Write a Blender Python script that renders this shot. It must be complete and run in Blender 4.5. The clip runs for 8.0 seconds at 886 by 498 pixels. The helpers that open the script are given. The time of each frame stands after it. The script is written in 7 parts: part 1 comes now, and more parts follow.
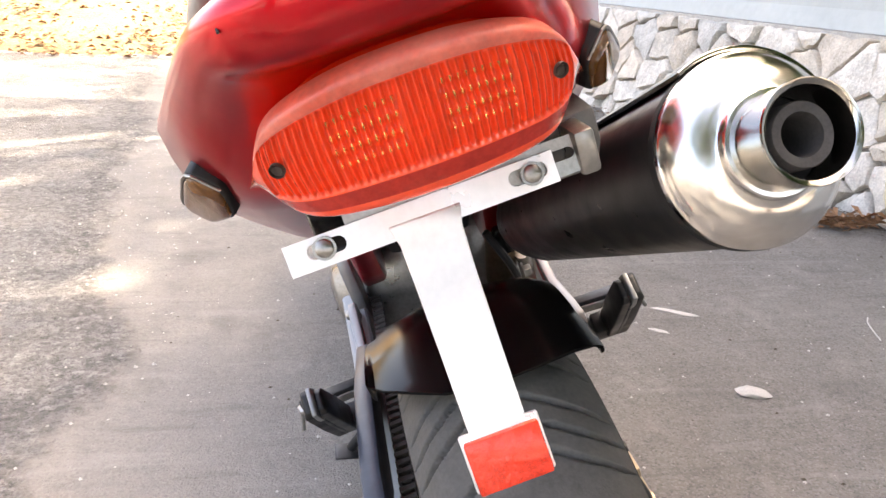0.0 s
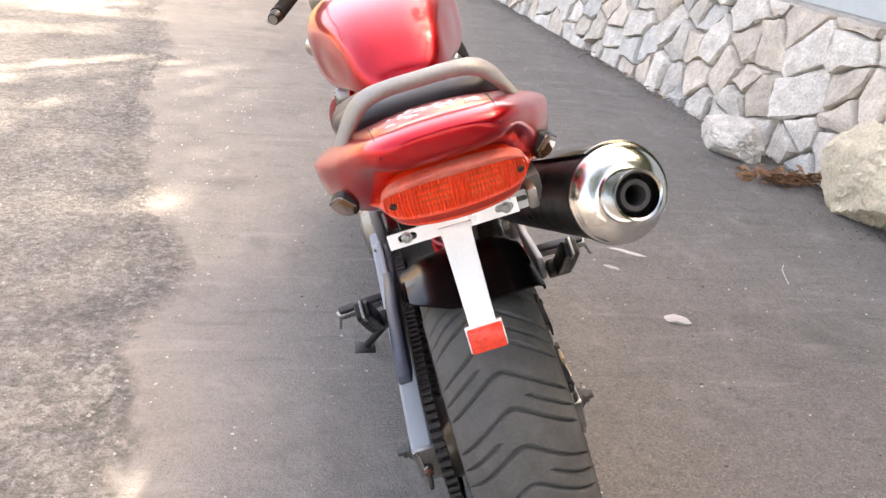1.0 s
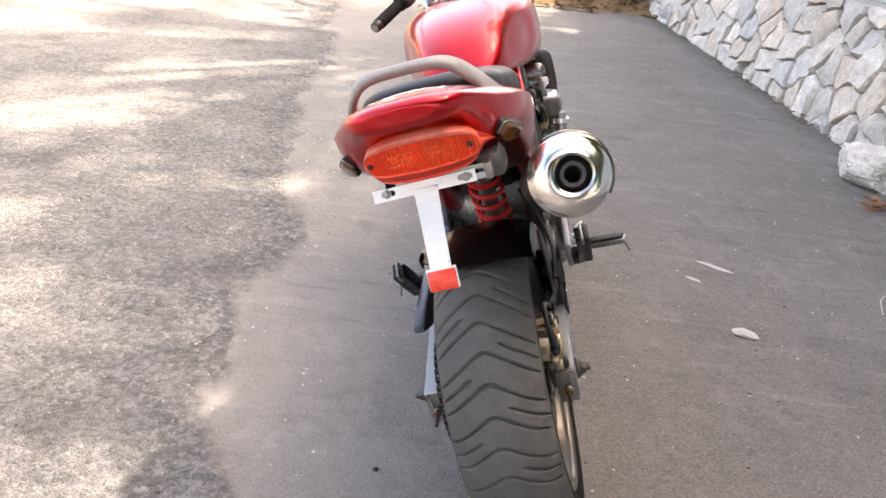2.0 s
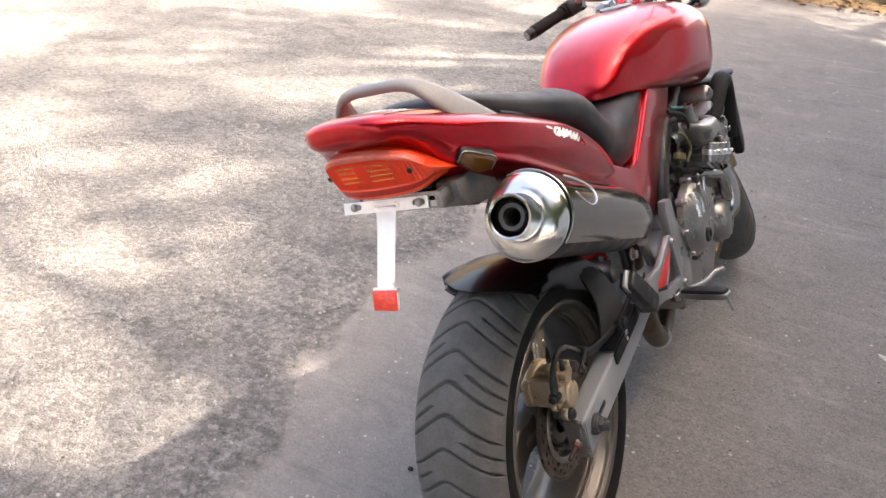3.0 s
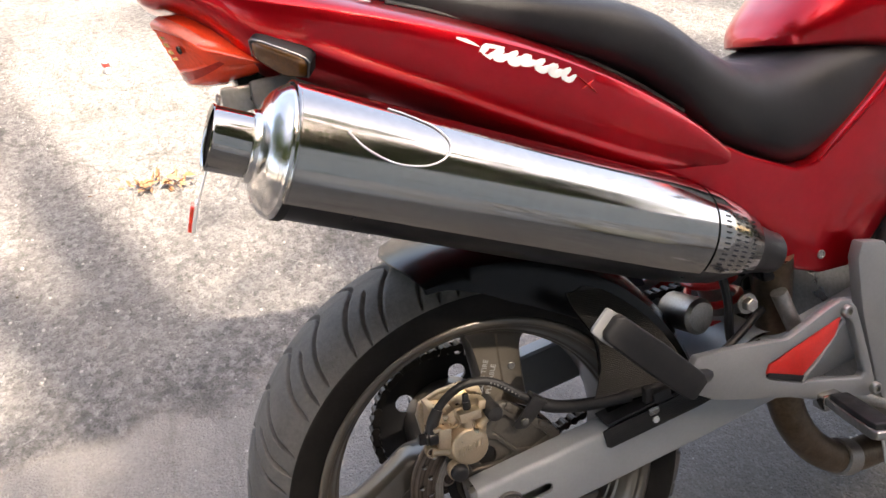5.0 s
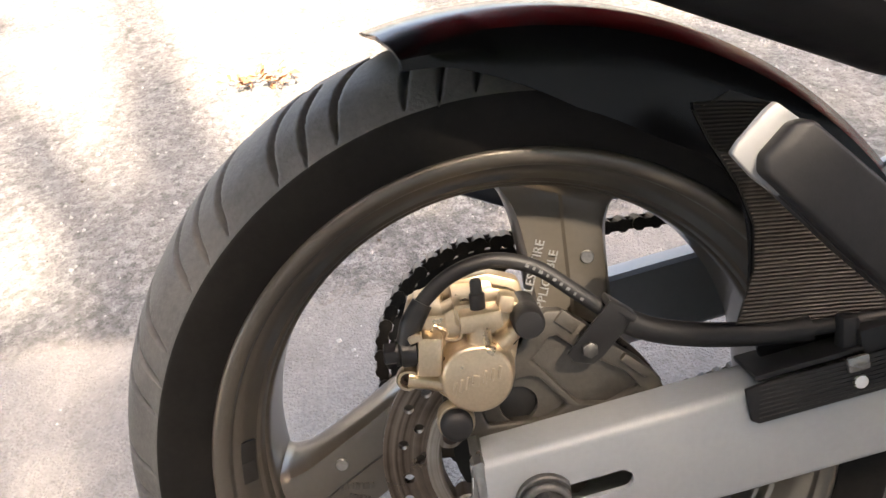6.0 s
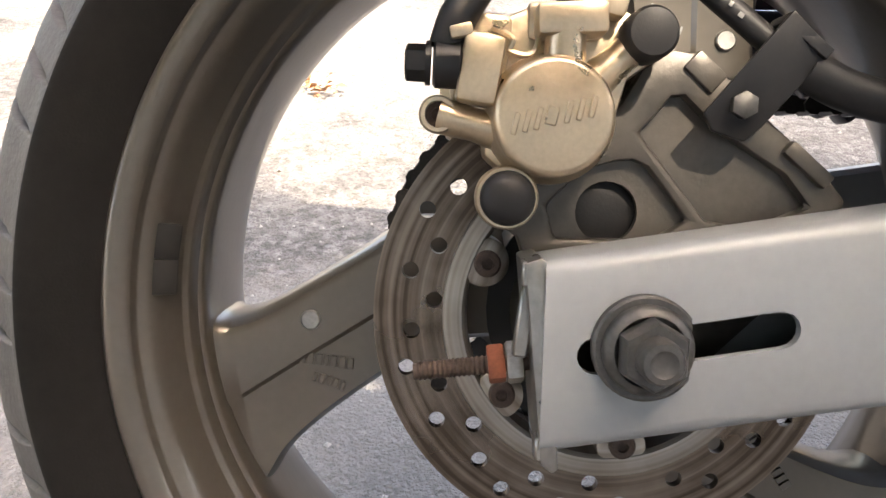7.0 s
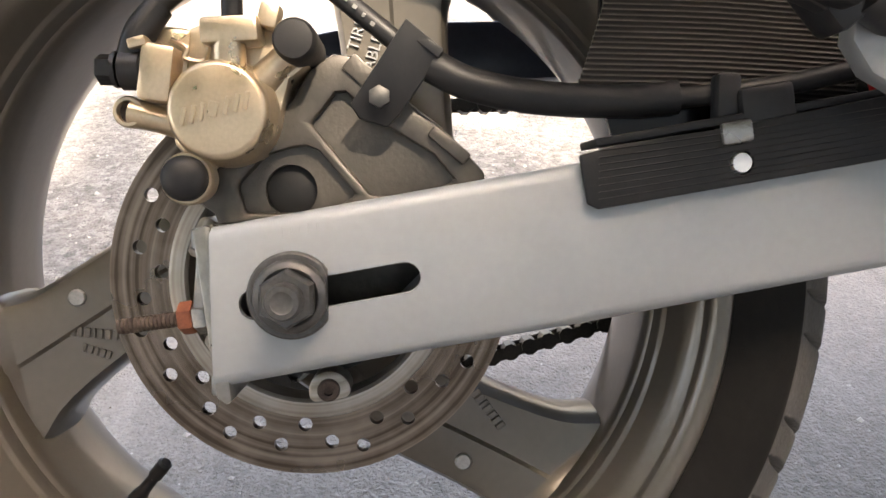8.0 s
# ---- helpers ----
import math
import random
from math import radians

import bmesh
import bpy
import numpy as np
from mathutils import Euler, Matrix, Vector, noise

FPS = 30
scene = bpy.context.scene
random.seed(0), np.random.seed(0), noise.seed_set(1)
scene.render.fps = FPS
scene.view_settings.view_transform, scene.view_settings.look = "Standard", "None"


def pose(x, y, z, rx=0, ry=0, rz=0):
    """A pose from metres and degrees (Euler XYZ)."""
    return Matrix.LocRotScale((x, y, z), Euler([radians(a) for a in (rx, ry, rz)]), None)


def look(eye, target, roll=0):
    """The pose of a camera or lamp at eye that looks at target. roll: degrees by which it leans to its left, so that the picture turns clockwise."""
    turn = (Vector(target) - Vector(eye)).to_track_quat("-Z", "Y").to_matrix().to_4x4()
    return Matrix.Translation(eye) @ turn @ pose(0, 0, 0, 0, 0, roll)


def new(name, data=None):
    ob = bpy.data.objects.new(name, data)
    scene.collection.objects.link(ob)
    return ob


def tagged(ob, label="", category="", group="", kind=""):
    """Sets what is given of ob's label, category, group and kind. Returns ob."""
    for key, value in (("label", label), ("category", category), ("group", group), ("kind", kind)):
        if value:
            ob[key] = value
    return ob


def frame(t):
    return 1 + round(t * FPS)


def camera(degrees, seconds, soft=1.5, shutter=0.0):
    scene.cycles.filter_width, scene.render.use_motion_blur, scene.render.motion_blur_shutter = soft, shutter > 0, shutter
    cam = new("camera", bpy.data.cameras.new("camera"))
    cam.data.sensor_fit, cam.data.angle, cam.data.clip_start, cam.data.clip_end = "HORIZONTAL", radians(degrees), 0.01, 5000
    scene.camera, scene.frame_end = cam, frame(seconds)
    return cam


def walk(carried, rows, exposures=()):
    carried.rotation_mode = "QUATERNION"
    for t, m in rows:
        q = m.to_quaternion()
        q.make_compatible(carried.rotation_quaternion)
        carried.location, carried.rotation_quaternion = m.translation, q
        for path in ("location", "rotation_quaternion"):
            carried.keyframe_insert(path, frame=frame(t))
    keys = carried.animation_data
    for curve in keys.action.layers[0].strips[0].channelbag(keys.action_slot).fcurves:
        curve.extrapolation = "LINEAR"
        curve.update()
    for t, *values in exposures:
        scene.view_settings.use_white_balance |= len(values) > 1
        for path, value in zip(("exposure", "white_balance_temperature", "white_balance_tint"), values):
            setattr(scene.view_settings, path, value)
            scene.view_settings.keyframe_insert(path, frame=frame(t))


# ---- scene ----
# Exposure: seconds, stops, white balance.
EXPOSURES = [(0.0, 3.60, 8500, 15), (1.0, 3.40, 8500, 15), (2.5, 3.18, 7950, 15), (3.5, 2.95, 7850, 15), (4.5, 2.88, 7850, 15), (5.2, 3.18, 8000, 15), (6.0, 3.66, 8300, 14), (6.5, 3.80, 8200, 13), (7.0, 3.76, 8200, 13), (7.5, 3.86, 8300, 13), (8.0, 3.96, 8400, 13)]
# The camera: seconds, eye, a point it looks at, roll.
cam = camera(62.00, 8.0)
PATH = [
    (0, (-0.3539, -0.6113, 0.9052), (-0.0389, 1.2340, 0.2012), 2.65),
    (0.5, (-0.4233, -0.8193, 1.0566), (-0.0615, 0.9658, 0.2306), 4.63),
    (1, (-0.4636, -0.9848, 1.1374), (-0.1070, 0.7628, 0.2325), 6.46),
    (1.2, (-0.4602, -1.0531, 1.1538), (-0.1453, 0.6889, 0.2230), 6.48),
    (2.3, (-0.0680, -1.2343, 1.2017), (-0.3785, 0.5247, 0.3020), 4.57),
    (2.5, (0.0355, -1.1842, 1.2169), (-0.4415, 0.5280, 0.3000), 3.72),
    (3, (0.2353, -1.0413, 1.2587), (-0.5934, 0.4917, 0.2772), 3.31),
    (3.5, (0.4392, -0.8234, 1.2649), (-0.7410, 0.4686, 0.2965), 2.12),
    (4, (0.5234, -0.6148, 1.2692), (-0.8938, 0.4356, 0.3267), 3.50),
    (4.5, (0.5441, -0.4329, 1.2229), (-0.9631, 0.3379, 0.1579), 0.93),
    (4.7, (0.5420, -0.3507, 1.1838), (-0.9906, 0.3172, 0.0861), -0.47),
    (5.8, (0.3584, -0.0795, 0.8491), (-1.2412, 0.0507, -0.3444), -4.21),
    (6, (0.3047, -0.0594, 0.7604), (-1.3220, -0.0109, -0.4021), -5.91),
    (6.5, (0.2452, -0.0815, 0.5711), (-1.4834, -0.0859, -0.4349), -2.56),
    (7, (0.2453, -0.0768, 0.4929), (-1.5455, -0.0806, -0.3974), 1.45),
    (7.5, (0.2705, -0.0265, 0.4915), (-1.5296, -0.0011, -0.3797), 1.68),
    (8, (0.3136, 0.0594, 0.4998), (-1.5007, 0.1222, -0.3396), 0.24),
]
walk(cam, [(t, look(eye, target, roll)) for t, eye, target, roll in PATH], EXPOSURES)
LEAN_DEG = 20.46
BIKE = pose(0, 0, -0.0033, 0, -LEAN_DEG, 0)  # the motorcycle leans to its left on the side stand

# ---- light ----
SUN_AZ, SUN_EL = 62.0, 57.0  # degrees: clockwise from +y, above the horizon
world = bpy.data.worlds.new("world")
scene.world = world
world.use_nodes = True
wn = world.node_tree.nodes
sky = wn.new("ShaderNodeTexSky")
sky.sky_type = "NISHITA"
sky.sun_disc = False
sky.dust_density = 5.0
sky.air_density = 0.8
sky.sun_elevation = radians(SUN_EL)
sky.sun_rotation = radians(SUN_AZ)
world.node_tree.links.new(sky.outputs[0], wn["Background"].inputs[0])
wn["Background"].inputs[1].default_value = 0.135
sun_dir = Vector((math.sin(radians(SUN_AZ)) * math.cos(radians(SUN_EL)), math.cos(radians(SUN_AZ)) * math.cos(radians(SUN_EL)), math.sin(radians(SUN_EL))))
sun = new("sun", bpy.data.lights.new("sun", "SUN"))
sun.data.energy = 2.85
sun.data.angle = radians(0.9)
sun.data.color = (1.0, 0.975, 0.94)
sun.matrix_world = look(sun_dir * 30, (0, 0, 0))

# ---- materials ----
def mat(name, base, rough=0.5, metal=0.0, noise_scale=0.0, vary=0.0, bump=0.0, bump_scale=0.0, coat=0.0, spec=0.5, rough_vary=0.0, dust=0.0, dust_colour=(0.35, 0.32, 0.28), trans=0.0, ior=1.45, by_object=0.0):
    """A procedural surface: base colour that varies with two noises, varied gloss, fine relief and thin dust."""
    m = bpy.data.materials.new(name)
    m.use_nodes = True
    n, l = m.node_tree.nodes, m.node_tree.links
    b = n["Principled BSDF"]
    b.inputs["Base Color"].default_value = (*base, 1)
    b.inputs["Roughness"].default_value = rough
    b.inputs["Metallic"].default_value = metal
    b.inputs["Coat Weight"].default_value = coat
    b.inputs["Coat Roughness"].default_value = 0.05
    b.inputs["Specular IOR Level"].default_value = spec
    b.inputs["Transmission Weight"].default_value = trans
    b.inputs["IOR"].default_value = ior
    tc = n.new("ShaderNodeTexCoord")
    colour = None
    if vary:
        a, c = n.new("ShaderNodeTexNoise"), n.new("ShaderNodeTexNoise")
        a.inputs["Scale"].default_value, c.inputs["Scale"].default_value = noise_scale, noise_scale * 7.3
        a.inputs["Detail"].default_value, c.inputs["Detail"].default_value = 5, 4
        l.new(tc.outputs["Object"], a.inputs["Vector"]), l.new(tc.outputs["Object"], c.inputs["Vector"])
        s = n.new("ShaderNodeMath")
        s.operation = "ADD"
        l.new(a.outputs[0], s.inputs[0]), l.new(c.outputs[0], s.inputs[1])
        r = n.new("ShaderNodeMapRange")
        r.inputs["From Min"].default_value, r.inputs["From Max"].default_value = 0.6, 1.4
        r.inputs["To Min"].default_value, r.inputs["To Max"].default_value = 1 - vary, 1 + vary
        l.new(s.outputs[0], r.inputs["Value"])
        value = r.outputs[0]
        if by_object:
            oi, br, mu = n.new("ShaderNodeObjectInfo"), n.new("ShaderNodeMapRange"), n.new("ShaderNodeMath")
            br.inputs["To Min"].default_value, br.inputs["To Max"].default_value = 1 - by_object, 1 + by_object
            mu.operation = "MULTIPLY"
            l.new(oi.outputs["Random"], br.inputs["Value"]), l.new(br.outputs[0], mu.inputs[0]), l.new(value, mu.inputs[1])
            value = mu.outputs[0]
        v = n.new("ShaderNodeVectorMath")
        v.operation = "SCALE"
        v.inputs[0].default_value = base
        l.new(value, v.inputs["Scale"])
        colour = v.outputs[0]
        if rough_vary:
            q = n.new("ShaderNodeMapRange")
            q.inputs["From Min"].default_value, q.inputs["From Max"].default_value = 0.3, 0.7
            q.inputs["To Min"].default_value, q.inputs["To Max"].default_value = max(rough - rough_vary, 0.02), min(rough + rough_vary, 1)
            l.new(a.outputs[0], q.inputs["Value"]), l.new(q.outputs[0], b.inputs["Roughness"])
    if dust:
        d = n.new("ShaderNodeTexNoise")
        d.inputs["Scale"].default_value, d.inputs["Detail"].default_value, d.inputs["Roughness"].default_value = 22, 8, 0.7
        l.new(tc.outputs["Object"], d.inputs["Vector"])
        dr = n.new("ShaderNodeMapRange")
        dr.inputs["From Min"].default_value, dr.inputs["From Max"].default_value = 0.45, 0.75
        dr.inputs["To Max"].default_value = dust
        l.new(d.outputs[0], dr.inputs["Value"])
        mx = n.new("ShaderNodeMix")
        mx.data_type = "RGBA"
        mx.inputs["A"].default_value, mx.inputs["B"].default_value = (*base, 1), (*dust_colour, 1)
        if colour:
            l.new(colour, mx.inputs["A"])
        l.new(dr.outputs[0], mx.inputs["Factor"])
        colour = mx.outputs["Result"]
    if colour:
        l.new(colour, b.inputs["Base Color"])
    if bump:
        t = n.new("ShaderNodeTexNoise")
        t.inputs["Scale"].default_value, t.inputs["Detail"].default_value = bump_scale, 6
        l.new(tc.outputs["Object"], t.inputs["Vector"])
        bp = n.new("ShaderNodeBump")
        bp.inputs["Strength"].default_value, bp.inputs["Distance"].default_value = bump, 0.4 / bump_scale
        l.new(t.outputs[0], bp.inputs["Height"]), l.new(bp.outputs[0], b.inputs["Normal"])
    return m


def turned_material(name, light, dark, rough):
    """Metal turned or worn round the x axis: fine rings of grey and brown, with stains across them."""
    m = mat(name, light, rough, 0.85, 12, 0.15, 0.04, 400, rough_vary=0.10)
    n, l = m.node_tree.nodes, m.node_tree.links
    b = n["Principled BSDF"]
    before = b.inputs["Base Color"].links[0].from_socket
    tc, flat, far = n.new("ShaderNodeTexCoord"), n.new("ShaderNodeVectorMath"), n.new("ShaderNodeVectorMath")
    flat.operation, far.operation = "MULTIPLY", "LENGTH"
    flat.inputs[1].default_value = (0, 1, 1)
    l.new(tc.outputs["Object"], flat.inputs[0]), l.new(flat.outputs[0], far.inputs[0])
    rings = n.new("ShaderNodeTexNoise")
    rings.noise_dimensions = "1D"
    rings.inputs["Scale"].default_value, rings.inputs["Detail"].default_value = 260, 4
    l.new(far.outputs["Value"], rings.inputs["W"])
    stain = n.new("ShaderNodeTexNoise")
    stain.inputs["Scale"].default_value, stain.inputs["Detail"].default_value = 26, 5
    l.new(tc.outputs["Object"], stain.inputs["Vector"])
    add = n.new("ShaderNodeMath")
    add.operation = "ADD"
    l.new(rings.outputs[0], add.inputs[0]), l.new(stain.outputs[0], add.inputs[1])
    r = n.new("ShaderNodeMapRange")
    r.inputs["From Min"].default_value, r.inputs["From Max"].default_value = 0.78, 1.22
    l.new(add.outputs[0], r.inputs["Value"])
    mx = n.new("ShaderNodeMix")
    mx.data_type = "RGBA"
    mx.inputs["B"].default_value = (*dark, 1)
    l.new(r.outputs[0], mx.inputs["Factor"]), l.new(before, mx.inputs["A"]), l.new(mx.outputs["Result"], b.inputs["Base Color"])
    return m


RED = mat("candy red paint", (0.43, 0.0014, 0.0085), 0.29, 0.82, 6, 0.16, coat=0.65, spec=0.3, dust=0.02, dust_colour=(0.26, 0.05, 0.04))
CHROME = mat("polished steel", (0.37, 0.36, 0.335), 0.10, 1.0, 14, 0.08, rough_vary=0.05)
STEEL = mat("zinc plated steel", (0.32, 0.31, 0.295), 0.42, 1.0, 60, 0.25, 0.15, 300, rough_vary=0.12)
ALU_PAINT = mat("silver grey painted alloy", (0.245, 0.248, 0.252), 0.42, 0.5, 40, 0.06, 0.05, 500, rough_vary=0.06, dust=0.12)
ARM_ALU = mat("anodised alloy", (0.262, 0.278, 0.292), 0.46, 0.20, 30, 0.05, 0.04, 600, spec=0.35, rough_vary=0.06, dust=0.08)
ENGINE_ALU = mat("cast engine alloy", (0.27, 0.262, 0.25), 0.33, 0.85, 25, 0.25, 0.2, 260, rough_vary=0.1, dust=0.22)
WHEEL = mat("bronze grey wheel paint", (0.104, 0.091, 0.076), 0.31, 0.48, 30, 0.07, 0.04, 260, coat=0.35, dust=0.02, dust_colour=(0.15, 0.13, 0.11))
GOLD = mat("gold anodised caliper", (0.50, 0.402, 0.285), 0.32, 0.78, 60, 0.12, 0.10, 420, rough_vary=0.06, dust=0.05, dust_colour=(0.28, 0.225, 0.165))
DISC = turned_material("worn disc steel", (0.205, 0.166, 0.135), (0.066, 0.047, 0.034), 0.30)
CARRIER = turned_material("dull disc carrier alloy", (0.36, 0.335, 0.305), (0.22, 0.19, 0.16), 0.42)
RUBBER = mat("tyre sidewall rubber", (0.0095, 0.0086, 0.0080), 0.7, 0, 30, 0.25, 0.3, 900, spec=0.14, dust=0.05, dust_colour=(0.07, 0.066, 0.061))
TREAD = mat("worn dusty tread rubber", (0.078, 0.074, 0.069), 0.62, 0, 30, 0.25, 0.5, 420, spec=0.35, rough_vary=0.06, dust=0.3, dust_colour=(0.17, 0.16, 0.148))
BLACK = mat("black plastic", (0.010, 0.010, 0.011), 0.5, 0, 40, 0.2, 0.15, 700, spec=0.35, rough_vary=0.12, dust=0.06, dust_colour=(0.12, 0.11, 0.10))
HUGGER = mat("glossy black hugger plastic", (0.0042, 0.0040, 0.0042), 0.21, 0, 30, 0.2, 0.03, 500, spec=0.26, rough_vary=0.04)
BLACK_METAL = mat("black painted steel", (0.011, 0.011, 0.012), 0.38, 0.0, 30, 0.2, 0.1, 500, spec=0.4, rough_vary=0.12, dust=0.09, dust_colour=(0.10, 0.092, 0.084))
SEAT = mat("black seat vinyl", (0.013, 0.013, 0.0145), 0.46, 0, 20, 0.15, 0.35, 1300, spec=0.32, rough_vary=0.1, dust=0.06, dust_colour=(0.09, 0.09, 0.09))
WHITE_METAL = mat("bare white alloy strip", (0.78, 0.77, 0.76), 0.36, 0.35, 30, 0.06, 0.05, 500, rough_vary=0.1)
LENS_RED = mat("red lens plastic", (0.92, 0.070, 0.022), 0.14, 0, 30, 0.12, 0, 0, coat=0.6, spec=0.5, dust=0.06, dust_colour=(0.6, 0.28, 0.20))
LENS_DUSTY = mat("dusty lens border", (0.62, 0.095, 0.060), 0.36, 0, 40, 0.25, dust=0.35, dust_colour=(0.62, 0.36, 0.29))
LENS_DARK = mat("dark red lens plastic", (0.45, 0.026, 0.016), 0.2, 0, 40, 0.25, 0.5, 300, spec=0.5)
LENS_SPARK = mat("painted yellow lens glints", (0.98, 0.50, 0.16), 0.12, 0.75, 60, 0.2)
REFLECTOR = mat("red reflector", (0.82, 0.040, 0.016), 0.20, 0, 160, 0.35, 1.0, 190, coat=0.5)
AMBER = mat("smoked amber lens", (0.120, 0.046, 0.010), 0.09, 0, 60, 0.3, 0, 0, coat=0.6)
RUST = mat("rusty steel", (0.060, 0.040, 0.032), 0.7, 0.2, 120, 0.4, 0.4, 500)
RED_BOLT = mat("orange brown corroded nut", (0.17, 0.052, 0.026), 0.6, 0.2, 100, 0.3, 0.2, 500)
RED_SPRING = mat("red spring paint", (0.55, 0.02, 0.02), 0.35, 0, 30, 0.15, coat=0.3)
DARK = mat("dark cavity", (0.012, 0.012, 0.012), 0.7, 0, 30, 0.2)
WHITE = mat("white mark", (0.75, 0.75, 0.74), 0.4, 0, 60, 0.1)
GREEN = mat("corroded brass", (0.13, 0.125, 0.07), 0.5, 0.6, 60, 0.3)
MIRROR = mat("mirror glass", (0.9, 0.9, 0.9), 0.02, 1.0)
GAUGE = mat("gauge face", (0.75, 0.75, 0.74), 0.3, 0, 60, 0.05, coat=0.8)
RAIL = mat("dull cast grey metal", (0.255, 0.244, 0.229), 0.5, 0.25, 30, 0.14, 0.2, 600, rough_vary=0.1, dust=0.2, dust_colour=(0.30, 0.28, 0.25))
RIBBED = mat("ribbed grey brown plastic", (0.017, 0.0150, 0.0130), 0.50, 0, 30, 0.2, spec=0.4, dust=0.2, dust_colour=(0.055, 0.048, 0.040))
LAMP_BACK = mat("lamp reflector", (0.95, 0.55, 0.35), 0.25, 0.5, 40, 0.1)
CAST_PLATE = mat("dusty cast plate", (0.074, 0.067, 0.059), 0.45, 0.5, 35, 0.2, 0.2, 420, rough_vary=0.1, dust=0.2, dust_colour=(0.12, 0.105, 0.09))
RED_INSERT = mat("red painted insert", (0.60, 0.020, 0.015), 0.38, 0, 40, 0.12, dust=0.12)
HEADER = mat("heat browned steel", (0.105, 0.075, 0.048), 0.38, 0.85, 25, 0.35, 0.1, 300, rough_vary=0.12, dust=0.2)
CHAIN = mat("greasy black chain", (0.030, 0.026, 0.023), 0.42, 0.5, 80, 0.4)
CHAIN_GUARD = mat("blue black guard plastic", (0.030, 0.036, 0.052), 0.35, 0, 30, 0.2, dust=0.2, dust_colour=(0.14, 0.14, 0.15))
BRASS = mat("dirty brass", (0.24, 0.19, 0.09), 0.45, 0.7, 60, 0.3)
CABLE_GREEN = mat("teal cable", (0.05, 0.20, 0.18), 0.45, 0, 60, 0.2)
ALU_BRIGHT = mat("bright machined alloy", (0.70, 0.69, 0.68), 0.28, 0.85, 40, 0.1, rough_vary=0.08)
FORK = mat("dull fork tube", (0.22, 0.21, 0.20), 0.3, 0.8, 40, 0.15)
STONE = mat("rough pale stone", (0.60, 0.55, 0.48), 0.85, 0, 14, 0.38, 1.0, 34, by_object=0.14, dust=0.5, dust_colour=(0.40, 0.30, 0.22))
STONE_TAN = mat("tan stone", (0.55, 0.47, 0.38), 0.85, 0, 14, 0.38, 1.0, 34, by_object=0.16, dust=0.4, dust_colour=(0.62, 0.58, 0.52))
STONE_GREY = mat("blue grey stone", (0.50, 0.475, 0.43), 0.85, 0, 14, 0.38, 1.0, 34, by_object=0.16, dust=0.4, dust_colour=(0.60, 0.57, 0.52))
STONE_OCHRE = mat("pale ochre stone", (0.60, 0.52, 0.38), 0.88, 0, 11, 0.38, 1.0, 30, dust=0.45, dust_colour=(0.46, 0.33, 0.18))
CAP_ALU = mat("polished end cap alloy", (0.66, 0.65, 0.63), 0.17, 1.0, 18, 0.10, 0.03, 300, rough_vary=0.08)
NUT = mat("dull dark steel nut", (0.085, 0.083, 0.080), 0.5, 0.7, 60, 0.3, 0.2, 400, rough_vary=0.12)
SOOT = mat("sooty grey steel", (0.06, 0.056, 0.054), 0.6, 0.4, 60, 0.3)
MORTAR = mat("grey mortar", (0.36, 0.33, 0.29), 0.92, 0, 14, 0.3, 0.6, 60)
PLASTER = mat("grey painted wall", (0.42, 0.44, 0.42), 0.8, 0, 3, 0.08, 0.2, 90)
LEAF_DRY = mat("dry leaves", (0.21, 0.108, 0.055), 0.85, 0, 12, 0.5, by_object=0.2)
GRASS = mat("grass blades", (0.09, 0.13, 0.03), 0.7, 0, 6, 0.4)
LEAVES = mat("tree leaves", (0.07, 0.12, 0.03), 0.6, 0, 2, 0.4)
BARK = mat("bark", (0.14, 0.10, 0.07), 0.9, 0, 8, 0.4, 0.6, 30)
YELLOW = mat("yellow painted boards", (0.62, 0.42, 0.10), 0.7, 0, 3, 0.25, 0.2, 60)
GREY_PLASTIC = mat("dull grey moulding", (0.095, 0.094, 0.093), 0.5, 0, 30, 0.2, 0.15, 400, dust=0.2)
STONE_CHIP = mat("pale stone chip", (0.48, 0.45, 0.41), 0.8, 0, 40, 0.2, 0.4, 120)


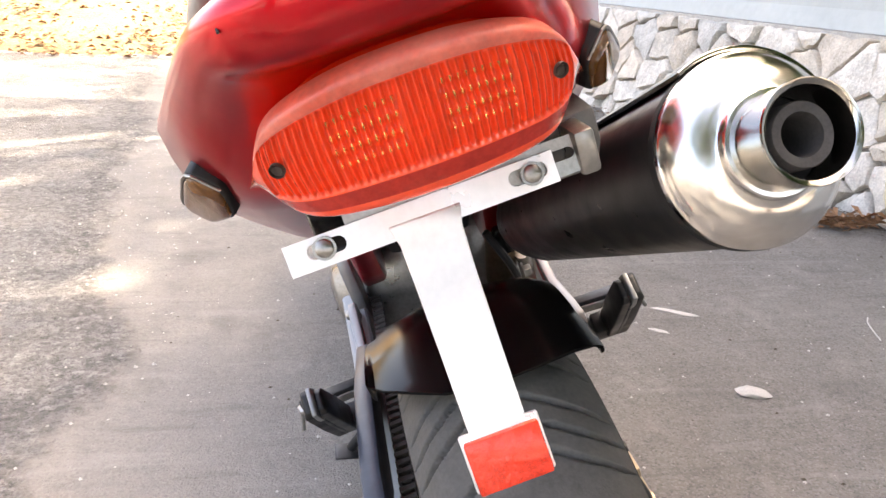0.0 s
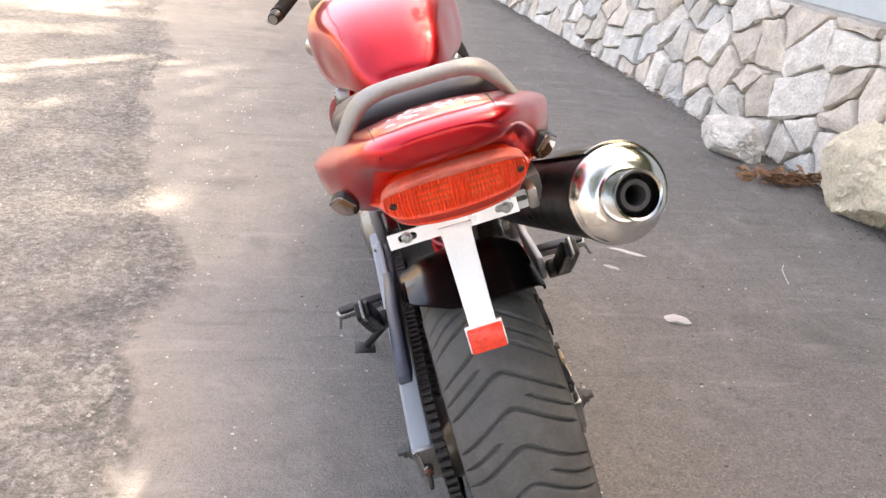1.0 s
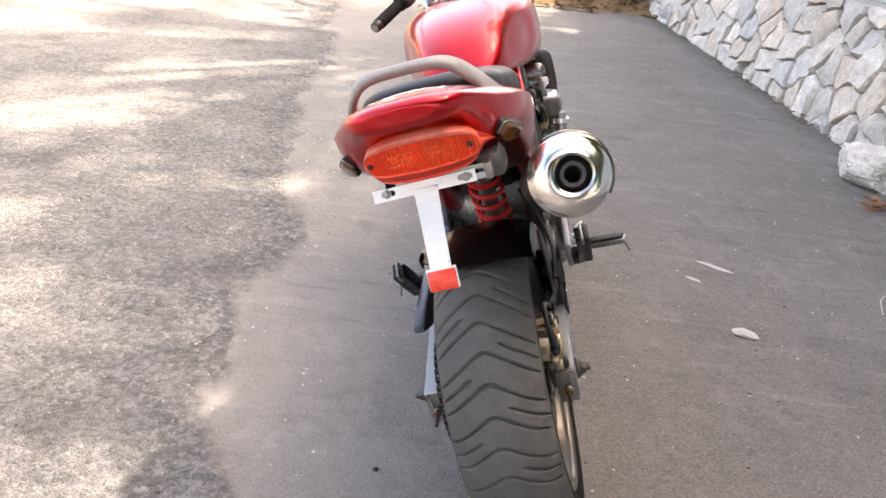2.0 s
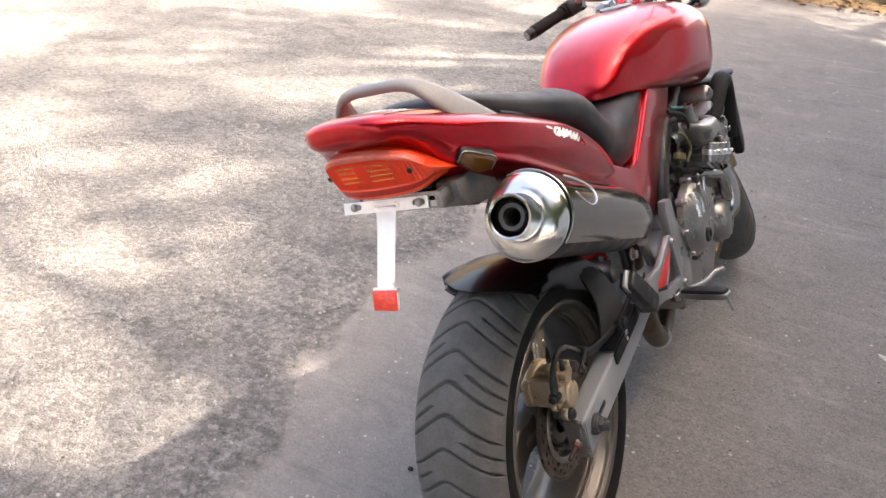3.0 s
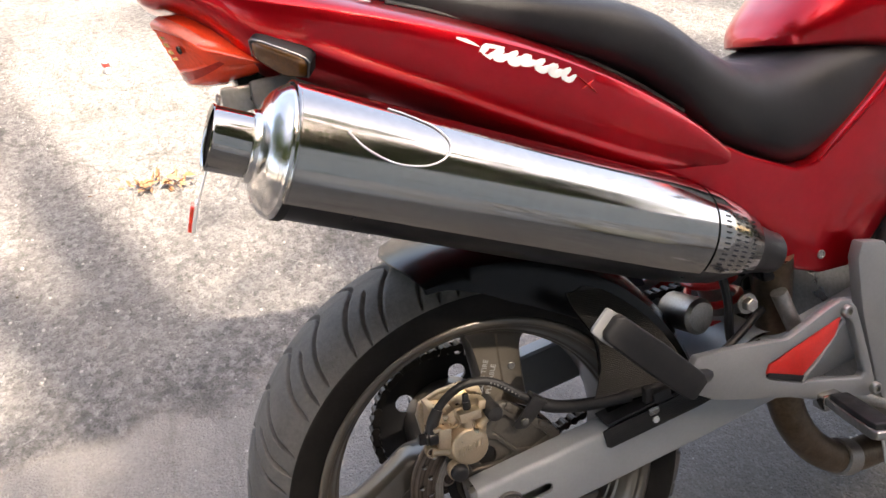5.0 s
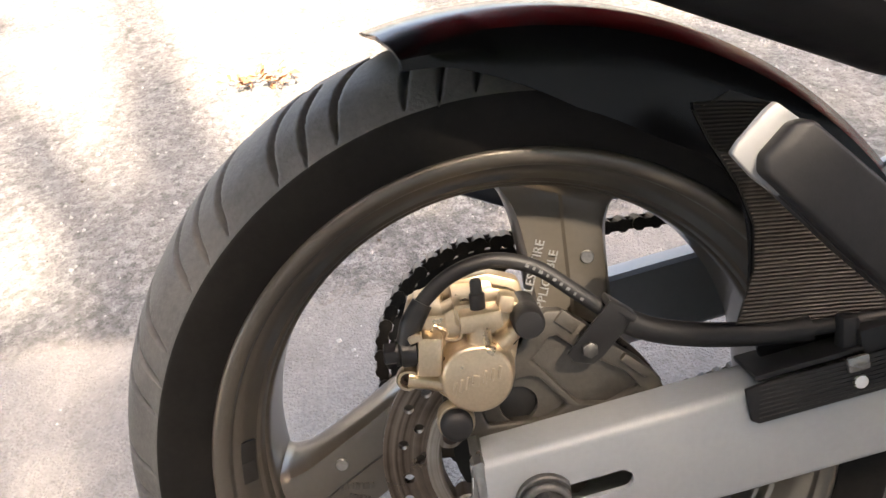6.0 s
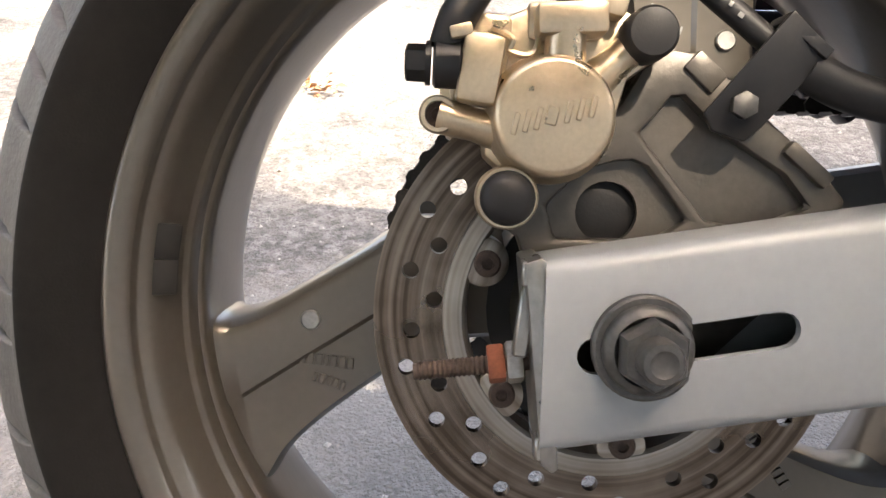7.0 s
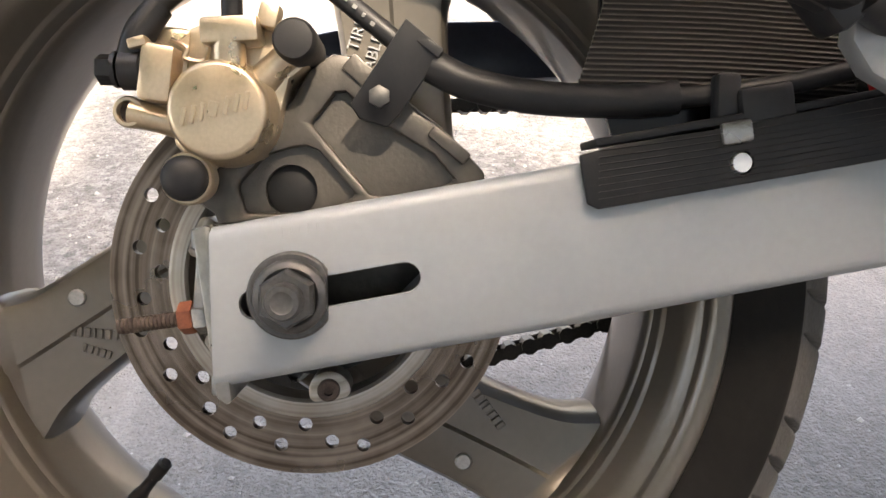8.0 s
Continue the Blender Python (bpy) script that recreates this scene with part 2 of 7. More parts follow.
def ground_material():
    """Old coarse asphalt to the left, a smoother newer lane under the motorcycle, with grit, cracks and dusty patches."""
    m = bpy.data.materials.new("asphalt")
    m.use_nodes = True
    n, l = m.node_tree.nodes, m.node_tree.links
    b = n["Principled BSDF"]
    b.inputs["Roughness"].default_value = 0.9
    b.inputs["Specular IOR Level"].default_value = 0.3
    tc = n.new("ShaderNodeTexCoord")

    def noise_tex(scale, detail=5, rough=0.55):
        t = n.new("ShaderNodeTexNoise")
        t.inputs["Scale"].default_value, t.inputs["Detail"].default_value, t.inputs["Roughness"].default_value = scale, detail, rough
        l.new(tc.outputs["Object"], t.inputs["Vector"])
        return t.outputs[0]

    def maths(op, a, c, clamp=False):
        t = n.new("ShaderNodeMath")
        t.operation, t.use_clamp = op, clamp
        for k, v in enumerate((a, c)):
            if isinstance(v, (int, float)):
                t.inputs[k].default_value = v
            else:
                l.new(v, t.inputs[k])
        return t.outputs[0]

    def ramp(v, lo, hi, a=0.0, c=1.0):
        t = n.new("ShaderNodeMapRange")
        t.inputs["From Min"].default_value, t.inputs["From Max"].default_value = lo, hi
        t.inputs["To Min"].default_value, t.inputs["To Max"].default_value = a, c
        l.new(v, t.inputs["Value"])
        return t.outputs[0]

    def mix(f, a, c):
        t = n.new("ShaderNodeMix")
        t.data_type = "RGBA"
        l.new(f, t.inputs["Factor"])
        for k, v in (("A", a), ("B", c)):
            if isinstance(v, tuple):
                t.inputs[k].default_value = (*v, 1)
            else:
                l.new(v, t.inputs[k])
        return t.outputs["Result"]

    xyz = n.new("ShaderNodeSeparateXYZ")
    l.new(tc.outputs["Object"], xyz.inputs[0])
    # the joint between the two surfacings wanders along x = -0.75
    wander = ramp(noise_tex(1.3, 6, 0.65), 0.3, 0.7, -0.16, 0.16)
    edge = maths("ADD", maths("ADD", xyz.outputs[0], maths("MULTIPLY", xyz.outputs[1], 0.17)), wander)
    old = ramp(edge, -0.72, -0.79)
    def chips(scale):
        t = n.new("ShaderNodeTexVoronoi")
        t.inputs["Scale"].default_value = scale
        l.new(tc.outputs["Object"], t.inputs["Vector"])
        sep = n.new("ShaderNodeSeparateColor")
        l.new(t.outputs["Color"], sep.inputs[0])
        return t.outputs["Distance"], sep.outputs[0]

    def cracks(scale, width):
        """Thin wandering lines along the borders of large cells."""
        w = n.new("ShaderNodeTexNoise")
        w.inputs["Scale"].default_value, w.inputs["Detail"].default_value = 3.5, 7
        l.new(tc.outputs["Object"], w.inputs["Vector"])
        v = n.new("ShaderNodeVectorMath")
        v.operation = "MULTIPLY_ADD"
        v.inputs[1].default_value = (0.55, 0.55, 0.0)
        l.new(w.outputs["Color"], v.inputs[0]), l.new(tc.outputs["Object"], v.inputs[2])
        t = n.new("ShaderNodeTexVoronoi")
        t.feature = "DISTANCE_TO_EDGE"
        t.inputs["Scale"].default_value = scale
        l.new(v.outputs[0], t.inputs["Vector"])
        return ramp(t.outputs["Distance"], width, width * 0.3)

    big, mid, fine, grit = noise_tex(0.8, 6, 0.6), noise_tex(9, 6, 0.65), noise_tex(75, 4, 0.65), noise_tex(240, 2, 0.5)
    lump = noise_tex(30, 6, 0.72)
    chip_d, chip_c = chips(72)
    small_d, small_c = chips(230)
    new_c = mix(ramp(big, 0.35, 0.65), (0.153, 0.139, 0.123), (0.208, 0.189, 0.167))
    new_c = mix(ramp(fine, 0.30, 0.75, 0, 0.5), new_c, (0.215, 0.197, 0.176))
    new_c = mix(ramp(small_c, 0.65, 1.0, 0, 0.55), new_c, (0.284, 0.267, 0.245))
    new_c = mix(ramp(small_c, 0.28, 0.0, 0, 0.55), new_c, (0.075, 0.071, 0.066))
    old_c = mix(ramp(mid, 0.38, 0.62), (0.235, 0.223, 0.207), (0.300, 0.285, 0.265))
    old_c = mix(ramp(chip_c, 0.50, 0.95, 0, 0.55), old_c, (0.43, 0.41, 0.38))
    old_c = mix(ramp(chip_c, 0.30, 0.05, 0, 0.32), old_c, (0.10, 0.096, 0.090))
    old_c = mix(ramp(small_c, 0.35, 0.0, 0, 0.5), old_c, (0.070, 0.066, 0.060))
    old_c = mix(ramp(fine, 0.47, 0.36, 0, 0.36), old_c, (0.055, 0.052, 0.047))
    old_c = mix(ramp(lump, 0.48, 0.38, 0, 0.30), old_c, (0.075, 0.070, 0.063))
    old_c = mix(ramp(lump, 0.55, 0.66, 0, 0.45), old_c, (0.40, 0.375, 0.34))
    new_c = mix(ramp(lump, 0.48, 0.36, 0, 0.28), new_c, (0.10, 0.094, 0.087))
    # lane painted paler towards the joint, making up for light missing there
    new_c = mix(maths("MULTIPLY", ramp(edge, 0.15, -0.40, 0, 0.5), ramp(mid, 0.3, 0.7, 0.6, 1.0)), new_c, (0.282, 0.264, 0.240))
    c = mix(old, new_c, old_c)
    rim_d = maths("MULTIPLY", maths("MULTIPLY", ramp(edge, -0.98, -0.82), ramp(edge, -0.70, -0.77)), ramp(lump, 0.56, 0.46, 0, 0.38))
    c = mix(rim_d, c, (0.080, 0.075, 0.068))
    # pale and dark scuffs dragged across the lane, and worn blotches
    drag = n.new("ShaderNodeMapping")
    drag.inputs["Rotation"].default_value, drag.inputs["Scale"].default_value = (0, 0, 0.3), (1.3, 9.0, 1.0)
    l.new(tc.outputs["Object"], drag.inputs["Vector"])
    scuff = n.new("ShaderNodeTexNoise")
    scuff.inputs["Scale"].default_value, scuff.inputs["Detail"].default_value, scuff.inputs["Roughness"].default_value = 1.6, 7, 0.62
    l.new(drag.outputs[0], scuff.inputs["Vector"])
    c = mix(ramp(scuff.outputs[0], 0.57, 0.70, 0, 0.42), c, (0.315, 0.296, 0.270))
    c = mix(ramp(scuff.outputs[0], 0.42, 0.30, 0, 0.45), c, (0.095, 0.088, 0.079))
    blotch = noise_tex(4.6, 7, 0.68)
    c = mix(ramp(blotch, 0.54, 0.68, 0, 0.30), c, (0.29, 0.272, 0.248))
    c = mix(ramp(blotch, 0.45, 0.33, 0, 0.35), c, (0.115, 0.107, 0.097))
    stain = ramp(noise_tex(2.1, 5, 0.6), 0.58, 0.70, 0, 0.45)
    c = mix(stain, c, (0.085, 0.078, 0.070))
    pale = ramp(noise_tex(3.7, 8, 0.75), 0.56, 0.74, 0, 0.45)
    c = mix(pale, c, (0.36, 0.335, 0.30))
    split = maths("MULTIPLY", cracks(0.55, 0.0042), ramp(old, 0, 1, 0.0, 0.32))
    c = mix(split, c, (0.035, 0.033, 0.030))
    l.new(c, b.inputs["Base Color"])
    rise = maths("MULTIPLY", maths("SUBTRACT", 0.7, chip_d), ramp(old, 0, 1, 0.05, 0.75))
    h = maths("ADD", maths("MULTIPLY", fine, ramp(old, 0, 1, 0.30, 1.5)), maths("MULTIPLY", grit, ramp(old, 0, 1, 0.3, 0.8)))
    h = maths("ADD", h, maths("MULTIPLY", lump, ramp(old, 0, 1, 0.5, 2.2)))
    h = maths("SUBTRACT", maths("ADD", h, rise), split)
    bp = n.new("ShaderNodeBump")
    bp.inputs["Strength"].default_value, bp.inputs["Distance"].default_value = 1.0, 0.013
    l.new(h, bp.inputs["Height"]), l.new(bp.outputs[0], b.inputs["Normal"])
    return m


ASPHALT = ground_material()

# ---- mesh helpers ----
def part(name, bm, material, parent=None, label="", smooth=True):
    """Links a bmesh as ONE mesh object under a thing or under a part."""
    me = bpy.data.meshes.new(name)
    if smooth:
        bm.normal_update()
        for f in bm.faces:
            f.smooth = True
        for ed in bm.edges:
            if len(ed.link_faces) == 2 and ed.calc_face_angle(0) > radians(38):
                ed.smooth = False
    bm.to_mesh(me)
    bm.free()
    me.materials.append(material)
    ob = new(name, me)
    if parent:
        ob.parent = parent
    if label:
        tagged(ob, label)
    return ob


def smooth_line(pts, n=8):
    """A Catmull-Rom line through the points, n steps between two."""
    p = [Vector(q) for q in pts]
    p = [2 * p[0] - p[1], *p, 2 * p[-1] - p[-2]]
    out = []
    for k in range(1, len(p) - 2):
        for s in range(n):
            t = s / n
            out.append(0.5 * (2 * p[k] + (p[k + 1] - p[k - 1]) * t + (2 * p[k - 1] - 5 * p[k] + 4 * p[k + 1] - p[k + 2]) * t**2 + (3 * p[k] - p[k - 1] - 3 * p[k + 1] + p[k + 2]) * t**3))
    return [*out, p[-2]]


def loft(rings, bm=None, caps=True, closed=True):
    """Skins rings of equal length."""
    bm = bm or bmesh.new()
    vs = [[bm.verts.new(q) for q in r] for r in rings]
    k = len(rings[0])
    for a, b in zip(vs, vs[1:]):
        for j in range(k if closed else k - 1):
            bm.faces.new((a[j], a[(j + 1) % k], b[(j + 1) % k], b[j]))
    if caps:
        bm.faces.new(vs[0][::-1]), bm.faces.new(vs[-1])
    bmesh.ops.recalc_face_normals(bm, faces=bm.faces)
    return bm


def tube(pts, radius, n=10, bm=None, steps=6, flat=1.0):
    """A round bar along a smooth line; radius a number or one for each point; flat squeezes it across."""
    line = smooth_line(pts, steps) if steps > 1 else [Vector(q) for q in pts]
    if isinstance(radius, (int, float)):
        radii = [radius] * len(line)
    else:
        radii = [float(np.interp(k / (len(line) - 1) * (len(radius) - 1), range(len(radius)), radius)) for k in range(len(line))]
    rings, side = [], None
    for k, q in enumerate(line):
        d = (line[min(k + 1, len(line) - 1)] - line[max(k - 1, 0)]).normalized()
        if side is None:
            side = d.orthogonal().normalized() if abs(d.x) > 0.9 else (Vector((1, 0, 0)) - d * d.x).normalized()
        side = (side - d * side.dot(d)).normalized()
        other = d.cross(side)
        rings.append([q + radii[k] * (math.cos(a) * side + flat * math.sin(a) * other) for a in (2 * math.pi * j / n for j in range(n))])
    return loft(rings, bm)


def lathe(profile, origin=(0, 0, 0), axis=(1, 0, 0), n=48, bm=None, closed=False):
    """Turns rows of (distance along the axis, radius) round the axis."""
    bm = bm or bmesh.new()
    ax = Vector(axis).normalized()
    u = ax.orthogonal().normalized() if abs(ax.z) > 0.95 else Vector((0, 0, 1)) - ax * ax.z
    u.normalize()
    v, o = ax.cross(u), Vector(origin)
    rows = []
    for a, r in profile:
        if r < 1e-6:
            rows.append([bm.verts.new(o + ax * a)])
        else:
            rows.append([bm.verts.new(o + ax * a + r * (math.cos(t) * u + math.sin(t) * v)) for t in (2 * math.pi * j / n for j in range(n))])
    pairs = list(zip(rows, rows[1:])) + ([(rows[-1], rows[0])] if closed else [])
    for a, b in pairs:
        for j in range(n):
            k = (j + 1) % n
            if len(a) == 1 and len(b) > 1:
                bm.faces.new((a[0], b[k], b[j]))
            elif len(b) == 1 and len(a) > 1:
                bm.faces.new((a[j], a[k], b[0]))
            elif len(a) > 1:
                bm.faces.new((a[j], a[k], b[k], b[j]))
    bmesh.ops.recalc_face_normals(bm, faces=bm.faces)
    return bm


def bevel(bm, width, segments=2, angle=30):
    bm.normal_update()
    edges = [ed for ed in bm.edges if len(ed.link_faces) == 2 and ed.calc_face_angle(0) > radians(angle)]
    bmesh.ops.bevel(bm, geom=edges, offset=width, segments=segments, profile=0.5, affect="EDGES", clamp_overlap=True)
    return bm


def plate(outline, thick, place, holes=(), edge=0.0, bm=None):
    """A plate from an outline (u, v) with holes, thick along the third axis of the matrix place."""
    out = bmesh.new()
    edges = []
    for loop in (outline, *holes):
        vs = [out.verts.new((p[0], p[1], 0)) for p in loop]
        edges += [out.edges.new((vs[k], vs[(k + 1) % len(vs)])) for k in range(len(vs))]
    if holes:
        bmesh.ops.triangle_fill(out, use_beauty=True, use_dissolve=False, edges=edges)
    else:
        out.faces.new(out.verts)
    bmesh.ops.recalc_face_normals(out, faces=out.faces)
    if out.faces[0:1] and out.faces[:][0].normal.z < 0:
        bmesh.ops.reverse_faces(out, faces=out.faces)
    made = bmesh.ops.extrude_face_region(out, geom=out.faces[:])
    bmesh.ops.translate(out, verts=[g for g in made["geom"] if isinstance(g, bmesh.types.BMVert)], vec=(0, 0, thick))
    bmesh.ops.recalc_face_normals(out, faces=out.faces)
    if edge:
        bevel(out, edge, 2, 50)
    out.transform(place)
    if bm is None:
        return out
    return join(bm, out)


def join(bm, other):
    me = bpy.data.meshes.new("joined")
    other.to_mesh(me)
    other.free()
    bm.from_mesh(me)
    bpy.data.meshes.remove(me)
    return bm


def box(size, place, edge=0.002, segments=2, bm=None):
    out = bmesh.new()
    bmesh.ops.create_cube(out, size=1, matrix=Matrix.Diagonal((*size, 1)))
    if edge:
        bevel(out, edge, segments)
    out.transform(place if isinstance(place, Matrix) else Matrix.Translation(place))
    return join(bm, out) if bm else out


def side_plane(x):
    """Maps plate coordinates (u, v, thickness) to (y, z, x) of the motorcycle, at that x outwards to the right."""
    return Matrix(((0, 0, 1, x), (1, 0, 0, 0), (0, 1, 0, 0), (0, 0, 0, 1)))


def arc(cx, cy, r, a0, a1, n):
    return [(cx + r * math.cos(radians(a0 + (a1 - a0) * k / n)), cy + r * math.sin(radians(a0 + (a1 - a0) * k / n))) for k in range(n + 1)]


def circle(cx, cy, r, n=14):
    return arc(cx, cy, r, 0, 360 * (n - 1) / n, n - 1)


def aim(place, direction, roll=0.0):
    """A matrix whose z axis points in that direction."""
    return Matrix.Translation(place) @ Vector(direction).to_track_quat("Z", "Y").to_matrix().to_4x4() @ Matrix.Rotation(radians(roll), 4, "Z")


def hex_bolt(place, direction, r, h, washer=0.0):
    """A hexagon head with a domed top, on a washer if one is given."""
    d = Vector(direction).normalized()
    bm = lathe([(0, r), (h * 0.85, r), (h, r * 0.82), (h, 0)], place, d, 6)
    if washer:
        lathe([(-0.003, washer), (0.0, washer), (0.0, r * 0.5), (-0.003, r * 0.5)], place, d, 24, bm, True)
    return bm


def thing(name, label, category, group="", m=None):
    ob = new(name)
    tagged(ob, label, category, group)
    if m is not None:
        ob.matrix_world = m
    return ob

# ---- the place ----
def ground_sheet():
    bm = bmesh.new()
    xs = [-250, -60, -20, *[-8 + 0.4 * k for k in range(41)], 20, 60, 250]
    ys = [-250, -60, -20, *[-6 + 0.4 * k for k in range(46)], 30, 60, 250]
    rows = [[bm.verts.new((x, y, -0.012 + 0.010 * noise.noise(Vector((x * 0.5, y * 0.5, 0))) if abs(x) < 9 and -7 < y < 13 and (abs(x) + abs(y)) > 2.6 else -0.004 - 0.004)) for x in xs] for y in ys]
    for a, b in zip(rows, rows[1:]):
        for j in range(len(xs) - 1):
            bm.faces.new((a[j], a[j + 1], b[j + 1], b[j]))
    bmesh.ops.translate(bm, verts=bm.verts, vec=(0, 0, 0.008))
    return tagged(part("ground", bm, ASPHALT), "worn grey asphalt drive, patched and gritty", "ground", kind="structure")


ground_sheet()

# the retaining wall runs beside the motorcycle, leaning back a little
WALL_A, WALL_B = Vector((2.30, -2.0, 0)), Vector((1.30, 8.6, 0))
WALL_DIR = (WALL_B - WALL_A).normalized()
WALL_OUT = Vector((-WALL_DIR.y, WALL_DIR.x, 0))  # towards the drive
WALL_LEN, WALL_H, WALL_BACK = (WALL_B - WALL_A).length, 0.72, 0.16


def wall_point(u, v, out=0.0):
    return WALL_A + WALL_DIR * u + WALL_OUT * (out - WALL_BACK * v / WALL_H) + Vector((0, 0, v))


def stone_wall():
    bm = bmesh.new()
    face = [(0, 0.0), (WALL_LEN, 0.0)]
    ring = [[wall_point(u, v, -0.03) for v in (-0.1, WALL_H)] + [wall_point(u, WALL_H, -0.75), wall_point(u, -0.1, -0.85)] for u, _ in face]
    loft(ring, bm)
    wall = tagged(part("stone_wall", bm, MORTAR, smooth=False), "low retaining wall of rough pale stones in grey mortar", "wall", kind="structure")
    return wall


wall_base = stone_wall()


def cap_wall():
    ring = [[wall_point(u, WALL_H + 0.002, -0.10), wall_point(u, WALL_H + 0.10, -0.10), wall_point(u, 2.2, 0.22), wall_point(u, 2.2, 0.0), wall_point(u, WALL_H + 0.002, -0.35)] for u in (0, WALL_LEN)]
    return tagged(part("wall_upper", loft(ring), PLASTER, smooth=False), "plain grey rendered wall above the stones", "wall", kind="structure")


cap_wall()


def far_bank():
    bm = bmesh.new()
    n = 46
    rows = []
    for k in range(n + 1):
        x = -12 + 16 * k / n
        wob = 0.25 * noise.noise(Vector((x * 0.9, 3, 0)))
        rows.append([Vector((x, 7.2 + wob - 0.04 * x, -0.01)), Vector((x, 7.5 + wob, 0.07 + 0.03 * noise.noise(Vector((x * 3, 1, 0))))), Vector((x, 8.2 + wob, 0.22)), Vector((x, 9.5, 0.6)), Vector((x, 12.5, 1.3)), Vector((x, 12.6, -0.1))])
    loft(rows, bm, caps=False, closed=False)
    return tagged(part("bank", bm, BANK), "low earth bank covered with dry leaves and grass", "bank", kind="structure")


BANK = mat("leaf litter on earth", (0.20, 0.13, 0.06), 0.95, 0, 5, 0.5, 0.8, 30)
far_bank()


def scatter_blades(name, count, area, size, material, upright, label):
    """Many small bent blades or dry leaves, one mesh."""
    bm = bmesh.new()
    rnd = random.Random(name)
    for _ in range(count):
        x, y, z = area(rnd)
        a, s = rnd.uniform(0, 6.28), size * rnd.uniform(0.5, 1.4)
        d, w = Vector((math.cos(a), math.sin(a), 0)), Vector((-math.sin(a), math.cos(a), 0))
        o = Vector((x, y, z))
        if upright:
            tip = o + Vector((0, 0, s)) + d * s * rnd.uniform(0.1, 0.8)
            mid = o + Vector((0, 0, s * 0.6)) + d * s * 0.15
            v = [bm.verts.new(q) for q in (o - w * s * 0.05, o + w * s * 0.05, mid + w * s * 0.04, tip, mid - w * s * 0.04)]
        else:
            up = Vector((0, 0, s * rnd.uniform(0.05, 0.45)))
            v = [bm.verts.new(q) for q in (o, o + d * s * 0.5 + w * s * 0.28 + up, o + d * s + up * 0.3, o + d * s * 0.5 - w * s * 0.28 + up * rnd.random())]
        bm.faces.new(v)
    ob = part(name, bm, material, smooth=False)
    return tagged(ob, label, name.replace("_", " "), kind="stuff")


def bank_height(y):
    return float(np.interp(y, [7.0, 7.5, 8.2, 9.5, 12.5], [0.0, 0.08, 0.22, 0.6, 1.3]))


def on_bank(x0, x1, y0, y1):
    def place(r):
        x, y = r.uniform(x0, x1), y0 + (y1 - y0) * r.random() ** 1.4
        return x, y, bank_height(y) + 0.005
    return place


scatter_blades("dry_leaf_litter", 5200, on_bank(-11, 2.0, 7.0, 9.5), 0.07, LEAF_DRY, False, "brown dry leaves strewn along the foot of the bank")
scatter_blades("grass", 4200, on_bank(-0.4, 2.2, 7.6, 9.6), 0.22, GRASS, True, "green grass tufts growing on the bank")


def yellow_fence():
    fence = tagged(new("board_fence"), "weathered yellow board fence beyond the drive", "fence", kind="structure")
    bm = box((0.145, 0.03, 1.6), (0, 0, 0.8), 0.006)
    board = part("board", bm, YELLOW, fence)
    board.location = (-13.0, 11.4, 0.5)
    for k in range(1, 60):
        c = new("board", board.data)
        c.parent = fence
        c.location = (-13.0 + 0.15 * k, 11.4 + 0.01 * (k % 3), 0.5)
    rail = part("rail", box((9.0, 0.05, 0.09), (-8.5, 11.45, 1.5), 0.006), YELLOW, fence)
    return rail


yellow_fence()


# thin places in the crowns: where their sun falls, how wide, tenths of the leaves that are missing
GAPS = [(BIKE @ Vector((0.04, 0.045, 0.475)), 0.10, 10), (Vector((-1.00, -0.05, 0)), 0.30, 3), (Vector((-0.92, -0.55, 0)), 0.32, 4)]


def tree(x, y, height, spread, leaves, seed, count=34, low=0.62, sigma=0.42):
    """A tapered trunk with limbs and a crown of many small leaves in clumps, with gaps."""
    rnd = random.Random(seed)
    root = thing("tree", "broad leafy tree out of view, placed to shape light and shade", "tree", "shade trees", Matrix.Translation((x, y, 0)))
    bm = tube([(0, 0, -0.1), (0.08, 0.05, height * 0.3), (-0.05, 0.1, height * 0.62), (0.1, 0, height * 0.9)], [0.26, 0.2, 0.14, 0.05], 10)
    root_at = Vector((x, y, 0))
    clumps = []
    for k in range(count):
        a, r = rnd.uniform(0, 6.28), spread * math.sqrt(rnd.uniform(0.02, 1.0))
        z = height * rnd.uniform(low, 1.0) - 0.10 * r
        c = Vector((r * math.cos(a), r * math.sin(a), z))
        clumps.append(c)
        if k % 3 == 0:
            tube([(0, 0, height * rnd.uniform(0.35, 0.6)), c * 0.5 + Vector((0, 0, height * 0.28)), c], [0.07, 0.045, 0.012], 6, bm, 4)
    part("trunk", bm, BARK, root)
    verts, faces = [], []
    for k in range(leaves):
        c = clumps[k % len(clumps)]
        q = c + Vector([rnd.gauss(0, 1) for _ in range(3)]) * sigma
        s = rnd.uniform(0.06, 0.13)
        if any((q + root_at - at - sun_dir * (q + root_at - at).dot(sun_dir)).length < r and k % 10 < share for at, r, share in GAPS):
            continue
        d = Vector([rnd.gauss(0, 1) for _ in range(3)]).normalized()
        w = d.orthogonal().normalized() * s * 0.5
        i = len(verts)
        verts += [q, q + d * s * 0.6 + w, q + d * s * 1.3, q + d * s * 0.6 - w]
        faces.append((i, i + 1, i + 2, i + 3))
    me = bpy.data.meshes.new("crown")
    me.from_pydata([tuple(v) for v in verts], [], faces)
    me.materials.append(LEAVES)
    crown = new("crown", me)
    crown.parent = root
    return root


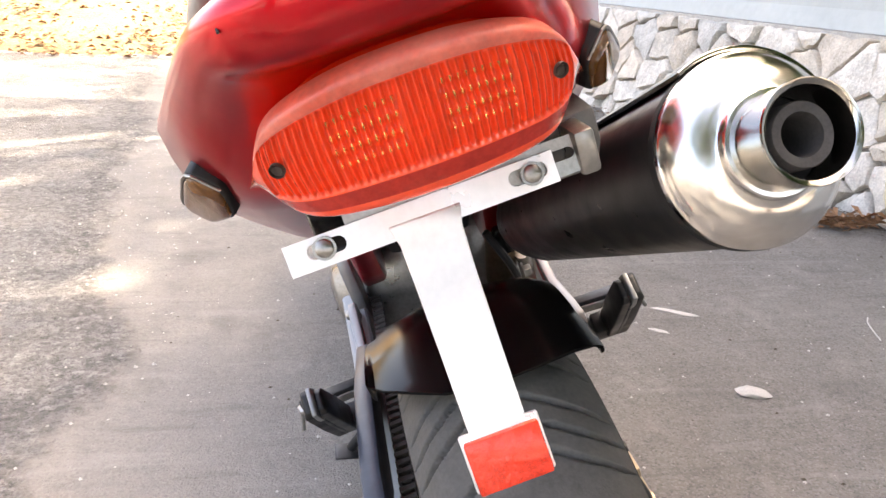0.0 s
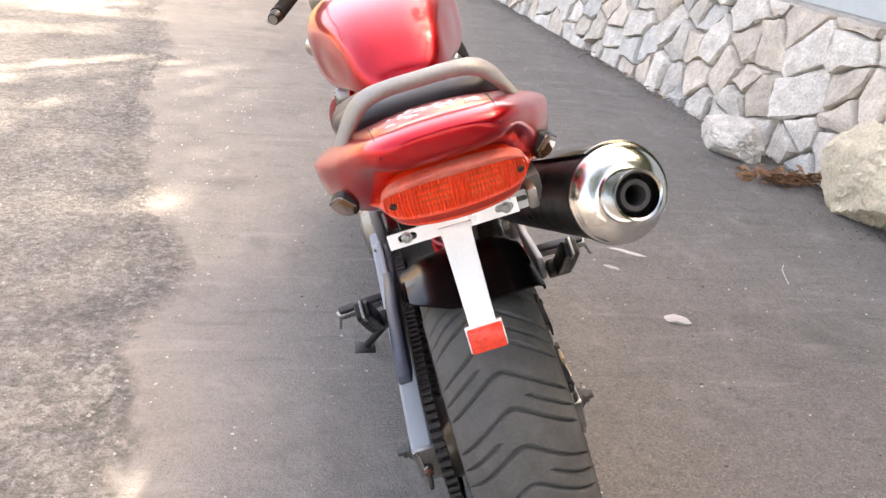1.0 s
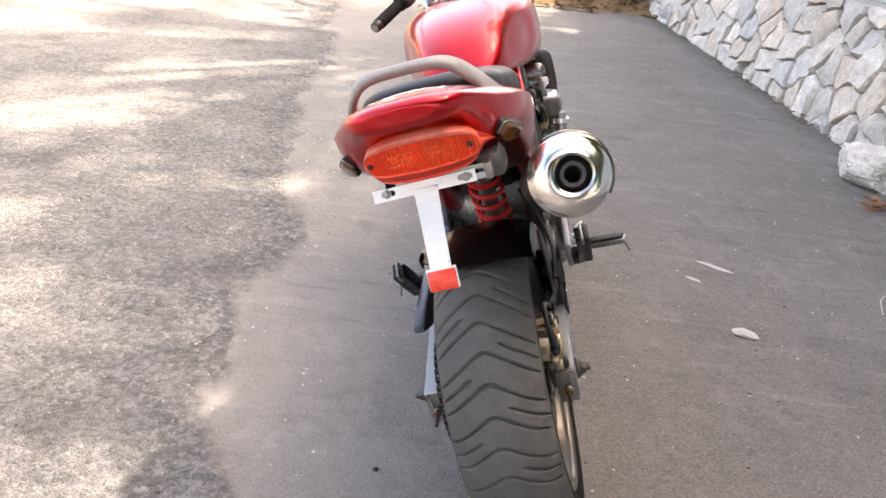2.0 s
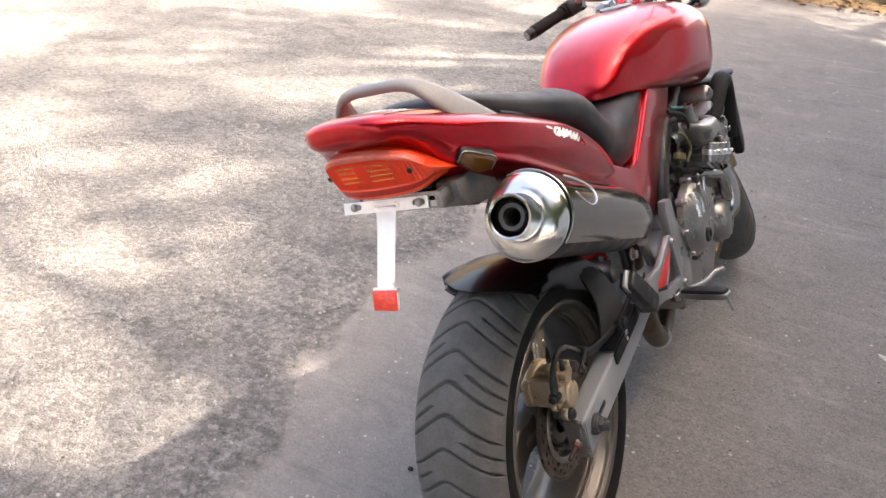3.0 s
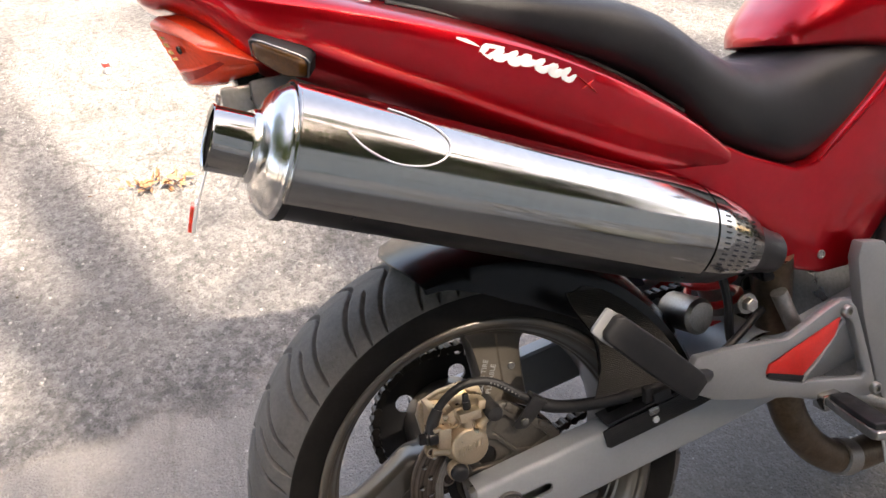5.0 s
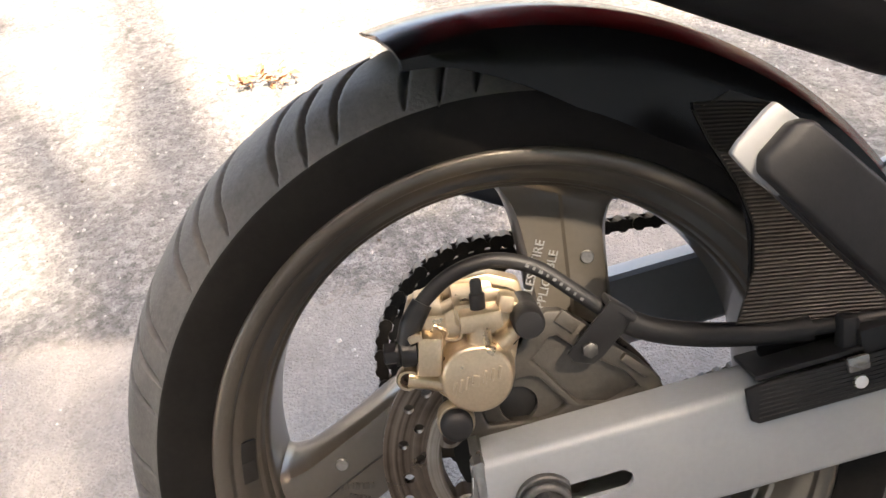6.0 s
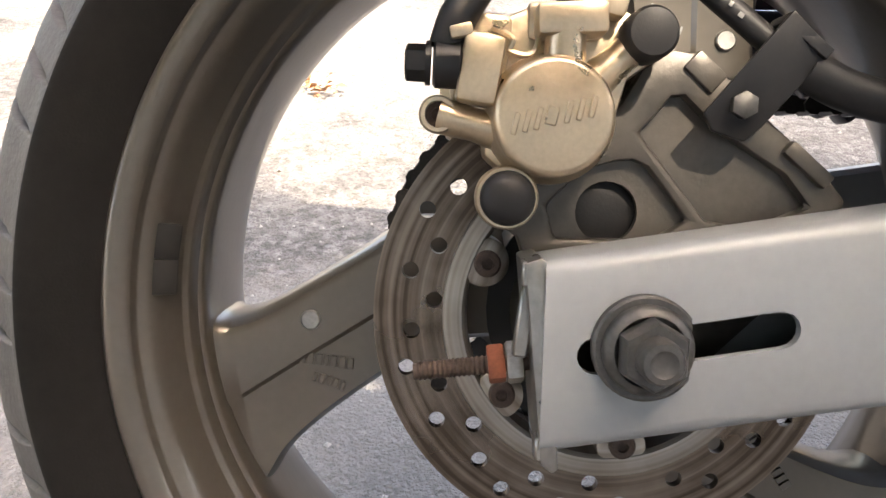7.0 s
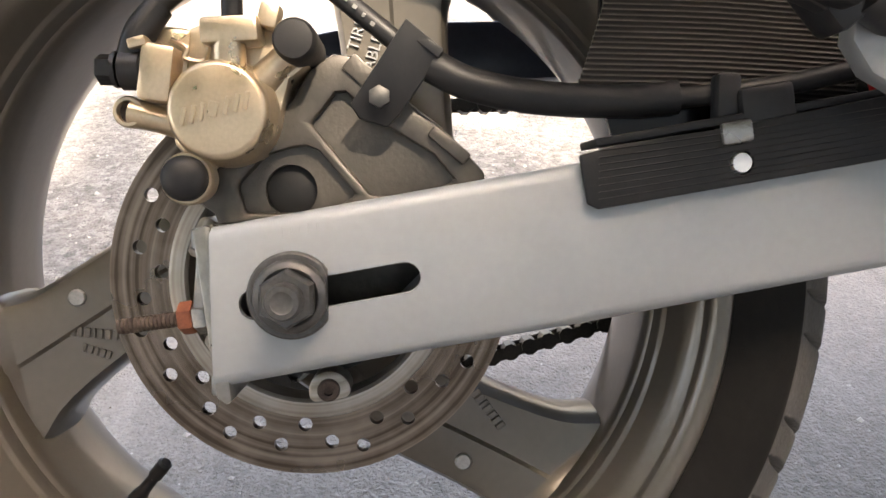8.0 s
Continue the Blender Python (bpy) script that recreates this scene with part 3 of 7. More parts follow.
# unseen trees, implied by the dappled shade on the drive
tree(5.92, 0.57, 6.4, 3.0, 42000, 3, 110)
tree(5.05, 3.70, 6.6, 3.1, 48000, 5, 110)
tree(5.52, -2.93, 6.4, 3.0, 30000, 9, 100)
tree(4.65, 7.20, 6.6, 3.0, 34000, 11, 100)
tree(6.08, 2.24, 6.9, 2.9, 32000, 29, 110)
tree(3.42, 6.33, 11.0, 3.8, 17000, 13, 110, 0.7, 0.21)
tree(3.88, 1.80, 11.5, 3.8, 6200, 17, 50, 0.7, 0.21)
tree(4.12, -2.37, 11.0, 3.6, 6500, 23, 52, 0.7, 0.21)

# low unseen crowns added to block sky light from the wall side
tree(4.7, 0.3, 4.4, 2.0, 15000, 51, 110, 0.34, 0.42)
tree(4.8, 3.3, 4.4, 2.0, 11000, 53, 110, 0.34, 0.42)
tree(4.9, -2.7, 4.4, 2.0, 15000, 57, 110, 0.34, 0.42)
# two unseen trees added behind, to darken reflections in the paint
tree(-1.8, -7.4, 8.4, 3.6, 22000, 37, 110, 0.45, 0.4)
tree(3.4, -6.6, 7.6, 3.4, 20000, 41, 110, 0.45, 0.4)

# ---- the motorcycle (its own axes: x right, y ahead, z up, rear tyre's foot at the origin) ----
bike = thing("motorcycle", "dusty candy red naked motorcycle leaning on its side stand on asphalt", "motorcycle", m=BIKE)
AX = Vector((0, 0, 0.315))
WHEELBASE = 1.42


def tyre_mesh(radius, half, bead_r, bead_x, around, across, grooves):
    """A tyre as a dense grid, its tread grooves sunk into the surface. grooves(a, s): depth at angle a and s from -1 to 1 across."""
    prof = smooth_line([(-bead_x, bead_r, 0), (-half * 0.97, bead_r + 0.018, 0), (-half * 1.0, bead_r + 0.038, 0), (-half * 0.93, radius - 0.036, 0), (-half * 0.72, radius - 0.0165, 0), (-half * 0.38, radius - 0.004, 0), (0, radius, 0)], across // 12)
    prof = [(p.x, p.y) for p in prof]
    prof = prof + [(-x, r) for x, r in prof[-2::-1]]
    px, pr = np.array(prof).T
    ang = np.linspace(0, 2 * np.pi, around, endpoint=False)
    A, X = np.meshgrid(ang, px, indexing="ij")
    Rr = np.broadcast_to(pr, A.shape).copy()
    slope = np.gradient(pr, np.arange(len(pr)))
    run = np.gradient(px, np.arange(len(px)))
    nx, nr = -slope / np.hypot(slope, run), run / np.hypot(slope, run)
    dep = grooves(A, X / half) * (pr > radius - 0.045)[None]
    Xd, Rd = X - dep * nx[None], Rr - dep * nr[None]
    co = np.stack([Xd, Rd * np.cos(A), Rd * np.sin(A)], -1).reshape(-1, 3)
    m = len(px)
    i = np.arange(around)[:, None] * m + np.arange(m - 1)[None]
    j = ((np.arange(around) + 1) % around)[:, None] * m + np.arange(m - 1)[None]
    faces = np.stack([i, i + 1, j + 1, j], -1).reshape(-1, 4)
    me = bpy.data.meshes.new("tyre")
    me.from_pydata(co.tolist(), [], faces.tolist())
    me.polygons.foreach_set("use_smooth", np.ones(len(faces), bool))
    me.materials.append(TREAD), me.materials.append(RUBBER)
    me.polygons.foreach_set("material_index", np.broadcast_to((pr[1:] + pr[:-1]) / 2 < radius - 0.0415, (around, m - 1)).astype(np.int32).ravel())
    return me


def chevrons(A, s):
    """Swept grooves that meet in waves at the crown and run out over the shoulders, with short grooves between them."""
    n = 36
    dep = np.zeros_like(A)
    t = np.abs(s)
    sweep = radians(11.0) * (np.sqrt(t**2 + 0.12**2) - 0.12) * (1.15 - 0.25 * t)
    for shift, lo, hi, gap in ((0.0, -1.0, 0.97, 0), (0.5, 0.30, 0.99, 1)):
        ph = ((A - sweep) / (2 * np.pi) * n + shift) % 1.0
        d = np.abs(ph - 0.5) * 2 * np.pi / n
        w = 0.0108 * (1.0 - 0.15 * t) * np.clip((hi - t) / 0.10, 0, 1)
        if gap:  # the short grooves change sides from one wave to the next
            turn = np.floor((A - sweep) / (2 * np.pi) * n + shift) % 2
            w = w * np.clip((t - lo) / 0.08, 0, 1) * (turn == (s > 0))
        with np.errstate(divide="ignore", invalid="ignore"):
            k = np.where(w > 1e-4, np.clip(2.6 - 2.6 * d / np.maximum(w, 1e-4), 0, 1), 0)
        dep = np.maximum(dep, 0.0065 * k)
    return dep


rear_wheel = part("rear_wheel", lathe([(-0.075, 0.024), (-0.075, 0.034), (-0.05, 0.050), (0.045, 0.050), (0.060, 0.040), (0.060, 0.024)], (0, 0, 0), (1, 0, 0), 48, closed=True), WHEEL, bike, "bronze grey three-spoke cast wheel, dusty")
rear_wheel.location = AX
rear_tyre = new("tyre", tyre_mesh(0.3055, 0.089, 0.222, 0.078, 1700, 96, chevrons))
rear_tyre.parent = rear_wheel
tagged(rear_tyre, "wide worn black tyre with swept grooves")


def rim_mesh(half, r_lip):
    """A rim: rounded lips, a stepped dished face and the barrel, turned round the axle."""
    k, h = r_lip - 0.229, half - 0.080
    right = [(0.0800, 0.2290), (0.0825, 0.2280), (0.0838, 0.2258), (0.0838, 0.2225), (0.0822, 0.2195), (0.0795, 0.2168), (0.0786, 0.2164), (0.0750, 0.2160), (0.0738, 0.2150), (0.0730, 0.2132), (0.0640, 0.2080), (0.0530, 0.2032), (0.0520, 0.2026), (0.0510, 0.2008), (0.0498, 0.2000), (0.0450, 0.1990), (0.0428, 0.1984), (0.0418, 0.1970), (0.0405, 0.1960), (0.0340, 0.1952), (0.0240, 0.1948), (0.0100, 0.1945)]
    right = [(x + h, r + k) for x, r in right]
    inner = [(half - 0.004, r_lip - 0.003), (half - 0.012, r_lip - 0.010), (half - 0.03, r_lip - 0.022), (0.02, r_lip - 0.030)]
    left = [(0.0, 0.1945), (-0.012, 0.1948), (-0.024, 0.1955), (-0.040, 0.1985), (-0.056, 0.2060), (-0.070, 0.2140), (-0.0775, 0.2175), (-0.0822, 0.2195), (-0.0838, 0.2258), (-0.0800, 0.2290)]
    left = [(x - h if x < -0.03 else x, r + k) for x, r in left]
    prof = right + left + [(-x, r) for x, r in inner] + inner[::-1]
    return lathe(prof, (0, 0, 0), (1, 0, 0), 144, closed=True)


part("rim", rim_mesh(0.080, 0.229), WHEEL, rear_wheel)


def spoke_mesh(angle):
    """A broad cast spoke: flares into hub and rim, edges rounded, a sunk panel along one half of its face."""
    rows = []
    for r, w0, w1, t in ((0.040, 0.036, 0.036, 0.034), (0.060, 0.033, 0.033, 0.031), (0.085, 0.033, 0.036, 0.027), (0.115, 0.033, 0.036, 0.026), (0.148, 0.036, 0.036, 0.026), (0.170, 0.041, 0.037, 0.028), (0.182, 0.049, 0.040, 0.030), (0.190, 0.056, 0.044, 0.0315), (0.1965, 0.068, 0.052, 0.034)):
        front = [(t * 0.35, w1), (t * 0.75, w1 - 0.0015), (t * 0.95, w1 - 0.005), (t, w1 - 0.009), (t, 0.002), (t - 0.0020, -0.0005), (t - 0.0022, -w0 + 0.010), (t * 0.93, -w0 + 0.005), (t * 0.72, -w0 + 0.0015), (t * 0.35, -w0)]
        back = [(-t * 0.35, -w0), (-t * 0.8, -w0 + 0.003), (-t, -w0 + 0.009), (-t, w1 - 0.009), (-t * 0.8, w1 - 0.003), (-t * 0.35, w1)]
        skew = 0.005 - 0.38 * (max(r, 0.085) - 0.13)
        rows.append([(x, y + skew, r) for x, y in front + back])
    fine = []
    for k in range(len(rows[0])):
        fine.append(smooth_line([row[k] for row in rows], 4))
    bm = loft([[fine[k][j] for k in range(len(fine))] for j in range(len(fine[0]))])
    bm.transform(Matrix.Rotation(radians(angle - 90), 4, "X"))
    return bm


def spoke_turn(angle):
    return Matrix.Rotation(radians(angle - 90), 4, "X")


def raised_text(body, size, place, material, parent, name="lettering", depth=0.0006):
    """Built-in font letters as a mesh, standing proud in the plane of the matrix place."""
    cu = bpy.data.curves.new("lettering", "FONT")
    cu.body, cu.size, cu.extrude, cu.align_x, cu.align_y, cu.resolution_u = body, size, depth, "CENTER", "CENTER", 2
    tmp = bpy.data.objects.new("lettering", cu)
    scene.collection.objects.link(tmp)
    dg = bpy.context.evaluated_depsgraph_get()
    me = bpy.data.meshes.new_from_object(tmp.evaluated_get(dg))
    bpy.data.objects.remove(tmp)
    me.transform(place)
    me.materials.clear()
    me.materials.append(material)
    ob = new(name, me)
    ob.parent = parent
    return ob


def cast_marks(lines, x, turn, parent):
    """Cast marks too worn to read: short raised bars, line by line. Each line: y, z of its start, bar height, list of widths."""
    bm = bmesh.new()
    for y, z, h, widths, along in lines:
        d = Vector((0, math.cos(radians(along)), math.sin(radians(along))))
        o = Vector((x, y, z))
        for w in widths:
            box((0.0014, w, h), Matrix.Translation(o + d * w / 2) @ Matrix.Rotation(radians(along), 4, "X"), 0.0003, 1, bm)
            o = o + d * (w + 0.0012)
    bm.transform(turn)
    return part("cast_mark", bm, WHEEL, parent)


SPOKES = (72, 192, 312)
for n_sp, a in enumerate(SPOKES):
    sp = part("spoke", spoke_mesh(a), WHEEL, rear_wheel)
    bolt = lathe([(-0.001, 0.0052), (0.0012, 0.0052), (0.002, 0.0044), (0.002, 0.0)], (0.0258, 0.0165, 0.145), (1, 0, 0), 20)
    bm = bolt
    bm.transform(spoke_turn(a))
    part("plug", bm, STEEL, sp)
    if n_sp == 0:
        face = Matrix(((0, 0, 1, 0.0248), (0, 1, 0, 0), (-1, 0, 0, 0), (0, 0, 0, 1)))
        for row, (text, off) in enumerate((("TUBELESS TIRE", -0.0205), ("APPLICABLE", -0.0085))):
            raised_text(text, 0.0100, spoke_turn(a) @ Matrix.Translation((0, off, 0.118)) @ face @ Matrix.Rotation(radians(180), 4, "Z"), ALU_PAINT, sp)
    elif n_sp == 1:
        cast_marks([(-0.022, 0.135, 0.005, (0.0022, 0.003, 0.0022, 0.003, 0.002), 60), (-0.011, 0.128, 0.006, (0.003, 0.0035, 0.003, 0.002, 0.0035, 0.003, 0.003, 0.002), 72)], 0.0245, spoke_turn(a), sp)
    else:
        cast_marks([(-0.020, 0.100, 0.006, (0.003, 0.003, 0.0035, 0.003, 0.003, 0.0035, 0.002, 0.004, 0.003, 0.003, 0.0035), 84)], 0.0245, spoke_turn(a), sp)

# valve, wheel weights
va = radians(230)
vd = Vector((0, math.cos(va), math.sin(va)))
part("valve", lathe([(0, 0.0058), (0.006, 0.0052), (0.012, 0.0040), (0.024, 0.0036), (0.025, 0.0046), (0.037, 0.0046), (0.0385, 0.0030), (0.0385, 0)], vd * 0.1935 + Vector((0.004, 0, 0)), -vd + Vector((0.28, 0, 0)), 14), BLACK, rear_wheel, "black rubber valve with cap")
wa = radians(172)
for da in (0.0, 4.6):
    wd = Matrix.Rotation(wa + radians(da), 4, "X")
    part("wheel_weight", box((0.003, 0.017, 0.012), wd @ Matrix.Translation((0.0645, 0.2068, 0)) @ Matrix.Rotation(radians(-38), 4, "Z") @ Matrix.Rotation(radians(90), 4, "X"), 0.001), RIBBED, rear_wheel)

disc_holes = []
for k in range(8):
    for da, r in ((0, 0.0850), (9.5, 0.0940), (17.4, 0.0812), (26.9, 0.0915), (37.1, 0.0970)):
        a = radians(204 + 45 * k + da)
        disc_holes.append(circle(r * math.cos(a), r * math.sin(a), 0.0039, 14))
brake_disc = part("brake_disc", plate(circle(0, 0, 0.109, 120), 0.005, side_plane(0.0615), [circle(0, 0, 0.0755, 72), *disc_holes]), DISC, rear_wheel, "drilled steel brake disc, brown with wear")
part("disc_carrier", lathe([(0.052, 0.0660), (0.052, 0.0740), (0.0600, 0.0762), (0.0666, 0.0772), (0.0684, 0.0766), (0.0690, 0.0750), (0.0690, 0.0682), (0.0675, 0.0664), (0.056, 0.0655)], (0, 0, 0), (1, 0, 0), 72, closed=True), CARRIER, rear_wheel)
for k in range(6):
    a = radians(218 + 60 * k)
    bm = lathe([(0.0, 0.0062), (0.0022, 0.0062), (0.003, 0.0052), (0.003, 0.0028), (0.0010, 0.0026), (0.0010, 0)], (0.0688, 0.0615 * math.cos(a), 0.0615 * math.sin(a)), (1, 0, 0), 24)
    part("bolt_lug", lathe([(0.050, 0.0115), (0.0675, 0.0115), (0.0686, 0.0100), (0.0686, 0)], (0.0, 0.0630 * math.cos(a), 0.0630 * math.sin(a)), (1, 0, 0), 24), CARRIER, rear_wheel)
    part("disc_bolt", bm, RUST, rear_wheel)

# dark disc that stands in for the shade deep inside the hub
part("hub_seal", lathe([(0.050, 0.056), (0.053, 0.056), (0.053, 0.020)], (0, 0, 0), (1, 0, 0), 40), DARK, rear_wheel)
# sprocket on the far side
teeth = []
for k in range(43):
    for da, r in ((0, 0.1070), (0.10, 0.1070), (0.30, 0.1155), (0.45, 0.1155), (0.65, 0.1070), (0.85, 0.1070)):
        a = 2 * math.pi * (k + da) / 43
        teeth.append((r * math.cos(a), r * math.sin(a)))
part("sprocket", plate(teeth, 0.006, side_plane(-0.125), [circle(0, 0, 0.052, 40), *[circle(0.078 * math.cos(a), 0.078 * math.sin(a), 0.014, 16) for a in (2 * math.pi * k / 5 for k in range(5))]]), BLACK_METAL, rear_wheel)
part("sprocket_carrier", lathe([(-0.055, 0.03), (-0.055, 0.060), (-0.100, 0.070), (-0.122, 0.070), (-0.122, 0.03)], (0, 0, 0), (1, 0, 0), 40, closed=True), WHEEL, rear_wheel)

# ---- rear brake, swinging arm, axle ----
ARM_ROWS = ((-0.038, 0.3465, 0.2700), (0.06, 0.3630, 0.2865), (0.13, 0.3745, 0.2975), (0.28, 0.3990, 0.3235), (0.42, 0.430, 0.350), (0.56, 0.465, 0.375))


LEFT_OUT = 0.050  # the left arm stands further out, with the chain inside it


def arm_with_slot(s):
    """A hollow box arm whose outer wall has the slot of the axle cut through it."""
    outline = [(y, zb + 0.007) for y, zt, zb in ARM_ROWS] + [(y, zt - 0.007) for y, zt, zb in ARM_ROWS[::-1]]
    slot = arc(0.0525, 0.3225, 0.0072, -80, 100, 8) + arc(-0.0180, 0.3105, 0.0072, 100, 280, 8)
    bm = plate(outline, 0.004, side_plane(0.123), [slot])
    rows = []
    for y, zt, zb in ARM_ROWS:
        rows.append([Vector((x, y, z)) for x, z in ((0.127, zb + 0.007), (0.12647, zb + 0.00432), (0.12495, zb + 0.00205), (0.12268, zb + 0.00053), (0.120, zb), (0.092, zb), (0.088, zb + 0.004), (0.088, zt - 0.004), (0.092, zt), (0.120, zt), (0.12268, zt - 0.00053), (0.12495, zt - 0.00205), (0.12647, zt - 0.00432), (0.127, zt - 0.007))])
    skin = bmesh.new()
    loft(rows, skin, caps=False, closed=False)
    join(bm, skin)
    bmesh.ops.remove_doubles(bm, verts=bm.verts, dist=0.0002)
    bmesh.ops.recalc_face_normals(bm, faces=bm.faces)
    if s < 0:
        bm.transform(Matrix.Translation((-LEFT_OUT, 0, 0)) @ Matrix.Diagonal((-1, 1, 1, 1)))
        bmesh.ops.reverse_faces(bm, faces=bm.faces)
    return bm


swing_arm = part("swing_arm", arm_with_slot(1), ARM_ALU, bike, "silver box-section swinging arm")
left_arm = part("swing_arm", arm_with_slot(-1), ARM_ALU, bike, "silver box-section swinging arm")
part("cross_tube", lathe([(-0.10, 0.045), (0.10, 0.045)], (0, 0.40, 0.39), (1, 0, 0), 24), ARM_ALU, swing_arm)
for s, arm in ((1, swing_arm), (-1, left_arm)):
    wide = 0.0 if s > 0 else LEFT_OUT
    # end plate of the chain adjuster: a ribbed cast cap
    bm = plate([(-0.046, 0.3455), (-0.0400, 0.3475), (-0.0378, 0.3465), (-0.0300, 0.2640), (-0.0325, 0.2625), (-0.0370, 0.2660)], 0.039, side_plane(0.0865), edge=0.001)
    box((0.006, 0.006, 0.030), Matrix.Translation((0.116, -0.0445, 0.322)) @ Matrix.Rotation(radians(-6), 4, "X"), 0.001, 1, bm)
    box((0.010, 0.007, 0.010), Matrix.Translation((0.120, -0.0435, 0.341)), 0.001, 1, bm)
    box((0.010, 0.006, 0.010), Matrix.Translation((0.120, -0.0365, 0.272)), 0.001, 1, bm)
    if s < 0:
        bm.transform(Matrix.Translation((-LEFT_OUT, 0, 0)) @ Matrix.Diagonal((-1, 1, 1, 1)))
        bmesh.ops.reverse_faces(bm, faces=bm.faces)
    part("adjuster_plate", bm, ENGINE_ALU, arm)
    d = Vector((0, -0.992, -0.125))
    o = Vector((s * (0.108 + wide), -0.040, 0.3035))
    bm = bmesh.new()
    prof = [(0, 0.0038)]
    for k in range(22):
        prof += [(0.0040 + 0.002 * k, 0.0041), (0.0050 + 0.002 * k, 0.0034)]
    prof += [(0.0485, 0.0036), (0.0485, 0)]
    part("adjuster_bolt", lathe(prof, o, d, 14, bm), RUST, arm, "rusty threaded adjuster bolt")
    part("adjuster_nut", lathe([(0.004, 0.003), (0.004, 0.0082), (0.005, 0.0090), (0.0095, 0.0090), (0.0105, 0.0082), (0.0105, 0.003)], o, d, 6), STEEL, arm)
    part("lock_nut", lathe([(0.0112, 0.003), (0.0112, 0.0076), (0.0120, 0.0082), (0.0172, 0.0082), (0.018, 0.0076), (0.018, 0.003)], o, d, 6), RED_BOLT, arm, "corroded orange lock nut")
    # axle nut on its wide washer
    aw = lathe([(0.0, 0.0204), (0.004, 0.0204), (0.0050, 0.0194), (0.0050, 0.010)], (s * (0.1275 + wide), 0, 0.315), (s, 0, 0), 40)
    for v in aw.verts:
        if v.co.y > 0.0165:
            v.co.y = 0.0165
    washer = part("axle_washer", aw, NUT, arm, "scuffed steel axle washer")
    part("axle_nut", lathe([(0.0050, 0.0172), (0.0075, 0.0172), (0.0095, 0.0158), (0.0105, 0.0136)], (s * (0.1275 + wide), 0, 0.315), (s, 0, 0), 36), NUT, arm)
    part("axle_nut", lathe([(0.0095, 0.0136), (0.0165, 0.0136), (0.0188, 0.0122), (0.0188, 0.0086)], (s * (0.1275 + wide), 0, 0.315), (s, 0, 0), 6), NUT, arm)
    part("axle", lathe([(-0.02, 0.0100), (0.0000, 0.0082), (0.0255, 0.0082), (0.0275, 0.0072), (0.0278, 0.0050), (0.0272, 0.0040), (0.0272, 0)], (s * (0.1275 + wide), 0, 0.315), (s, 0, 0), 28), NUT, arm)
    # index marks beside the slot
    bm = bmesh.new()
    for k in range(5):
        box((0.0002, 0.0004, 0.003 if k % 3 else 0.005), Matrix.Translation((s * (0.12705 + wide), -0.004 + 0.004 * k, 0.3440 + 0.0007 * k)), 0, 1, bm)
    part("index_mark", bm, ARM_ALU, arm)

# caliper hanger: a cast plate round the axle with two sunk panels
hang = [(-0.040, 0.335), (-0.046, 0.352), (-0.060, 0.362), (-0.060, 0.378), (-0.040, 0.384), (-0.022, 0.392), (-0.004, 0.410), (0.004, 0.424), (0.016, 0.4325), (0.026, 0.4315), (0.041, 0.4215), (0.061, 0.4025), (0.079, 0.388), (0.094, 0.371), (0.080, 0.340), (0.03, 0.290), (-0.02, 0.290)]
hole_a = [(0.004, 0.398), (0.0105, 0.4045), (0.017, 0.413), (0.0225, 0.4135), (0.037, 0.400), (0.067, 0.3815), (0.078, 0.368), (0.055, 0.358), (0.034, 0.3615), (0.018, 0.381)]
hole_b = [(-0.005, 0.3855), (0.002, 0.3862), (0.0085, 0.3835), (0.027, 0.361), (0.012, 0.352), (-0.030, 0.352), (-0.034, 0.366), (-0.019, 0.3815)]
caliper_hanger = part("caliper_hanger", plate(hang, 0.011, side_plane(0.078), [hole_a, hole_b], edge=0.0026), CAST_PLATE, bike, "cast alloy caliper bracket")
bm = plate([(y * 1.0, z) for y, z in hole_a], 0.004, side_plane(0.0785), edge=0)
part("web", bm, CAST_PLATE, caliper_hanger)
bm = plate(hole_b, 0.004, side_plane(0.0785), [circle(-0.007, 0.3635, 0.0135, 24)])
part("web", bm, CAST_PLATE, caliper_hanger)
# black disc behind the round hole in the web
part("rubber_seat", lathe([(0.0, 0.0142), (0.003, 0.0142), (0.0040, 0.0120), (0.0040, 0.0)], (0.0745, -0.007, 0.3635), (1, 0, 0), 24), BLACK, caliper_hanger)
part("boss", lathe([(0.0, 0.026), (0.010, 0.026), (0.012, 0.024), (0.012, 0.012)], (0.076, 0, 0.315), (1, 0, 0), 32), CAST_PLATE, caliper_hanger)
part("rib", box((0.004, 0.016, 0.010), Matrix.Translation((0.089, 0.030, 0.4235)) @ Matrix.Rotation(radians(-42), 4, "X"), 0.001), CAST_PLATE, caliper_hanger)
part("rib", box((0.006, 0.024, 0.007), Matrix.Translation((0.090, 0.075, 0.386)) @ Matrix.Rotation(radians(-40), 4, "X"), 0.0015), CAST_PLATE, caliper_hanger)

# caliper
caliper = part("brake_caliper", lathe([(0.070, 0.0265), (0.100, 0.0265), (0.1035, 0.0260), (0.1070, 0.0243), (0.1105, 0.0239), (0.1140, 0.0236), (0.1158, 0.0224), (0.1165, 0.0205), (0.1165, 0)], (0, -0.0355, 0.4015), (1, 0, 0), 56), GOLD, bike, "gold anodised single-piston brake caliper")
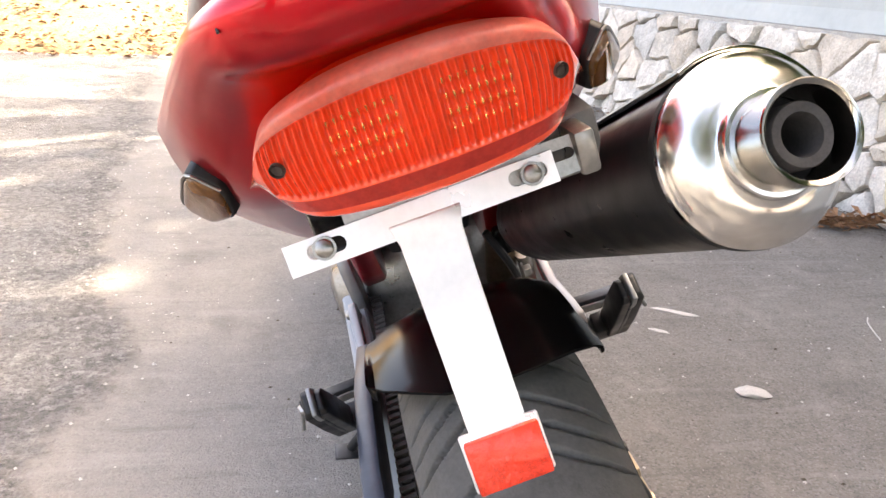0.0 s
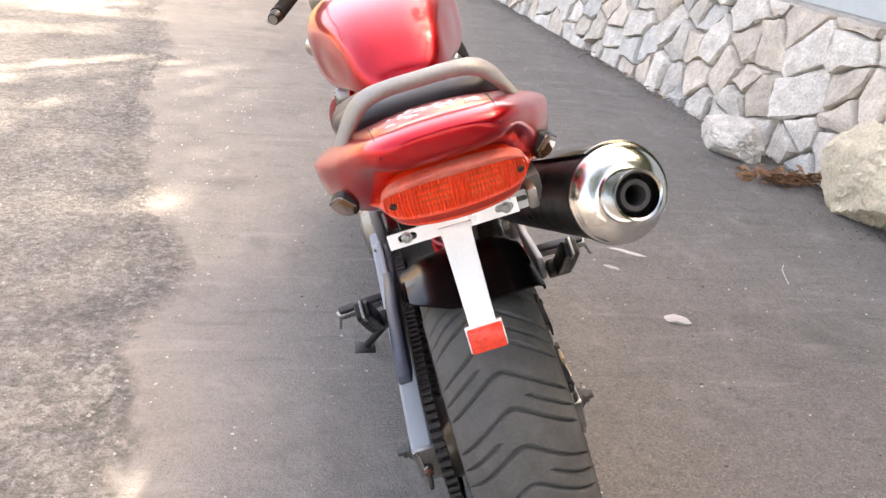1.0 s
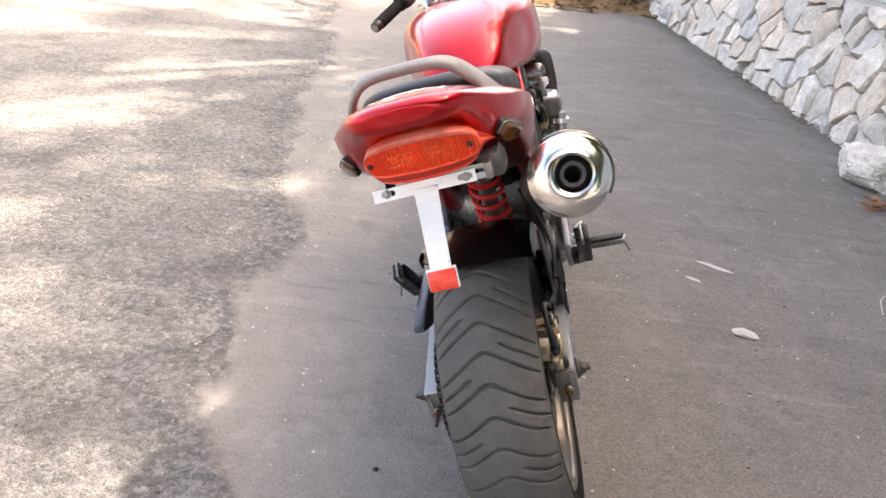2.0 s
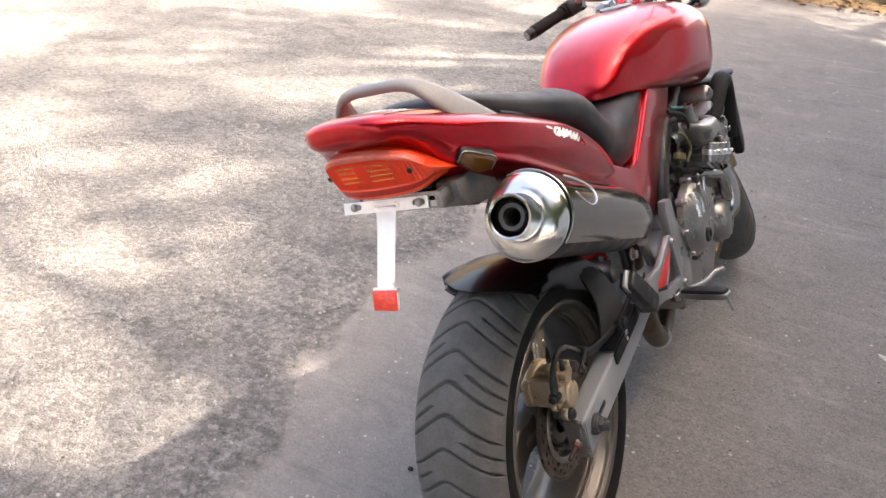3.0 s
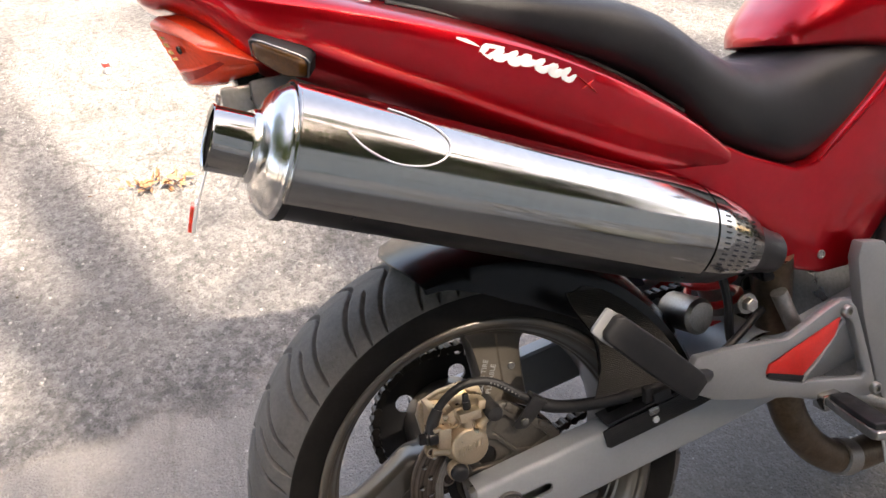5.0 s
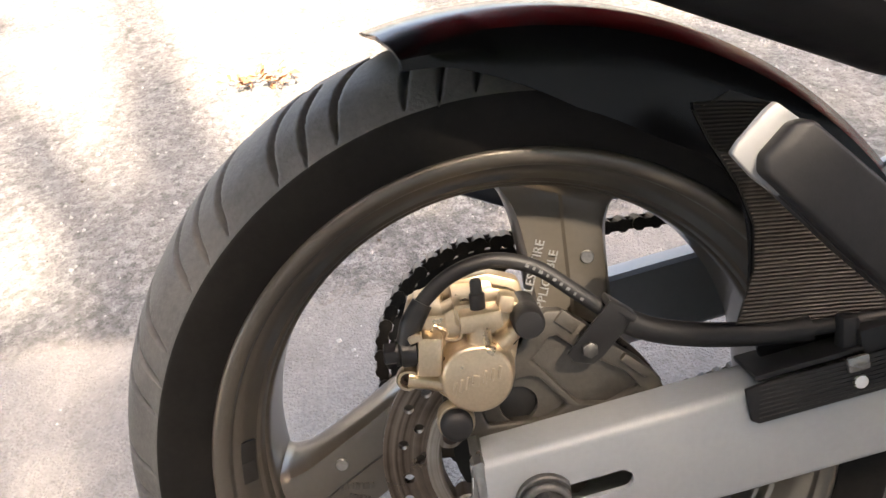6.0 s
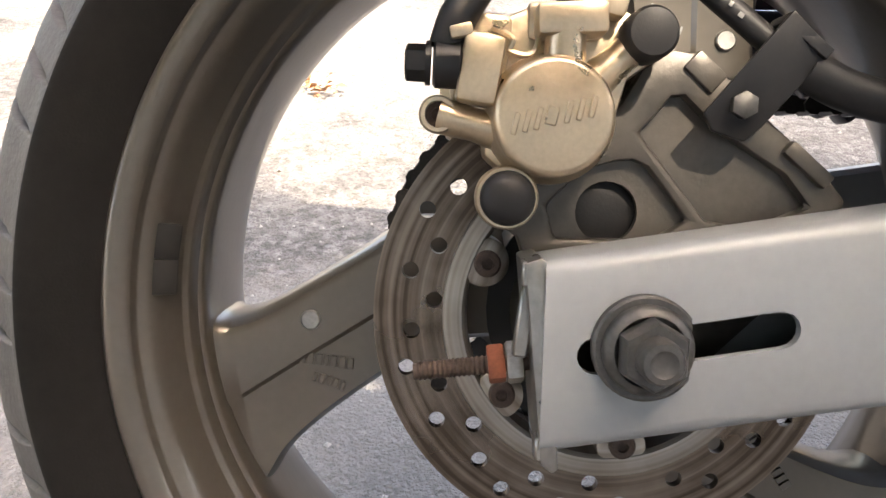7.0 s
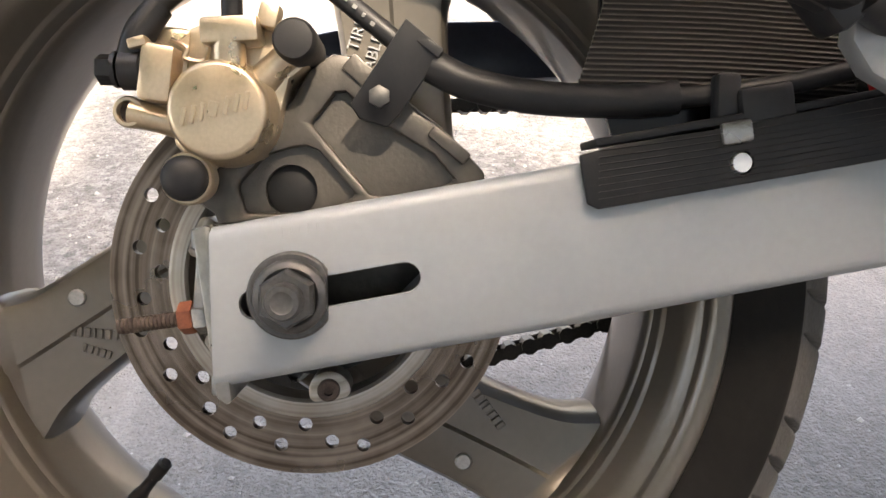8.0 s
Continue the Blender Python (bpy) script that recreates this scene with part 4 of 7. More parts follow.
body = [(-0.062, 0.398), (-0.075, 0.406), (-0.077, 0.418), (-0.072, 0.434), (-0.060, 0.440), (-0.046, 0.446), (-0.018, 0.449), (-0.006, 0.446), (0.006, 0.440), (0.009, 0.428), (-0.004, 0.418), (-0.009, 0.400), (-0.016, 0.384), (-0.036, 0.376), (-0.052, 0.378), (-0.062, 0.386)]
part("body", plate(body, 0.026, side_plane(0.072), edge=0.003), GOLD, caliper)
back = [(-0.078, 0.395), (-0.082, 0.424), (-0.076, 0.440), (-0.050, 0.450), (-0.018, 0.454), (0.004, 0.446), (0.008, 0.425), (-0.006, 0.400), (-0.034, 0.382), (-0.060, 0.386)]
part("pad_carrier", plate(back, 0.016, side_plane(0.040), edge=0.003), GOLD, caliper)
part("bridge", box((0.056, 0.030, 0.016), Matrix.Translation((0.072, -0.031, 0.4405)), 0.003), GOLD, caliper)
part("rear_block", box((0.058, 0.022, 0.050), Matrix.Translation((0.071, -0.0640, 0.4190)) @ Matrix.Rotation(radians(-6), 4, "X"), 0.004), GOLD, caliper)
part("neck", lathe([(0.0, 0.0085), (0.012, 0.0080), (0.016, 0.0085)], (0.106, -0.0315, 0.421), (0, 0.02, 1), 24), GOLD, caliper)
part("bleed_block", box((0.018, 0.0275, 0.0125), Matrix.Translation((0.105, -0.0295, 0.4395)) @ Matrix.Rotation(radians(3), 4, "X"), 0.002), GOLD, caliper)
part("bleed_lug", box((0.012, 0.010, 0.012), Matrix.Translation((0.102, -0.012, 0.4475)) @ Matrix.Rotation(radians(-14), 4, "X"), 0.002), GOLD, caliper)
part("bleed_nipple", lathe([(0, 0.0052), (0.010, 0.0052), (0.011, 0.0040), (0.018, 0.0040), (0.020, 0.0030), (0.020, 0)], (0.103, -0.030, 0.4455), (0.02, 0, 1), 14), BLACK, caliper, "black rubber bleed cap")
part("hose_block", box((0.020, 0.0165, 0.0275), Matrix.Translation((0.104, -0.0645, 0.4195)) @ Matrix.Rotation(radians(-8), 4, "X"), 0.003), GOLD, caliper)
part("hose_block", box((0.016, 0.009, 0.005), Matrix.Translation((0.106, -0.0725, 0.4335)) @ Matrix.Rotation(radians(14), 4, "X"), 0.0012), GOLD, caliper)
for y, z, yy, zz in ((-0.018, 0.417, 0.000, 0.434), (-0.040, 0.386, -0.052, 0.371), (-0.052, 0.395, -0.080, 0.402)):
    part("lug", tube([(0.097, y, z), (0.099, (y + yy) / 2, (z + zz) / 2), (0.098, yy, zz)], [0.0105, 0.0085, 0.0095], 12, flat=0.8), GOLD, caliper)
part("wire_clip", tube([(0.1015, -0.060, 0.437), (0.1035, -0.052, 0.4325), (0.1035, -0.053, 0.4275), (0.1035, -0.044, 0.4265), (0.1035, -0.041, 0.4345)], 0.0013, 6), GOLD, caliper)
# rubber capped slide pins, and the open pin eye
part("pin_eye", lathe([(0, 0.0125), (0.008, 0.0130), (0.0110, 0.0127), (0.0120, 0.0120), (0.0120, 0.0108), (0.010, 0.0106)], (0.098, -0.0525, 0.3695), (1, 0, 0), 28), GOLD, caliper)
part("pin_boot", lathe([(0, 0.0110), (0.0165, 0.0109), (0.0195, 0.0096), (0.0215, 0.0064), (0.0222, 0)], (0.098, -0.0525, 0.3695), (1, 0, 0), 28), BLACK, caliper, "black rubber slide pin boot")
part("pin_boot", lathe([(-0.02, 0.0105), (0.0, 0.0102), (0.002, 0.0108), (0.016, 0.0104), (0.0185, 0.0090), (0.0192, 0.004), (0.0192, 0)], (0.097, 0.0010, 0.4345), (1, 0, 0), 28), BLACK, caliper, "black rubber slide pin boot")
part("pin_eye", lathe([(0, 0.0075), (0.008, 0.0078), (0.0095, 0.0070), (0.0095, 0.0054), (0.003, 0.0050)], (0.096, -0.0808, 0.4020), (1, 0, 0), 24), GOLD, caliper)
part("pad_pin", lathe([(0, 0.0055), (0.0055, 0.0055), (0.0055, 0.0030), (0.0035, 0.0028), (0.0035, 0)], (0.096, -0.0808, 0.4020), (1, 0, 0), 18), RUST, caliper)
# raised maker's mark: plain slanted bars
for u, w, lean_, h in ((-0.0158, 0.0022, 26, 0.0088), (-0.0112, 0.0022, 26, 0.0088), (-0.0068, 0.0022, 26, 0.0088), (-0.0014, 0.0046, 26, 0.0074), (0.0052, 0.0022, 26, 0.0088), (0.0100, 0.0022, 26, 0.0088), (0.0148, 0.0022, 26, 0.0088)):
    part("raised_mark", box((0.0018, w, h), Matrix.Translation((0.1168, -0.0355, 0.4020)) @ Matrix.Rotation(radians(14), 4, "X") @ Matrix.Translation((0, u, 0)) @ Matrix.Rotation(radians(-lean_), 4, "X"), 0.0004, 1), GOLD, caliper)
# banjo bolt, hose, clamp strap
part("banjo_bolt", lathe([(0, 0.0075), (0.0080, 0.0075), (0.0088, 0.0062), (0.0088, 0)], (0.104, -0.0855, 0.4220), (0, -1, 0.02), 6), BLACK_METAL, caliper)
part("banjo_washer", lathe([(0.0, 0.0088), (0.002, 0.0088), (0.002, 0.004)], (0.104, -0.0842, 0.4220), (0, -1, 0.02), 24), BLACK_METAL, caliper)
part("banjo_eye", lathe([(-0.0125, 0.0085), (-0.0115, 0.0098), (-0.002, 0.0098), (-0.001, 0.0085)], (0.104, -0.0842, 0.4220), (0, -1, 0.02), 24), BLACK_METAL, caliper)
hose = part("brake_hose", tube([(0.104, -0.0785, 0.428), (0.103, -0.074, 0.440), (0.100, -0.064, 0.4545), (0.098, -0.044, 0.4690), (0.096, -0.018, 0.4745), (0.096, 0.010, 0.4665), (0.099, 0.036, 0.4465), (0.101, 0.060, 0.4275), (0.102, 0.085, 0.4150), (0.104, 0.118, 0.4080), (0.108, 0.160, 0.4055), (0.114, 0.205, 0.4085), (0.118, 0.250, 0.4150), (0.118, 0.320, 0.434), (0.10, 0.40, 0.47)], 0.0052, 14), BLACK, bike, "black rubber brake hose")
part("ferrule", tube([(0.104, -0.0785, 0.4275), (0.103, -0.074, 0.440), (0.100, -0.0655, 0.453)], [0.0072, 0.0078, 0.0070], 14), BLACK_METAL, hose)
part("sleeve", tube([(0.1015, 0.066, 0.4240), (0.102, 0.085, 0.4150), (0.104, 0.118, 0.4080), (0.108, 0.160, 0.4055), (0.112, 0.185, 0.4070)], 0.0084, 14), BLACK, hose)
bm = bmesh.new()
for k, w in enumerate((0.003, 0.002, 0.0035, 0.002, 0.003, 0.0025, 0.003, 0.002, 0.003)):
    q = Vector((0.1045, 0.004 + 0.0042 * k, 0.4705 - 0.0024 * k - 0.00012 * k * k))
    box((0.0004, w * 0.75, 0.0020), Matrix.Translation(q) @ Matrix.Rotation(radians(-32), 4, "X"), 0, 1, bm)
part("printed_mark", bm, ENGINE_ALU, hose)
STRAP = Matrix(((0, 0.30, 1, -0.0212), (1, 0, 0, 0), (0, 1, 0, 0), (0, 0, 0, 1)))  # leans outwards over the hose
strap = part("hose_clamp", plate([(0.026, 0.4055), (0.030, 0.3985), (0.044, 0.3945), (0.050, 0.4000), (0.0720, 0.4300), (0.0540, 0.4440)], 0.0028, STRAP, edge=0.0008), BLACK_METAL, bike, "black steel strap that holds the brake hose")
part("lip", plate([(0.0690, 0.4260), (0.0720, 0.4300), (0.0540, 0.4440), (0.0510, 0.4400)], 0.016, side_plane(0.0960), edge=0.0006), BLACK_METAL, strap)
part("clamp_bolt", hex_bolt((0.1042, 0.0405, 0.4085), (1, 0, 0), 0.0056, 0.0045, 0.0), NUT, strap)

# ---- bodywork, lamp, silencer ----
def mirrored(bm):
    bm.transform(Matrix.Diagonal((-1, 1, 1, 1)))
    bmesh.ops.reverse_faces(bm, faces=bm.faces)
    return bm


def fine_rings(rows, ring, n=4):
    """Rings between the given rows, on smooth lines through their points."""
    raw = [ring(*r) for r in rows]
    lines = [smooth_line([r[k] for r in raw], n) for k in range(len(raw[0]))]
    return [[line[j] for line in lines] for j in range(len(lines[0]))]


def body_ring(y, top, bottom, w, shoulder, n=36, up=0.75, down=0.8, low=0.85):
    """A closed section: full to the width w at the shoulder height, domed above and drawn in below."""
    out = []
    zc = bottom + (top - bottom) * shoulder
    for k in range(n):
        a = 2 * math.pi * k / n
        c, s = math.cos(a), math.sin(a)
        x = w * math.copysign(abs(c) ** (0.72 if s >= 0 else low), c)
        z = zc + (top - zc) * s**up if s >= 0 else zc - (zc - bottom) * (-s) ** down
        out.append((x, y, z))
    return out


# silencer: black can, polished end cap and tail pipe, polished shield over its outer side
MUF0, MUF1 = Vector((0.203, -0.256, 0.818)), Vector((0.128, 0.385, 0.560))
MD = (MUF1 - MUF0).normalized()
muffler = part("silencer", lathe([(0.058, 0.050), (0.062, 0.0590), (0.066, 0.0600), (0.52, 0.0600), (0.57, 0.056), (0.61, 0.048), (0.65, 0.034), (0.69, 0.027), (0.70, 0.0265)], MUF0, MD, 72), BLACK_METAL, bike, "black silencer can with a polished steel shield")
part("end_cap", lathe([(0.034, 0.0280), (0.0345, 0.0318), (0.0358, 0.0330), (0.0400, 0.0334), (0.0412, 0.0350), (0.0420, 0.0385), (0.0438, 0.0440), (0.0470, 0.0500), (0.0515, 0.0552), (0.0560, 0.0588), (0.0590, 0.0603), (0.0600, 0.0616), (0.0642, 0.0618), (0.0646, 0.0600)], MUF0, MD, 96), CAP_ALU, muffler, "polished stepped end cap")
# dark ring between the end cap and the shield
part("cap_gasket", lathe([(0.0648, 0.0600), (0.0648, 0.0622), (0.0720, 0.0622), (0.0720, 0.0600)], MUF0, MD, 72, closed=True), DARK, muffler)
part("tail_pipe", lathe([(0.040, 0.0292), (0.003, 0.0292), (0.001, 0.0300), (0.0, 0.0296), (0.0006, 0.0280), (0.002, 0.0262), (0.030, 0.0258)], MUF0, MD, 64), CHROME, muffler, "polished tail pipe")
part("baffle", lathe([(0.034, 0.0262), (0.031, 0.0195), (0.010, 0.0190), (0.0090, 0.0182), (0.0095, 0.0128), (0.014, 0.0118), (0.10, 0.0115), (0.10, 0.0)], MUF0, MD, 40), SOOT, muffler, "sooty black outlet")
MU = (Vector((0, 0, 1)) - MD * MD.z).normalized()
MR = MD.cross(MU)  # to the outer side
if MR.x < 0:
    MR = -MR


def shell(a0, a1, s0, s1, r, thick, n=36, m=14, cut=None):
    """Part of a tube round the silencer, from angle a0 to a1 (0: outwards, 90: up) and from s0 to s1 along it."""
    bm = bmesh.new()
    rows = []
    for side in (0, 1):
        for j in range(m + 1):
            s = s0 + (s1 - s0) * j / m
            row = []
            for k in range(n + 1):
                a = radians(a0 + (a1 - a0) * k / n)
                rr = r(s) + thick * (1 - side)
                row.append(bm.verts.new(MUF0 + MD * (s + (cut(k / n, j / m) if cut else 0)) + rr * (math.cos(a) * MR + math.sin(a) * MU)))
            rows.append(row)
    q = m + 1
    for base in (0, q):
        for j in range(m):
            for k in range(n):
                bm.faces.new((rows[base + j][k], rows[base + j][k + 1], rows[base + j + 1][k + 1], rows[base + j + 1][k]))
    for k in range(n):
        for j in (0, m):
            bm.faces.new((rows[j][k], rows[j][k + 1], rows[q + j][k + 1], rows[q + j][k]))
    for j in range(m):
        for k in (0, n):
            bm.faces.new((rows[j][k], rows[j + 1][k], rows[q + j + 1][k], rows[q + j][k]))
    bmesh.ops.recalc_face_normals(bm, faces=bm.faces)
    return bm


can_r = lambda s: float(np.interp(s, [0, 0.50, 0.57, 0.61, 0.65], [0.0634, 0.0618, 0.0575, 0.050, 0.037]))
shield = part("shield", shell(112, -38, 0.0640, 0.545, can_r, 0.0026), CHROME, muffler, "polished steel heat shield")
part("shield_bead", tube([MUF0 + MD * 0.0645 + (can_r(0.0645) + 0.0016) * (math.cos(radians(a)) * MR + math.sin(radians(a)) * MU) for a in range(112, -39, -10)], 0.0017, 8, steps=2), CHROME, muffler)
part("front_shield", shell(100, -34, 0.548, 0.640, can_r, 0.0030), CHROME, muffler, "perforated front shield")
bm = bmesh.new()
for row in range(4):
    for k in range(12):
        a, s = radians(-28 + 6.0 * k), 0.562 + 0.017 * row
        o = MUF0 + MD * s + (can_r(s) + 0.0032) * (math.cos(a) * MR + math.sin(a) * MU)
        box((0.0012, 0.0018, 0.007), aim(o, MD) @ Matrix.Identity(4), 0, 1, bm)
part("slot", bm, DARK, muffler)
# a bent wire clip lying on the shield
part("wire_loop", tube([MUF0 + MD * s + (can_r(s) + 0.0034) * (math.cos(radians(a)) * MR + math.sin(radians(a)) * MU) for s, a in ((0.106, 27), (0.124, 17), (0.152, 11), (0.180, 14), (0.199, 24), (0.204, 38), (0.190, 52), (0.164, 60), (0.146, 63))], 0.0009, 6), WHITE_METAL, muffler)

# tail cowl
cowl_rows = [(-0.299, 0.973, 0.962, 0.028, 0.967), (-0.297, 0.978, 0.952, 0.050, 0.965), (-0.287, 0.982, 0.942, 0.068, 0.962), (-0.264, 0.982, 0.936, 0.086, 0.957), (-0.232, 0.977, 0.910, 0.103, 0.946), (-0.19, 0.970, 0.860, 0.124, 0.930), (-0.12, 0.950, 0.828, 0.149, 0.912), (-0.03, 0.922, 0.788, 0.159, 0.885), (0.07, 0.885, 0.738, 0.158, 0.852), (0.16, 0.845, 0.698, 0.150, 0.812), (0.25, 0.795, 0.664, 0.138, 0.762), (0.32, 0.745, 0.655, 0.126, 0.712), (0.37, 0.70, 0.635, 0.112, 0.668)]


def cowl_shape(y):
    """Exponents of the deck: round at the tail, flat with a crease along the seat."""
    k = min(max((y + 0.285) / 0.13, 0), 1)
    return 0.72 + 0.45 * k, 0.75 + 0.55 * k


def cowl_ring(y, top, bottom, w, zc, n=44):
    ex, ez = cowl_shape(y)
    out = []
    for k in range(n):
        a = 2 * math.pi * k / n
        c, s = math.cos(a), math.sin(a)
        if s >= -1e-9:
            out.append((w * math.copysign(abs(c) ** ex, c), y, zc + (top - zc) * max(s, 0) ** ez))
        else:
            out.append((w * math.copysign(abs(c) ** 0.42, c), y, zc - (zc - bottom) * (-s) ** 0.85))
    return out


tail_cowl = part("tail_cowl", loft(fine_rings(cowl_rows, cowl_ring)), RED, bike, "candy red tail cowl, chipped and dusty")


def cowl_at(y):
    return [float(np.interp(y, [c[0] for c in cowl_rows], [c[k] for c in cowl_rows])) for k in (1, 2, 3, 4)]


# worn patches and seams on the deck of the cowl
def deck_z(x, y):
    top, bottom, w, zc = cowl_at(y)
    ex, ez = cowl_shape(y)
    c = min(abs(x) / w, 1) ** (1 / ex)
    return zc + (top - zc) * max(1 - c * c, 0) ** (ez / 2)


def flank(y, z, out=0.0016):
    """A point on the right flank of the cowl below its crease."""
    top, bottom, w, zc = cowl_at(y)
    s = min(max((zc - z) / (zc - bottom), 0), 0.99) ** (1 / 0.85)
    return Vector((w * math.sqrt(1 - s * s) ** 0.42 + out, y, z))


rnd = random.Random(4)
bm = bmesh.new()
for k in range(46):
    x, y = rnd.gauss(0.0, 0.035), -0.215 + rnd.gauss(0, 0.012)
    if abs(x) > 0.075:
        continue
    a, lng = rnd.uniform(-0.5, 0.5), rnd.uniform(0.003, 0.014)
    pts = [(x + lng * t * math.cos(a) + rnd.gauss(0, 0.0012), y + lng * t * math.sin(a) + rnd.gauss(0, 0.0012)) for t in (0, 0.5, 1)]
    tube([(px_, py_, deck_z(px_, py_) + 0.0003) for px_, py_ in pts], [0.0006, 0.0014, 0.0005], 5, bm, 2, 0.3)
part("scuffed_sticker", bm, WHITE, tail_cowl, "remains of a torn pale sticker")
for x0 in (-0.062, 0.062):
    part("seam", tube([(x0 * (1 + 0.15 * t), -0.300 + 0.14 * t, deck_z(x0 * (1 + 0.15 * t), -0.300 + 0.14 * t) + 0.0002) for t in (0.05, 0.2, 0.4, 0.6, 0.8, 1.0)], 0.0007, 5, steps=4), DARK, tail_cowl)
# side emblem: a swash of pale brush strokes along the crease, a red dash at its end
def below_crease(y, d):
    return flank(y, cowl_at(y)[3] - d, 0.0006)


for s in (1, -1):
    strokes = [((-0.004, 0.004), (0.020, 0.0055), (0.046, 0.004), 0.0024)]  # the long first swash
    for k in range(7):  # slanted loops that run together
        y0, lift = 0.020 + 0.0150 * k, (0.0, 0.002, 0.001, 0.003, 0.001, 0.002, 0.0)[k]
        strokes.append(((y0 + 0.010, 0.004 + lift), (y0 + 0.002, 0.011), (y0 - 0.001, 0.0185), 0.0036 + 0.0008 * (k % 2)))
        strokes.append(((y0 - 0.001, 0.0175), (y0 + 0.008, 0.0165 - lift), (y0 + 0.016, 0.0095), 0.0030 + 0.0006 * (k % 3)))
    for p0, p1, p2, w in strokes:
        line = [below_crease(y, d) for y, d in (p0, ((p0[0] + p1[0]) / 2, (p0[1] + p1[1]) / 2), p1, ((p2[0] + p1[0]) / 2, (p2[1] + p1[1]) / 2), p2)]
        bm = tube(line, [w * 0.6, w * 1.25, w * 1.4, w * 1.25, w * 0.5], 8, None, 3, 0.8)
        for v in bm.verts:  # pressed flat on the paint
            v.co.x = flank(v.co.y, v.co.z, 0.0).x + (0.0009 if v.co.x > flank(v.co.y, v.co.z, 0.0006).x else 0.0)
        part("emblem_stroke", bm if s > 0 else mirrored(bm), WHITE, tail_cowl)
    bm = bmesh.new()
    for p0, p1 in (((0.128, 0.010), (0.150, 0.021)), ((0.146, 0.009), (0.132, 0.022))):
        tube([below_crease(p0[0] + (p1[0] - p0[0]) * t, p0[1] + (p1[1] - p0[1]) * t) for t in (0, 0.5, 1)], [0.0015, 0.0028, 0.0012], 6, bm, 3, 0.4)
    part("emblem_dash", bm if s > 0 else mirrored(bm), RED_INSERT, tail_cowl)

# tail lamp: lens with ribs, border and screws
def lens_mesh(nu=430, nv=52):
    u = np.linspace(-1, 1, nu)
    v = np.linspace(0, 1, nv)
    U, V = np.meshgrid(u, v, indexing="ij")
    zt = 0.936 - 0.020 * np.abs(U) ** 2.4 - 0.014 * np.abs(U) ** 12
    zb = 0.857 + 0.004 * U**2 + 0.014 * np.abs(U) ** 9
    Z = zt + (zb - zt) * V
    X = 0.005 + (0.088 - 0.003 * (2 * V - 1) ** 2 * 2) * U
    Y = -0.292 + 0.028 * V**1.2 + 0.022 * U**2 + 0.020 * np.abs(U) ** 8 + 0.012 * np.clip((0.10 - V) / 0.10, 0, 1) ** 2 + 0.012 * np.clip((V - 0.92) / 0.08, 0, 1) ** 2
    rib = (V > 0.17) & (V < 0.74) & (np.abs(U) < 0.93)
    Y = Y + np.where(rib, 0.0036 * np.abs(((U * 22) % 1.0) - 0.5) * 2 + np.where((V > 0.24) & (V < 0.58) & (np.abs(U - 0.02) > 0.12) & (np.abs(U - 0.02) < 0.52), 0.0034, 0.0008) * np.abs(((V * 9.5) % 1.0) - 0.5) * 2 + 0.001, 0)
    co = [tuple(p) for p in np.stack([X, Y, Z], -1).reshape(-1, 3)]
    f = [(i * nv + j, (i + 1) * nv + j, (i + 1) * nv + j + 1, i * nv + j + 1) for i in range(nu - 1) for j in range(nv - 1)]
    edge = [i * nv for i in range(nu)] + [(nu - 1) * nv + j for j in range(1, nv)] + [i * nv + nv - 1 for i in range(nu - 2, -1, -1)] + [j for j in range(nv - 2, 0, -1)]
    base = len(co)
    for k in edge:
        x, y, z = co[k]
        k = min(abs(x - 0.005) / 0.088, 1.0) ** 4
        co.append((x * (0.97 + 0.21 * k), max(y + 0.03, -0.214) + 0.020 * k, z + (0.870 - z) * 0.82 * k + 0.001))
    m = len(edge)
    f += [(edge[(k + 1) % m], edge[k], base + k, base + (k + 1) % m) for k in range(m)]
    me = bpy.data.meshes.new("lens")
    me.from_pydata(co, [], f)
    me.polygons.foreach_set("use_smooth", np.ones(len(f), bool))
    for m_ in (LENS_RED, LENS_DUSTY, LENS_DARK, LENS_SPARK):
        me.materials.append(m_)
    for p in me.polygons:
        if p.index < (nu - 1) * (nv - 1):
            j = p.index % (nv - 1)
            p.material_index = 1 if j < 8 else 2 if 38 < j < 45 else 0
            pu, pv = u[p.index // (nv - 1)], v[j]
            facet = abs((pu * 22) % 1.0 - 0.5) / 0.5 + abs((pv * 9.5) % 1.0 - 0.5) / 0.62
            if 0.24 < pv < 0.58 and 0.12 < abs(pu - 0.02) < 0.52 and facet < 0.54:
                p.material_index = 3  # yellow glints painted on two groups of prisms before the bulbs
    return me


tail_lamp = new("tail_lamp", lens_mesh())
tail_lamp.parent = bike
tagged(tail_lamp, "ribbed red tail lamp lens, dusty")
part("housing", box((0.140, 0.05, 0.046), Matrix.Translation((0.005, -0.212, 0.889)), 0.012), DARK, tail_lamp)
part("reflector_bowl", box((0.128, 0.004, 0.042), Matrix.Translation((0.005, -0.243, 0.889)), 0.001), LAMP_BACK, tail_lamp)
for s in (1, -1):
    o = Vector((0.005 + s * 0.0715, -0.2655, 0.897))
    part("lens_screw", lathe([(0.001, 0.0040), (-0.001, 0.0040), (-0.001, 0.0026), (0.0, 0.0024), (-0.0006, 0.001), (-0.0006, 0)], o, (s * 0.35, -1, -0.3), 20), RUST, tail_lamp)

